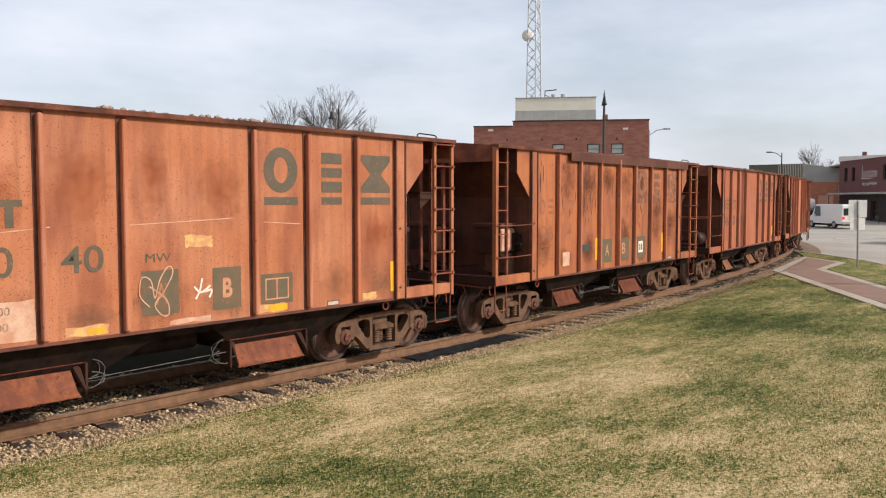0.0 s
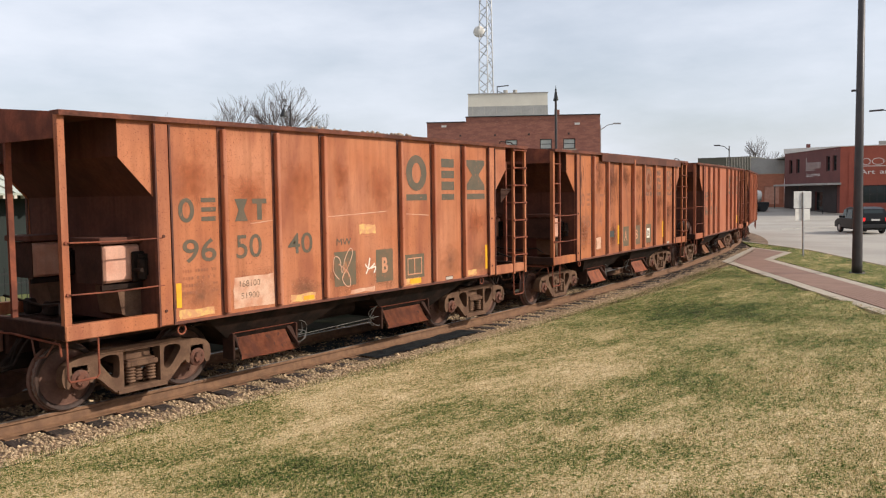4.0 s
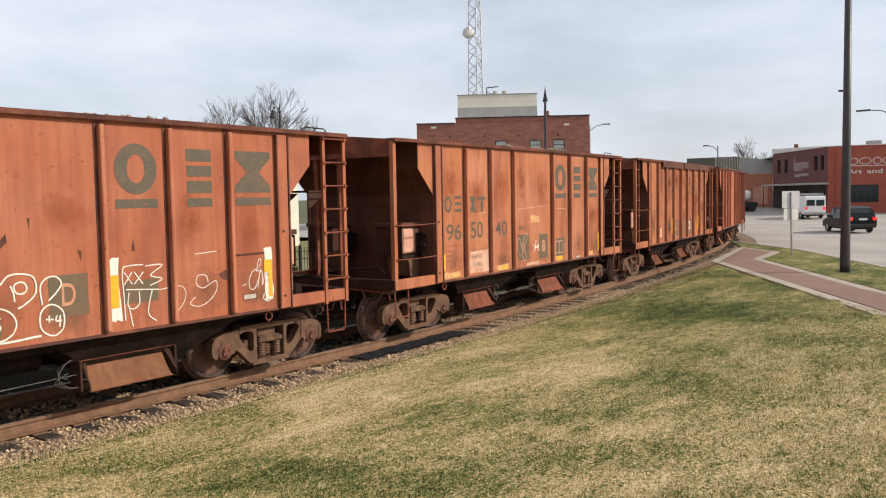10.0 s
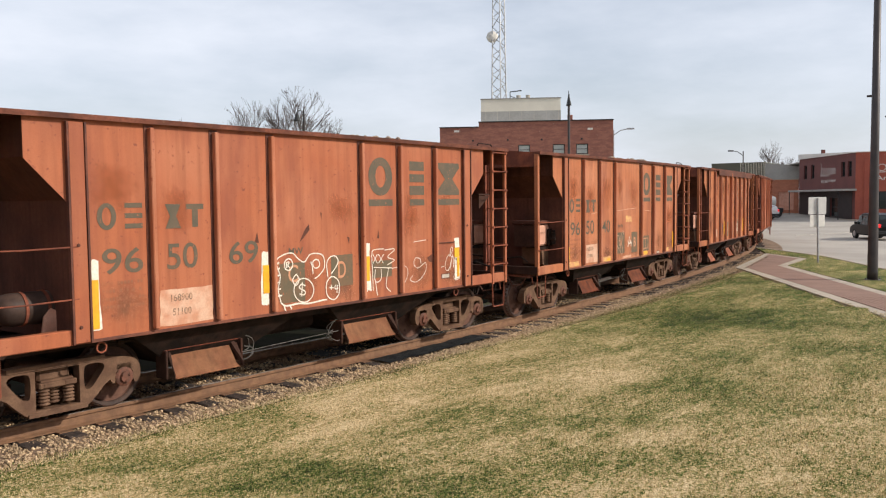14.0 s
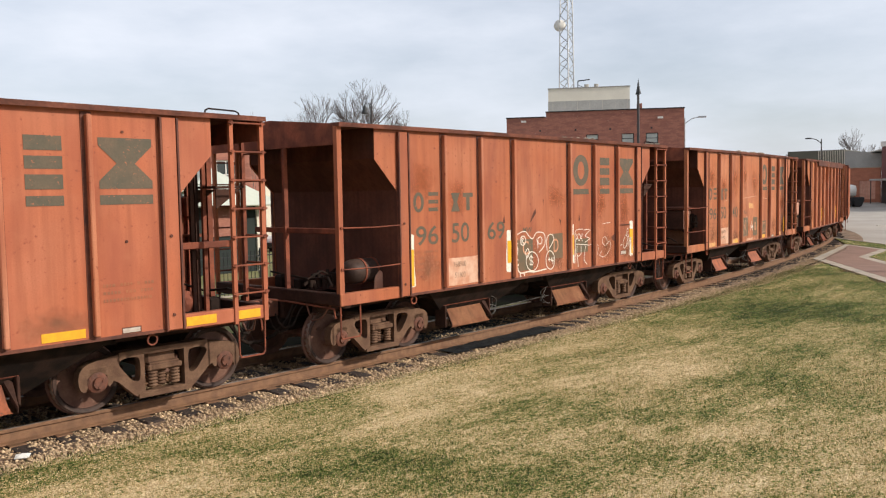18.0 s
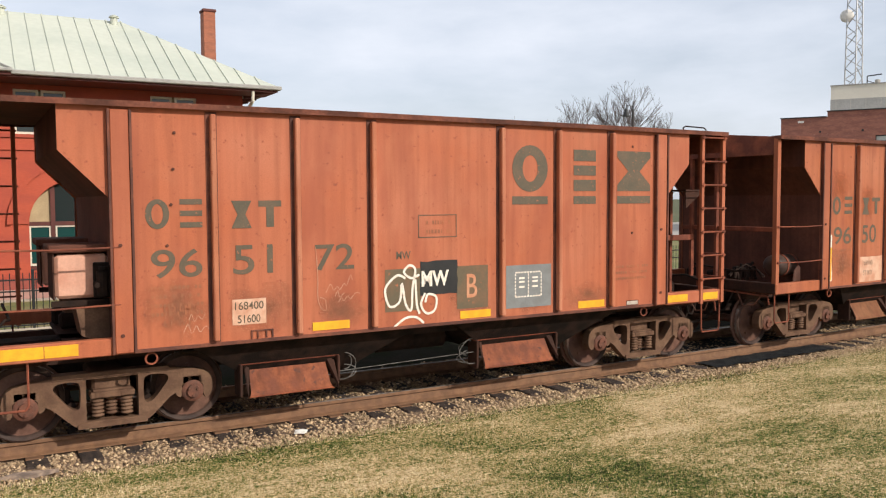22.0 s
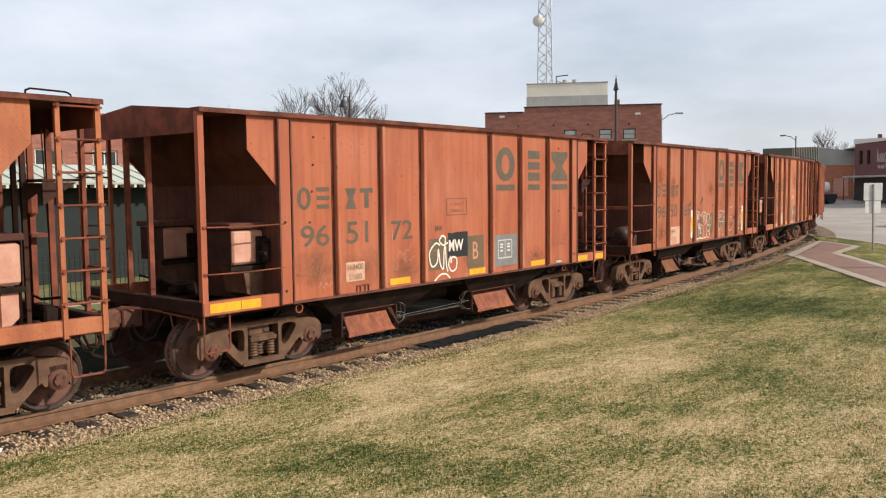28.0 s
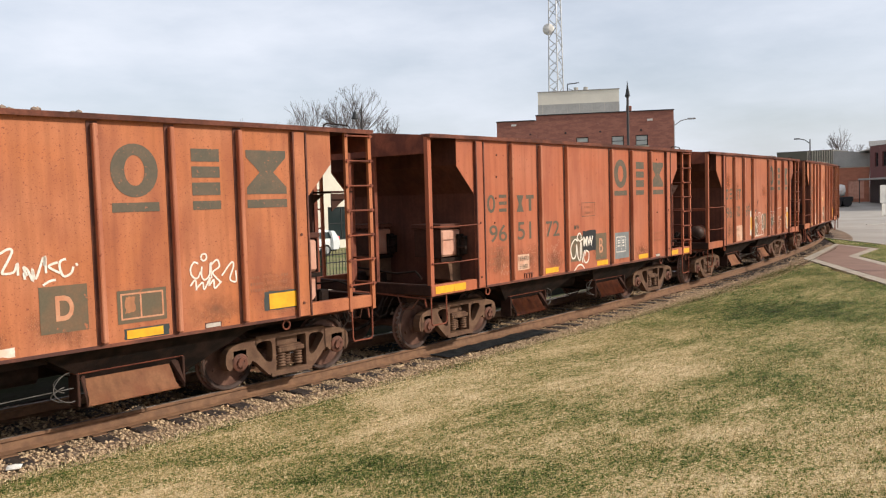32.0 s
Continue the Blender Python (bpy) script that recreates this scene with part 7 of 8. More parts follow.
box(bm, X1 - 0.4, X1, WALL_Y + 0.4, 22.0, -0.5, 6.2)
box(bm, X0, X0 + 0.4, WALL_Y + 0.4, 22.0, -0.5, 6.2)
box(bm, X0 + 0.4, X1 - 0.4, 21.6, 22.0, -0.5, 6.2)
part("rear_wall", bm, STATIONRED, depot)
part("inner_floor", box(B(), X0 + 0.4, X1 - 0.4, WALL_Y + 0.4, 21.6, 3.5, 3.7), TRIM, depot)
for z in (4.05, 4.40, 0.45):
    part("string_course", box(B(), X0, X1, WALL_Y - 0.05, WALL_Y - 0.001, z, z + 0.09), STATIONRED, depot)
part("plinth", box(B(), X0, X1, WALL_Y - 0.06, WALL_Y - 0.001, 0.144, 0.445), DULLRED, depot, "dull red plinth course")
part("footing", box(B(), X0, X1, WALL_Y - 0.12, WALL_Y - 0.001, -0.5, 0.14), PINKSTONE, depot, "pinkish rendered footing")
for a, b in arches:
    cx, r, spring = (a + b) / 2, (b - a) / 2, 3.2 - (b - a) / 2
    bm = B()
    for sgn in (-1, 1):
        ring = [(cx + sgn * r * math.cos(t * math.pi / 20), spring + r * math.sin(t * math.pi / 20)) for t in range(11)]
        pts = [(cx + sgn * r, 3.2)] + ring
        slab(bm, [(x, WALL_Y - 0.001, z) for x, z in (reversed(pts) if sgn > 0 else pts)], 0.39)
    part("arch_spandrel", bm, STATIONRED, depot)
    vous = part("arch_ring", B(), STATIONRED, depot, "brick arch ring")
    for t in range(22):
        a0, a1 = math.pi * (t + 0.002) / 22, math.pi * (t + 0.998) / 22
        pts = [(cx + q * math.cos(w), WALL_Y - 0.045, spring + q * math.sin(w)) for q, w in ((r + 0.01, a0), (r + 0.45, a0), (r + 0.45, a1), (r + 0.01, a1))]
        part("voussoir", slab(B(), pts, 0.044), STATIONRED, vous)
    bm = B()
    for t in range(22):
        a0, a1 = math.pi * t / 22, math.pi * (t + 1) / 22
        slab(bm, [(cx + q * math.cos(w), WALL_Y - 0.095, spring + q * math.sin(w)) for q, w in ((r + 0.452, a0), (r + 0.56, a0), (r + 0.56, a1), (r + 0.452, a1))], 0.094)
    part("hood_mould", bm, STATIONRED, depot, "raised brick hood over the arch")
    win = part("arched_window", B(), TRIM, depot, "arched window with cream and green panes")
    bm = B()
    for x in (a + 0.62, b - 0.62):
        box(bm, x - 0.06, x + 0.06, WALL_Y + 0.08, WALL_Y + 0.2, 0.65, spring + r * 0.86)
    box(bm, a, b, WALL_Y + 0.10, WALL_Y + 0.2, spring - 0.06, spring + 0.06)
    box(bm, a, b, WALL_Y + 0.10, WALL_Y + 0.2, 0.65, 0.78)
    part("mullion", bm, TRIM, win)
    for x0, x1, m in ((a, a + 0.56, BUFFBOARD), (b - 0.56, b, BUFFBOARD), (a + 0.68, b - 0.68, GLASS)):
        bm = B()
        pts = [(x0, spring + 0.06), (x1, spring + 0.06)]
        for t in range(9):
            x = x1 + (x0 - x1) * t / 8
            pts.append((x, max(spring + 0.07, spring + math.sqrt(max(r * r - (x - cx) ** 2, 0)) - 0.02)))
        slab(bm, [(x, WALL_Y + 0.15, z) for x, z in pts], 0.01)
        part("fanlight", bm, m, win)
    for x0, x1 in ((a, a + 0.56), (b - 0.56, b), (a + 0.68, b - 0.68)):
        part("pane", box(B(), x0 + 0.045, x1 - 0.045, WALL_Y + 0.145, WALL_Y + 0.16, 0.85, spring - 0.08), TEAL, win)
        bm = B()
        for q0, q1, s0, s1 in ((x0, x1, 0.78, 0.84), (x0, x1, spring - 0.1, spring - 0.05), (x0, x0 + 0.045, 0.84, spring - 0.1), (x1 - 0.045, x1, 0.84, spring - 0.1)):
            box(bm, q0, q1, WALL_Y + 0.11, WALL_Y + 0.17, s0, s1)
        part("sash", bm, CREAM, win)
for a, b in uppers:
    for x0, x1 in ((a, (a + b) / 2 - 0.03), ((a + b) / 2 + 0.03, b)):
        w = pane_window(depot, x0 - X0, x1 - X0, 4.5, 5.75, CREAM, GLASS, 0.12, 0)
        w.location = (X0, WALL_Y, 0)
# roofs
RIDGE_Z, RIDGE_Y = 8.50, 18.6
main = [(-18.0, 14.0), (8.1, 14.0), (8.1, 23.2), (-18.0, 23.2)]
bm = B()
rl, rr = (-14.0, RIDGE_Y, RIDGE_Z), (4.25, RIDGE_Y, RIDGE_Z)
c = [(x, y, EAVE_Z) for x, y in main]
slab(bm, [c[0], c[1], rr, rl], 0.08)
slab(bm, [c[1], c[2], rr], 0.08)
slab(bm, [c[2], c[3], rl, rr], 0.08)
slab(bm, [c[3], c[0], rl], 0.08)
roof = part("roof", bm, COPPER, depot, "pale green standing-seam metal roof")
for k in range(54):
    x = 8.0 - 0.47 * k
    top_x = min(x, 4.25)
    k2 = 1.0 if x <= 4.25 else (8.1 - x) / (8.1 - 4.25)
    a, b = Vector((x, 14.0, EAVE_Z + 0.02)), Vector((x, 14.0 + (RIDGE_Y - 14.0) * k2, EAVE_Z + 0.02 + (RIDGE_Z - EAVE_Z) * k2))
    if (b - a).length > 0.3:
        part("seam", beam(B(), a, b, 0.022, 0.03, (1, 0, 0)), COPPER, roof)
part("gutter", box(B(), -18.0, 8.15, 13.90, 14.02, EAVE_Z - 0.10, EAVE_Z + 0.02, 0.02), GREYPANEL, depot, "grey metal gutter")
part("gutter", box(B(), 8.03, 8.15, 14.02, 23.2, EAVE_Z - 0.10, EAVE_Z + 0.02, 0.02), GREYPANEL, depot, "grey metal gutter")
part("soffit", box(B(), -18.0, 8.05, 14.0, 15.4, EAVE_Z - 0.16, EAVE_Z - 0.10), TRIM, depot, "dark eave boards")
for k in range(8):
    part("rafter_tail", beam(B(), (7.36, 14.3 + k * 1.0, EAVE_Z - 0.20), (8.05, 14.3 + k * 1.0, EAVE_Z - 0.12), 0.08, 0.10), TRIM, depot)
bm = B()
e = [(0.80, 13.55), (0.80, 20.0), (-11.0, 20.0), (-11.0, 13.55)]
z0, z1 = 6.02, 9.0
apr, apl = (-4.4, 18.75, z1), (-5.8, 18.75, z1)
c = [(x, y, z0) for x, y in e]
slab(bm, [c[3], c[0], apr, apl], 0.08)
slab(bm, [c[0], c[1], apr], 0.08)
slab(bm, [c[2], c[3], apl], 0.08)
wing = part("wing_roof", bm, COPPER, depot, "pale green hipped roof of the projecting bay")
for k in range(24):
    x = 0.6 - 0.47 * k
    k2 = min(1.0, (0.8 - x) / 5.2, (x + 11.0) / 5.2)
    if k2 > 0.06:
        a = Vector((x, 13.55, z0 + 0.02))
        part("seam", beam(B(), a, a + Vector((0, 5.2 * k2, 2.98 * k2)), 0.03, 0.05, (1, 0, 0)), COPPER, wing)
part("gutter", box(B(), -11.0, 0.86, 13.47, 13.57, z0 - 0.055, z0 + 0.025, 0.015), GREYPANEL, depot, "grey metal gutter")
part("fascia", box(B(), -11.0, 0.82, 13.575, 13.62, z0 - 0.14, z0 - 0.06), TRIM, depot, "dark fascia board")
part("hip_cap", beam(B(), (0.80, 13.55, z0 + 0.03), (-4.4, 18.75, z1 + 0.03), 0.07, 0.05, (0, 0, 1)), GREYPANEL, wing)
part("downpipe", pipe(B(), [(-0.55, 13.6, 5.9), (-0.50, 14.6, 5.4), (-0.45, 15.33, 5.1), (-0.45, 15.33, 0.0)], 0.05, 8), GREYPANEL, depot, "grey downpipe")
part("downpipe", pipe(B(), [(7.30, 14.05, 5.95), (7.30, 14.1, 5.6), (7.30, 15.3, 5.2), (7.30, 15.3, 0.0)], 0.05, 8), CREAM, depot, "cream downpipe")
for x, y, z in ((4.0, 18.3, 8.38), (0.75, 18.3, 8.36)):
    bm = rod(B(), (x, y, z - 0.2), (x, y, z + 0.16), 0.11, 12)
    rod(bm, (x, y, z + 0.16), (x, y, z + 0.19), 0.16, 12)
    rod(bm, (x, y, z + 0.21), (x, y, z + 0.26), 0.14, 12, 0.05)
    part("roof_vent", bm, COPPER, depot)
CHIMNEY = surface("orange_chimney_brick", (0.36, 0.125, 0.070), (0.27, 0.10, 0.06), scale=2, fine=9, fine_dark=0.45, rough=0.85, bump=0.2, axis=(1, 1, 3))
chim = part("chimney", box(B(), 7.25, 7.68, 19.9, 20.4, 5.5, 9.42, 0.02), CHIMNEY, depot, "tall thin brick chimney")
part("chimney_cap", box(B(), 7.22, 7.71, 19.87, 20.43, 9.42, 9.52, 0.02), TRIM, chim)
part("roof_turret", rod(B(), (-4.9, 18.75, 8.9), (-4.9, 18.75, 10.2), 0.35, 14), GREYPANEL, depot)

# iron fence along the platform
fence = thing("iron_fence", "black iron picket fence behind the track", "fence")
pick = mesh_of("picket_bar", rod(B(), (0, 0, -0.45), (0, 0, 1.09), 0.010, 5), IRON)
post_m = mesh_of("fence_post_bar", box(B(), -0.03, 0.03, -0.03, 0.03, -0.5, 1.16, 0.006), IRON)
for k in range(296):
    p = part("picket", pick, IRON, fence)
    p.location = (-14.0 + 0.125 * k, 9.0, 0)
for k in range(16):
    p = part("post", post_m, IRON, fence)
    p.location = (-14.06 + 2.5 * k, 9.0, 0)
for z in (-0.036, 0.70, 0.94):
    part("fence_rail", box(B(), -14.1, 23.6, 8.985, 9.015, z - 0.015, z + 0.015), IRON, fence)
tagged(part("kerb", box(B(), -14.2, 23.7, 8.92, 9.08, -0.5, -0.10, 0.015), CONCRETE), "pale concrete kerb under the iron fence", "kerb", kind="structure")
tagged(part("platform", box(B(), -16, 7.3, 14.7, 15.25, -0.6, -0.125), CONCRETE), "narrow concrete apron before the depot", "platform", kind="structure")

# low green-roofed shelter and small kiosk beyond the depot
shelter = thing("platform_shelter", "dark green boarded shelter with pale green metal roof", "shelter")
bm = wall(B(), 5.4, -0.45, 2.95, 0.2)
w = part("wall", bm, DARKGREEN, shelter)
w.location = (8.6, 14.2, 0)
part("side_wall", box(B(), 13.8, 14.0, 14.4, 17.0, -0.45, 2.95), DARKGREEN, shelter)
bm = B()
slab(bm, [(8.2, 13.3, 2.85), (14.6, 13.3, 2.85), (14.6, 15.8, 3.45), (8.2, 15.8, 3.45)], 0.06)
slab(bm, [(14.6, 18.2, 2.85), (8.2, 18.2, 2.85), (8.2, 15.8, 3.45), (14.6, 15.8, 3.45)], 0.06)
r_ = part("roof", bm, COPPER, shelter, "pale green metal roof")
for k in range(14):
    part("seam", beam(B(), (8.4 + 0.47 * k, 13.3, 2.87), (8.4 + 0.47 * k, 15.8, 3.47), 0.03, 0.045, (1, 0, 0)), COPPER, r_)
for k in range(20):
    part("eave_bracket", box(B(), 8.4 + 0.31 * k, 8.48 + 0.31 * k, 13.32, 13.6, 2.70, 2.80), CREAM, shelter)
kiosk = thing("kiosk", "small dark green kiosk with pale green pyramid roof", "kiosk")
part("wall", box(B(), 15.0, 17.6, 15.2, 17.8, -0.45, 2.35), DARKGREEN, kiosk)
bm = B()
e = [(14.3, 14.5, 2.30), (18.3, 14.5, 2.30), (18.3, 18.5, 2.30), (14.3, 18.5, 2.30)]
for i in range(4):
    slab(bm, [e[i], e[(i + 1) % 4], (16.3, 16.5, 3.75)], 0.05)
part("roof", bm, COPPER, kiosk, "pale green pyramid roof")
part("brick_panel", box(B(), 15.6, 16.4, 15.14, 15.198, 1.2, 2.3), BRICKRED, kiosk)
for x in (15.02, 17.5):
    part("corner_board", box(B(), x, x + 0.1, 15.12, 15.198, -0.45, 2.3), CREAM, kiosk)

annex = thing("brick_annex", "red brick house with white cornice behind the depot", "building", at=pose(9.0, 27.0, -0.4))
holes = [(1.2 + 2.6 * k, 2.4 + 2.6 * k, 3.4, 4.9) for k in range(6)] + [(1.2 + 2.6 * k, 2.4 + 2.6 * k, 0.9, 2.5) for k in range(6)]
part("front_wall", wall(B(), 17.0, -0.2, 6.6, 0.35, holes), BRICKRED, annex)
part("side_wall", box(B(), 0, 0.35, 0.35, 10, -0.2, 6.6), BRICKRED, annex)
part("side_wall", box(B(), 16.65, 17, 0.35, 10, -0.2, 6.6), BRICKRED, annex)
part("cornice", box(B(), -0.2, 17.2, -0.2, 0.4, 6.0, 6.3), WHITE, annex, "white cornice")
part("flat_roof", box(B(), 0.0, 17.0, 0.35, 10, 6.35, 6.55), GREYPANEL, annex)
for h in holes:
    pane_window(annex, *h, WHITE, GLASS, 0.12, 1, WHITE)
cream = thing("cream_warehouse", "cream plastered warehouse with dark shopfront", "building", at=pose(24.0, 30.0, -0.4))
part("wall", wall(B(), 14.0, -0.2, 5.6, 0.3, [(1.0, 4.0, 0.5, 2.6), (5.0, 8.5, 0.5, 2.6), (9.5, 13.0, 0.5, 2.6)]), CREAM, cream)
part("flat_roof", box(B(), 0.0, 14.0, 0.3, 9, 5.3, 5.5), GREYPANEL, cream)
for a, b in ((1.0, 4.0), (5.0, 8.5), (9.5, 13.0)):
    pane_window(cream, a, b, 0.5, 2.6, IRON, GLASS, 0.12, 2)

# corner store across the street
CORNER, LEFT, RIGHT = (90.0, 8.95), (101.3, 17.4), (94.0, -16.0)
gz = 0.25
store = thing("corner_store", "dark red painted two-storey corner store with white roof edge", "building")
ll, lr = math.dist(CORNER, LEFT), math.dist(CORNER, RIGHT)
lh = [(1.3, 2.2, 4.4, 5.95), (3.3, 4.2, 4.4, 5.95), (10.9, 11.8, 4.4, 5.95), (12.4, 13.3, 4.4, 5.95), (5.5, 7.2, -0.1, 2.4), (8.4, 10.4, 0.3, 2.3)]
lp = plan_pose(LEFT, CORNER, gz)
lf = part("shaded_wall", wall(B(), ll, -0.4, 6.72, 0.4, lh), STORESHADE, store, "store wall in a shade-darkened red, with white lettering shapes")
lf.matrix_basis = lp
rh = [(2.05, 4.55, 1.12, 2.86), (9.4, 14.0, 0.7, 3.1), (16.0, 21.0, 0.7, 3.1)]
rp = plan_pose(CORNER, RIGHT, gz)
rf = part("sunny_wall", wall(B(), lr, -0.4, 6.72, 0.4, rh), STORERED, store, "store wall in a sun-brightened red, with white lettering shapes")
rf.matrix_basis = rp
low_holes = [(h[0], h[1], h[2], h[3]) for h in lh if h[2] < 3]
shop = part("shopfront", wall(B(), ll - 0.9, -0.38, 2.93, 0.05, [(h[0] - 0.3, h[1] - 0.3, h[2], h[3]) for h in low_holes]), surface("dark_shopfront_boards", (0.040, 0.028, 0.026), (0.028, 0.020, 0.019), scale=1.2, rough=0.6), store, "dark boarded shopfront under the awning")
shop.matrix_basis = lp @ Matrix.Translation((0.3, -0.052, 0))
for h in lh:
    w = pane_window(store, *h, IRON, GLASS, 0.2, 0)
    w.matrix_basis = lp
for h in rh:
    w = pane_window(store, *h, IRON, GLASS, 0.2, 3)
    w.matrix_basis = rp
pl = part("pilaster", box(B(), 0.78, 1.22, -0.14, -0.002, -0.4, 6.0, 0.02), STORERED, store)
pl.matrix_basis = rp
rp_ = part("roof_edge", slab(B(), [(-0.1, -0.1, 6.72), (ll + 0.1, -0.1, 6.72), (ll + 0.1, -0.1, 6.80), (-0.1, -0.1, 7.30)], 0.4), WHITE, store, "white roof edge")
rp_.matrix_basis = lp
rp_ = part("roof_edge", box(B(), -0.1, lr, -0.1, 0.45, 6.72, 6.80), WHITE, store, "white roof edge")
rp_.matrix_basis = rp
bm = slab(B(), [(*LEFT, gz + 6.5), (*CORNER, gz + 6.5), (*RIGHT, gz + 6.5), (116, -12, gz + 6.6), (116, 24, gz + 6.6)], 0.1)
part("roof", bm, WHITE, store, "pale low-pitched roof")
aw = part("awning", box(B(), 0.3, ll + 0.3, -1.4, -0.002, 2.95, 3.15, 0.02), GREYPANEL, store, "pale flat awning")
aw.matrix_basis = lp
for k in range(3):
    q = part("awning_post", rod(B(), (0.5 + k * 6.4, -1.3, -0.3), (0.5 + k * 6.4, -1.3, 2.95), 0.05, 8), IRON, aw)
q = part("roof_unit", box(B(), 3.3, 4.75, 3.0, 4.2, 6.6, 7.32, 0.05), GREYPANEL, store, "grey rooftop air unit")
q.matrix_basis = rp
q = part("chimney", box(B(), 1.05, 1.40, 2.0, 2.35, 6.9, 7.75), TRIM, store)
q.matrix_basis = lp


def name_shapes(pose_m, x0, x1, z0, z1, seed, rows):
    """The shop's name as plain upright strokes and bars, unlettered."""
    rn = random.Random(seed)
    h = (z1 - z0)
    x = x0

    def stroke(name, bm):
        part(name, bm, WHITE, store).matrix_basis = pose_m

    bm_ = B()
    poly(bm_, [(x, z0), (x + 0.08, z0), (x + 0.08, z1 + 0.45 * h), (x, z1 + 0.45 * h)], -0.012)
    stroke("sign_bar", bm_)
    x += 0.22
    while x < x1:
        bm_ = B()
        w_ = rn.uniform(0.10, 0.16) * (x1 - x0)
        ring_shape(bm_, x, min(x + w_, x1), z0, z0 + h * 0.8, -0.012, 0.035 * h / 0.6 + 0.02)
        stroke("sign_ring", bm_)
        x += w_ * 1.12
    bm_ = B()
    poly(bm_, [(x0 - 0.2, z0 - 0.12), (x0 + (x1 - x0) * 0.6, z0 - 0.18), (x0 + (x1 - x0) * 0.6, z0 - 0.12), (x0 - 0.2, z0 - 0.05)], -0.012)
    stroke("sign_swash", bm_)
    wide = x1 - x0 - 0.1
    for s_, q0, q1 in (("Art", 0.0, 0.19), ("and", 0.25, 0.45), ("Antiques", 0.51, 1.0)):
        words_ = text_mesh(s_, x0 + 0.1 + wide * q0, x0 + 0.1 + wide * q1, z0 - 0.88, z0 - 0.45, -0.012, WHITE)
        part("sign_word", words_, WHITE, store, "white painted word").matrix_basis = pose_m



name_shapes(lp, 6.0, 9.6, 4.75, 5.6, 3, 2)
name_shapes(rp, 1.7, 8.6, 4.85, 5.7, 8, 2)

low = thing("brick_shed", "low orange-brick workshop with a pink boarded opening", "building", at=plan_pose((101.5, 33.0), (102.5, 17.8), 0.4))
part("front_wall", wall(B(), 15.2, -0.4, 4.3, 0.4, [(13.0, 14.7, 0.75, 2.85)]), surface("orange_brick", (0.43, 0.165, 0.095), (0.35, 0.135, 0.08), scale=1.5, fine=6, rough=0.85, axis=(1, 1, 3)), low)
part("boarding", box(B(), 13.0, 14.7, 0.12, 0.3, 0.75, 2.85), BOX, low, "pale pink boarded opening")
part("coping", box(B(), 0, 15.2, -0.05, 0.45, 4.3, 4.4), CONCRETE, low)
part("roof", box(B(), 0, 15.2, 0.4, 14, 4.0, 4.2), GREYPANEL, low)
part("upper_shed", box(B(), 3.2, 9.9, 6.0, 14.0, 4.2, 6.75), surface("olive_ribbed_sheet", (0.115, 0.105, 0.075), (0.095, 0.09, 0.065), scale=0.8, rough=0.7), low, "olive ribbed metal shed")
for k in range(16):
    part("rib", box(B(), 6.9 + 0.2 * k, 6.95 + 0.2 * k, 5.93, 6.0, 4.25, 6.70), CREAM, low)
part("shed_roof", slab(B(), [(9.9, 6.0, 6.6), (15.0, 6.0, 6.0), (15.0, 14.0, 6.0), (9.9, 14.0, 6.6)], 2.0), GREYPANEL, low)
tagged(part("pavement", strip([(103.0, 18.6), (88.6, 7.6), (92.4, -20.0)], 2.2, -0.2, 0.36), CONCRETE), "concrete pavement before the store", "pavement", kind="structure")


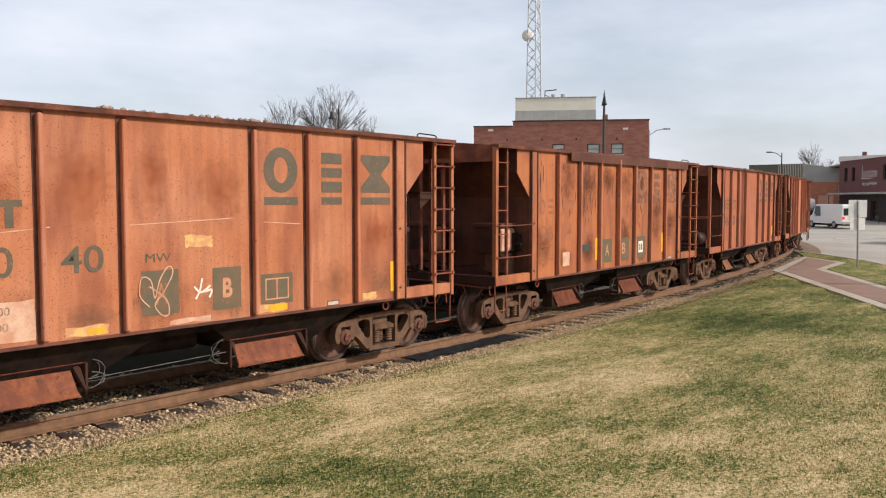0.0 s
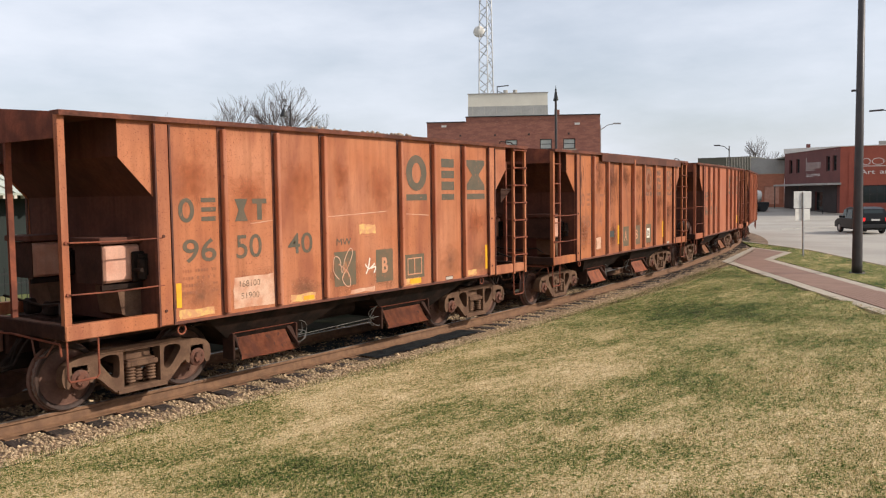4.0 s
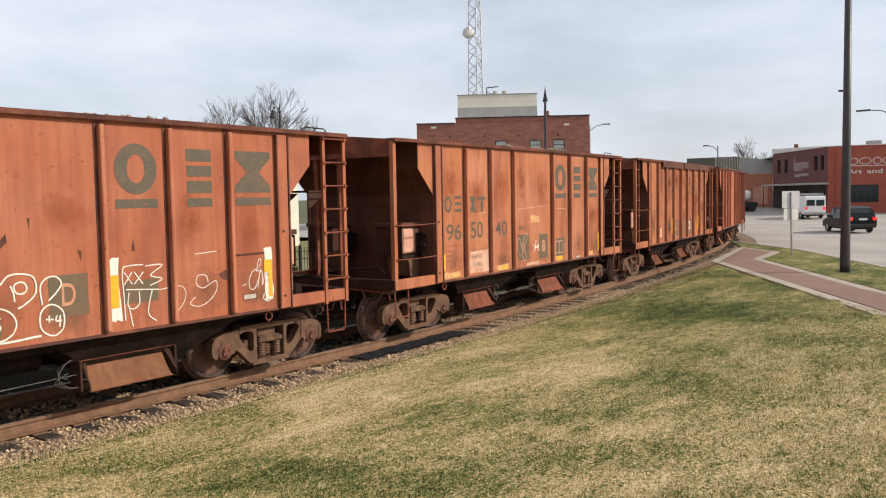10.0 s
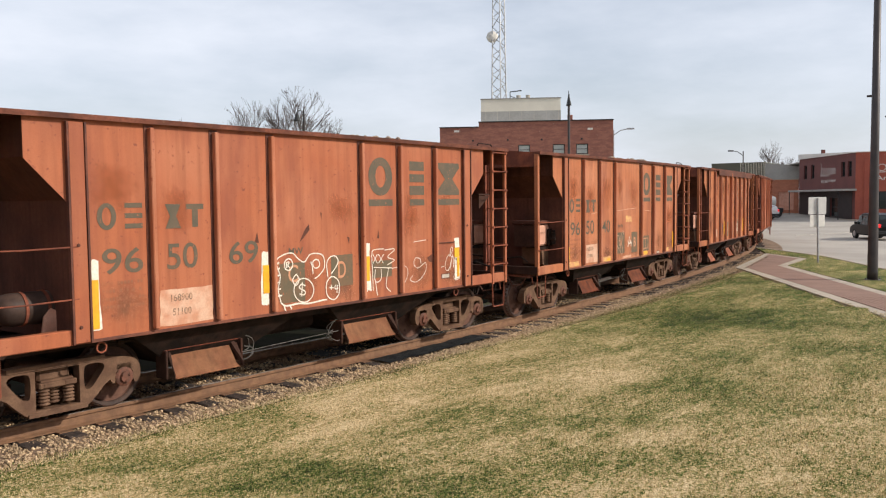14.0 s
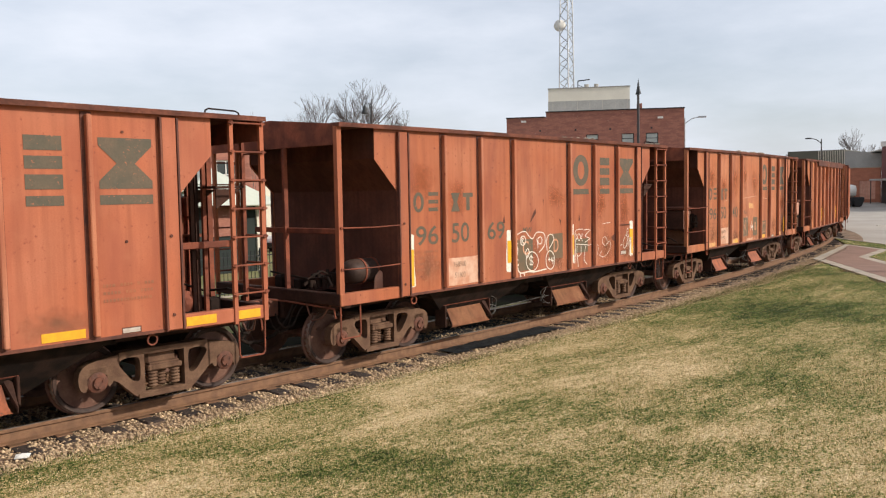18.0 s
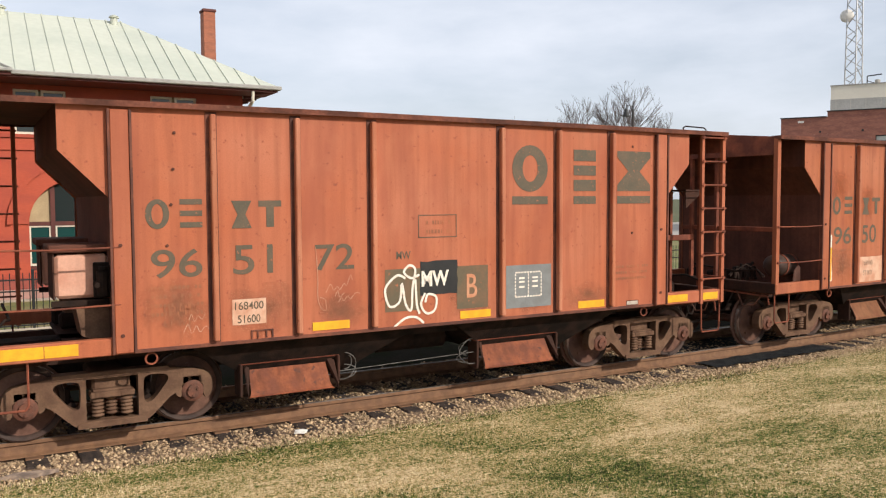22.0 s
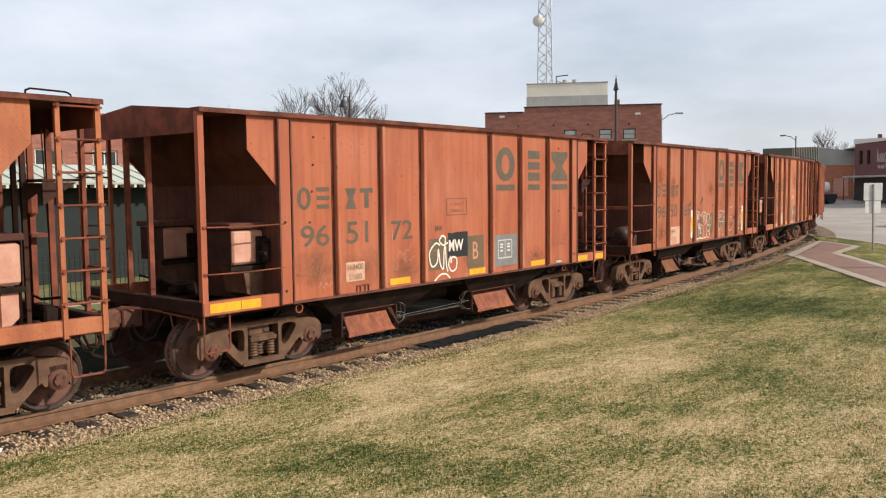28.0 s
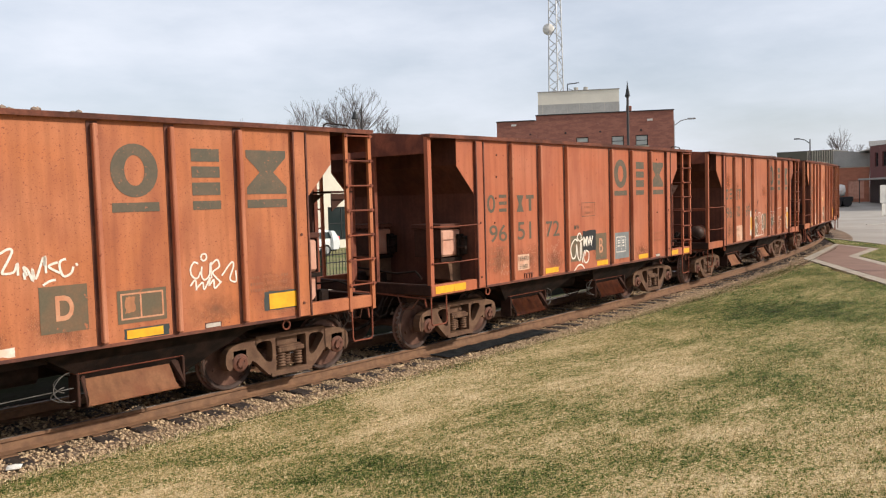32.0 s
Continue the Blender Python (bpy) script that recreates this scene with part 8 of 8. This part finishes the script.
# ---- vehicles ----
def vehicle(name, label, category, length, width, height, body_m, kind, extra=None):
    """A road vehicle heading +x: sculpted body, greenhouse, panes, lamps, wheels."""
    car = thing(name, label, category)
    hl, hw = length / 2, width / 2
    belt = 0.95 if kind == "suv" else 1.05
    if kind == "van":
        prof = [(-hl, 0.42), (-hl, 1.9 * height / 2.0), (-hl + 0.08, height), (hl * 0.42, height), (hl * 0.62, belt + 0.1), (hl * 0.98, belt - 0.12), (hl, 0.45)]
    else:
        prof = [(-hl + 0.04, 0.36), (-hl - 0.02, 0.55), (-hl - 0.03, 0.86), (-hl + 0.05, belt + 0.08), (-hl + 0.26, belt + 0.42), (-hl + 0.52, height - 0.12), (-hl + 0.98, height - 0.015), (-0.05, height), (hl * 0.20, height - 0.07), (hl * 0.36, belt + 0.32), (hl * 0.54, belt + 0.05), (hl * 0.78, belt - 0.03), (hl * 0.95, belt - 0.17), (hl, 0.66), (hl - 0.03, 0.36)]
    bm = B()
    rows_ = []
    for yy, inn in ((-hw, 0.0), (-hw * 0.97, 0.0), (hw * 0.97, 0.0), (hw, 0.0)):
        edge = abs(yy) >= hw - 1e-6
        row = []
        for x, z in prof:
            k = 1.0 - (0.12 * max(0, (z - belt) / max(height - belt, 0.1)) if kind == "suv" else 0.07 * max(0, (z - belt) / max(height - belt, 0.1)))
            y2 = yy * k
            row.append(bm.verts.new((x * (0.985 if edge else 1.0), y2, z - (0.03 if edge and z > belt else 0))))
        rows_.append(row)
    for a, b in zip(rows_, rows_[1:]):
        for i in range(len(prof)):
            j = (i + 1) % len(prof)
            bm.faces.new((a[i], a[j], b[j], b[i]))
    bm.faces.new(rows_[0])
    bm.faces.new(list(reversed(rows_[-1])))
    bmesh.ops.bevel(bm, geom=[e for e in bm.edges if e.calc_face_angle(0) > 0.5], offset=0.035, segments=2, affect="EDGES", clamp_overlap=True)
    part("body", bm, body_m, car, smooth=False)
    top = height - 0.12
    for sgn in (-1, 1):
        y0 = sgn * hw * (0.965 if kind == "suv" else 0.975)
        y1 = sgn * hw * (0.90 if kind == "suv" else 0.945)
        spans = ((-hl + 0.55, -hl * 0.42), (-hl * 0.38, hl * 0.02), (hl * 0.05, hl * 0.32)) if kind == "suv" else ((hl * 0.12, hl * 0.45),)
        for a, b in spans:
            part("side_window", slab(B(), [(a, y0 + sgn * 0.02, belt + 0.03), (b + (0.1 if b > 0 else 0), y0 + sgn * 0.02, belt + 0.03), (b - 0.05, y1 + sgn * 0.02, top - 0.05), (a + 0.12, y1 + sgn * 0.02, top - 0.05)][::sgn], 0.02), GLASS, car)
    if kind == "van":
        for y0, y1 in ((-hw * 0.82, -0.06), (0.06, hw * 0.82)):
            part("rear_window", box(B(), -hl - 0.02, -hl + 0.02, y0, y1, belt + 0.12, height - 0.35, 0.01), GLASS, car)
    else:
        part("rear_window", slab(B(), [(-hl + 0.10, -hw * 0.72, belt + 0.10), (-hl + 0.10, hw * 0.72, belt + 0.10), (-hl + 0.36, hw * 0.66, height - 0.16), (-hl + 0.36, -hw * 0.66, height - 0.16)], -0.03), GLASS, car)
    fr = [(hl * 0.60, belt + 0.14), (hl * 0.44, height - 0.1)] if kind == "van" else [(hl * 0.49, belt + 0.09), (hl * 0.22, height - 0.1)]
    part("windscreen", slab(B(), [(fr[0][0] + 0.03, -hw * 0.8, fr[0][1]), (fr[0][0] + 0.03, hw * 0.8, fr[0][1]), (fr[1][0] + 0.03, hw * 0.74, fr[1][1]), (fr[1][0] + 0.03, -hw * 0.74, fr[1][1])], 0.02), GLASS, car)
    for sgn in (-1, 1):
        a, b = sorted((sgn * hw * 0.70, sgn * hw * 0.95))
        part("tail_lamp", box(B(), -hl - 0.04, -hl + 0.10, a, b, 0.82, 1.06, 0.02), TAIL, car, "red tail lamp")
        part("headlamp", box(B(), hl - 0.18, hl + 0.01, a, b, 0.62, 0.78, 0.02), LAMPGLASS, car)
        a, b = sorted((sgn * (hw + 0.02), sgn * (hw + 0.18)))
        part("mirror", box(B(), hl * 0.36, hl * 0.44, a, b, belt + 0.05, belt + 0.2, 0.02), body_m, car)
    part("rear_bumper", box(B(), -hl - 0.06, -hl + 0.12, -hw * 0.95, hw * 0.95, 0.38, 0.62, 0.03), RUBBER if kind == "suv" else GREYPANEL, car)
    part("front_bumper", box(B(), hl - 0.12, hl + 0.06, -hw * 0.95, hw * 0.95, 0.38, 0.60, 0.03), RUBBER, car)
    part("plate", box(B(), -hl - 0.075, -hl - 0.061, -0.26, 0.26, 0.86, 0.98), WHITE, car)
    for x in (-hl * 0.60, hl * 0.62):
        for sgn in (-1, 1):
            bm = B()
            lathe(bm, [(0.20, -0.1), (0.31, -0.11), (0.34, -0.07), (0.34, 0.07), (0.31, 0.11), (0.20, 0.1)], (x, sgn * (hw - 0.10), 0.34), "Y", 18)
            wh = part("tyre", bm, RUBBER, car)
            part("rim", rod(B(), (x, sgn * (hw - 0.21), 0.34), (x, sgn * (hw + 0.004), 0.34), 0.20, 12), STEEL, wh)
    part("underside", box(B(), -hl + 0.1, hl - 0.1, -hw * 0.8, hw * 0.8, 0.26, 0.42), RUBBER, car)
    return car


TAIL = plain("lit_tail_lamp", (0.75, 0.02, 0.02), 0.3, 0.0, 0.8)
BLACKCAR = plain("black_car_paint", (0.004, 0.004, 0.005), 0.35)
BLACKCAR.node_tree.nodes["Principled BSDF"].inputs["Specular IOR Level"].default_value = 0.2
WHITECAR = plain("white_car_paint", (0.70, 0.69, 0.67), 0.25)
GREENCAR = plain("lime_green_vinyl", (0.13, 0.30, 0.05), 0.35)
suv = vehicle("black_suv", "black compact SUV waiting with its brake lights on", "car", 4.25, 1.80, 1.74, BLACKCAR, "suv")
suv.matrix_world = pose(61.2, 1.3, road_height(61.2), 0, 0, 34)
van = vehicle("white_van", "white panel van with green side panels and roof rack", "van", 4.9, 1.9, 2.05, WHITECAR, "van")
for sgn in (-1, 1):
    part("green_panel", slab(B(), [(-1.2, sgn * 0.962, 0.45), (2.25, sgn * 0.962, 0.45), (2.1, sgn * 0.962, 0.95), (1.0, sgn * 0.957, 1.12), (0.1, sgn * 0.957, 1.10)][::sgn], 0.004), GREENCAR, van, "lime green side panel")
for x in (-2.0, -0.8, 0.4):
    part("roof_rack", box(B(), x - 0.03, x + 0.03, -0.85, 0.85, 2.15, 2.27), STEEL, van)
van_b = vehicle("white_van", "plain white panel van driving off", "van", 5.4, 2.0, 2.15, WHITECAR, "van")
sedan = vehicle("white_suv", "silver-white estate car crossing the junction", "car", 4.6, 1.84, 1.58, WHITECAR, "suv")
truck = thing("tank_truck", "parked truck with a white tank and dark chassis", "truck", at=pose(93.5, 19.25, road_height(93.5), 0, 0, 118))
part("tank", lathe(B(), [(0.1, -1.6), (0.55, -1.5), (0.65, -1.2), (0.65, 1.2), (0.55, 1.5), (0.1, 1.6)], (0, 0, 1.72), "X", 18), WHITE, truck)
part("chassis", box(B(), -2.2, 2.6, -0.9, 0.9, 0.55, 1.05, 0.04), RUBBER, truck)
part("cab", box(B(), 1.9, 3.4, -1.0, 1.0, 0.6, 2.4, 0.12), WHITECAR, truck)
for x in (-1.6, -0.6, 2.6):
    for sgn in (-1, 1):
        part("tyre", rod(B(), (x, sgn * 0.75, 0.45), (x, sgn * 1.05, 0.45), 0.45, 16), RUBBER, truck)
parked = vehicle("parked_car", "white parked car behind the depot", "car", 4.5, 1.8, 1.5, WHITECAR, "suv")
parked.matrix_world = pose(27.5, 25.5, -0.42, 0, 0, 175)


# ---- bare trees ----
def bare_tree(name, label, x, y, z, height, spread, seed, depth, first=0.35, trunk=0.22, crown=None):
    rn = random.Random(seed)
    tree = thing(name, label, "tree", at=pose(x, y, z))
    tubes = {"trunk": ([], []), "crown": ([], [])}

    def tube(kind, rings, seg):
        verts, faces = tubes[kind]
        base = len(verts)
        axis = (rings[-1][0] - rings[0][0]).normalized()
        u = axis.cross(Vector((0.3, 0.9, 0.1))).normalized()
        v = axis.cross(u)
        for c, r in rings:
            for k in range(seg):
                a = 2 * math.pi * k / seg
                verts.append(tuple(c + u * (r * math.cos(a)) + v * (r * math.sin(a))))
        for i in range(len(rings) - 1):
            for k in range(seg):
                n = (k + 1) % seg
                lo, hi = base + i * seg, base + (i + 1) * seg
                faces.append((lo + k, lo + n, hi + n, hi + k))

    def inside(p):
        if crown is None:
            return True
        wide, low, high = crown
        return (p.x / wide) ** 2 + (p.y / wide) ** 2 + ((p.z - low) / (high - low)) ** 2 < 1.0

    def grow(p, d, length, r, level):
        q = p + d * length
        if level and not inside(q):
            length *= 0.5
            q = p + d * length
            if not inside(q):
                return
        mid = (p + q) / 2 + Vector((rn.uniform(-1, 1), rn.uniform(-1, 1), 0)) * length * 0.06
        tube("trunk" if level < 4 else "crown", ((p, r), (mid, r * 0.86), (q, r * 0.7)),
             7 if level < 2 else 4 if level < 4 else 3)
        if level >= depth:
            return
        n_ = 3 if level < 2 else rn.choice((2, 3, 3))
        for k in range(n_):
            side = Vector((rn.uniform(-1, 1), rn.uniform(-1, 1), rn.uniform(-0.25, 0.6)))
            nd = (d * rn.uniform(0.75, 1.1) + side * spread * (1.0 if level else 0.85)).normalized()
            start = p + (q - p) * (1.0 if k == 0 else rn.uniform(0.55, 1.0))
            grow(start, nd, length * rn.uniform(0.62, 0.82) * (0.85 if crown and not level else 1.0), max(r * 0.60, 0.0055), level + 1)

    if crown is None:
        grow(Vector((0, 0, 0)), Vector((0, 0, 1)), height * first, trunk, 0)
    else:
        # a short bole, then limbs that fan out evenly into a round crown
        wide, low, high = crown
        bole = low - 0.45 * wide
        tube("trunk", ((Vector((0, 0, 0)), trunk), (Vector((0.05, 0, bole * 0.5)), trunk * 0.85), (Vector((0, 0, bole)), trunk * 0.7)), 8)
        for k in range(13):
            a = k * 2.4 + rn.uniform(-0.3, 0.3)
            lift = radians(18 + 66 * ((k * 0.618) % 1.0))
            d = Vector((math.cos(a) * math.cos(lift), math.sin(a) * math.cos(lift), math.sin(lift)))
            reach = 1.0 / math.sqrt((math.cos(lift) / wide) ** 2 + (math.sin(lift) / (high - bole)) ** 2)
            grow(Vector((0, 0, bole * rn.uniform(0.86, 1.0))), d, reach * 0.40, trunk * 0.42, 3)
    for kind in ("trunk", "crown"):
        if not tubes[kind][0]:
            continue
        me = bpy.data.meshes.new(kind)
        me.from_pydata(tubes[kind][0], [], tubes[kind][1])
        me.materials.append(BARK)
        limb = new(kind, me)
        limb.parent = tree
        if kind == "crown":
            tagged(limb, "bare twiggy crown")
    return tree


bare_tree("bare_tree", "leafless round-crowned street tree behind the train", 39.8, 34.1, -0.4, 12.0, 0.60, 5, 8, 0.46, 0.15, (2.9, 7.6, 11.3))
bare_tree("bare_tree", "leafless spreading street tree, lower than its neighbour", 37.2, 36.4, -0.4, 11.0, 0.60, 9, 7, 0.46, 0.12, (2.7, 7.2, 10.6))
bare_tree("bare_tree", "small leafless street tree behind the train", 41.7, 32.4, -0.4, 9.0, 0.60, 14, 7, 0.46, 0.09, (1.3, 7.0, 9.2))
bare_tree("bare_tree", "thin leafless upright young sapling", 24.6, 26.9, -0.4, 8.6, 0.05, 3, 2, 0.40, 0.022)
bare_tree("bare_tree", "thin leafless upright young sapling", 25.1, 26.6, -0.4, 8.4, 0.05, 6, 2, 0.40, 0.022)
bare_tree("bare_tree", "leafless tree behind the workshop", 117.5, 25.5, 0.4, 9.0, 0.6, 17, 7, 0.60, 0.13, (1.9, 7.2, 10.4))
bare_tree("bare_tree", "leafless tree behind the workshop", 117.0, 27.2, 0.4, 7.6, 0.6, 19, 7, 0.60, 0.13, (1.2, 5.8, 7.5))
bare_tree("bare_tree", "leafless tree behind the workshop", 118.2, 23.3, 0.4, 8.0, 0.6, 23, 7, 0.60, 0.13, (1.8, 5.8, 7.9))
bare_tree("bare_tree", "leafless tree behind the workshop", 118.5, 21.6, 0.4, 8.0, 0.6, 29, 7, 0.60, 0.13, (1.6, 5.8, 7.8))


# ---- what moves ----
RUN = [(0.0, 5.84), (1.0, 6.87), (2.5, 8.40), (4.5, 10.42), (6.0, 11.93), (8.0, 13.965), (10.0, 16.0), (12.0, 18.06), (13.5, 19.62), (15.5, 21.74), (18.0, 24.28), (20.0, 26.26),
       (21.0, 27.23), (22.5, 28.63), (24.0, 30.05), (25.5, 31.49), (27.5, 33.45), (29.0, 34.91), (30.5, 36.39), (32.0, 37.91)]


def run_at(t):
    """How far the lettered car's middle has come along the track."""
    for (a, sa), (b, sb) in zip(RUN, RUN[1:]):
        if t <= b:
            return sa + (sb - sa) * (t - a) / (b - a)
    return RUN[-1][1]


# coupler slack of the second car, closing and opening: seconds, metres
SLACK = ((0.0, 0.0), (5.0, 0.01), (7.0, 0.085), (9.0, 0.085), (11.0, 0.02), (13.0, 0.0))


def motions():
    for key, k in ORDER.items():
        rows = []
        for i in range(65):
            t = i * 0.5
            s = run_at(t) - k * CAR_LENGTH + (float(np.interp(t, *zip(*SLACK))) if key == "B" else 0.0)
            (xa, ya, _), (xb, yb, _) = on_track(s - 3.9), on_track(s + 3.9)
            rows.append((t, Matrix.Translation(((xa + xb) / 2, (ya + yb) / 2, 0)) @ Matrix.Rotation(math.atan2(yb - ya, xb - xa), 4, "Z")))
        walk(cars[key], rows)
        for bogie in cars[key].children:
            if not bogie.name.startswith("bogie"):
                continue
            for w in bogie.children:
                if w.name.startswith("wheelset"):
                    x = w.location.x
                    walk(w, [(i * 0.5, Matrix.Translation((x, 0, 0.42)) @ Matrix.Rotation((run_at(i * 0.5) - RUN[0][1]) / 0.4225, 4, "Y")) for i in range(65)])


    def drive(car, rows, lean=0.0):
        out_ = []
        for i, (t, x, y) in enumerate(rows):
            a, b = rows[max(i - 1, 0)], rows[min(i + 1, len(rows) - 1)]
            if a[1:] != b[1:]:
                way = math.degrees(math.atan2(b[2] - a[2], b[1] - a[1])) + lean
            out_.append((t, pose(x, y, road_height(x), 0, 0, way)))
        walk(car, out_)

    drive(van, [(0.0, 62.0, -46.0), (6.0, 73.0, -8.0), (8.0, 76.3, 0.9), (9.0, 78.2, 4.9), (9.5, 79.7, 7.3), (10.0, 81.4, 9.0), (10.5, 83.8, 11.6), (11.0, 86.2, 14.2), (11.5, 88.8, 16.5), (13.0, 92.5, 27.0), (15.0, 93.5, 42.0), (16.0, 93.8, 46.0), (32.0, 93.8, 46.0)], -12.0)
    drive(van_b, [(0.0, 80.8, 12.2), (0.5, 84.5, 13.6), (1.0, 88.3, 15.9), (1.5, 91.5, 19.6), (3.0, 94.0, 33.0), (4.5, 95.5, 50.0), (5.5, 95.8, 55.0), (32.0, 95.8, 55.0)], 30.0)
    drive(sedan, [(0.0, 50.0, -90.0), (9.0, 69.0, -14.0), (11.5, 74.9, 2.3), (12.0, 77.2, 6.2), (12.5, 79.6, 8.8), (13.0, 82.9, 12.4), (13.5, 87.0, 15.6), (15.0, 92.0, 26.0), (16.5, 93.4, 37.0), (32.0, 93.4, 37.0)])


motions()
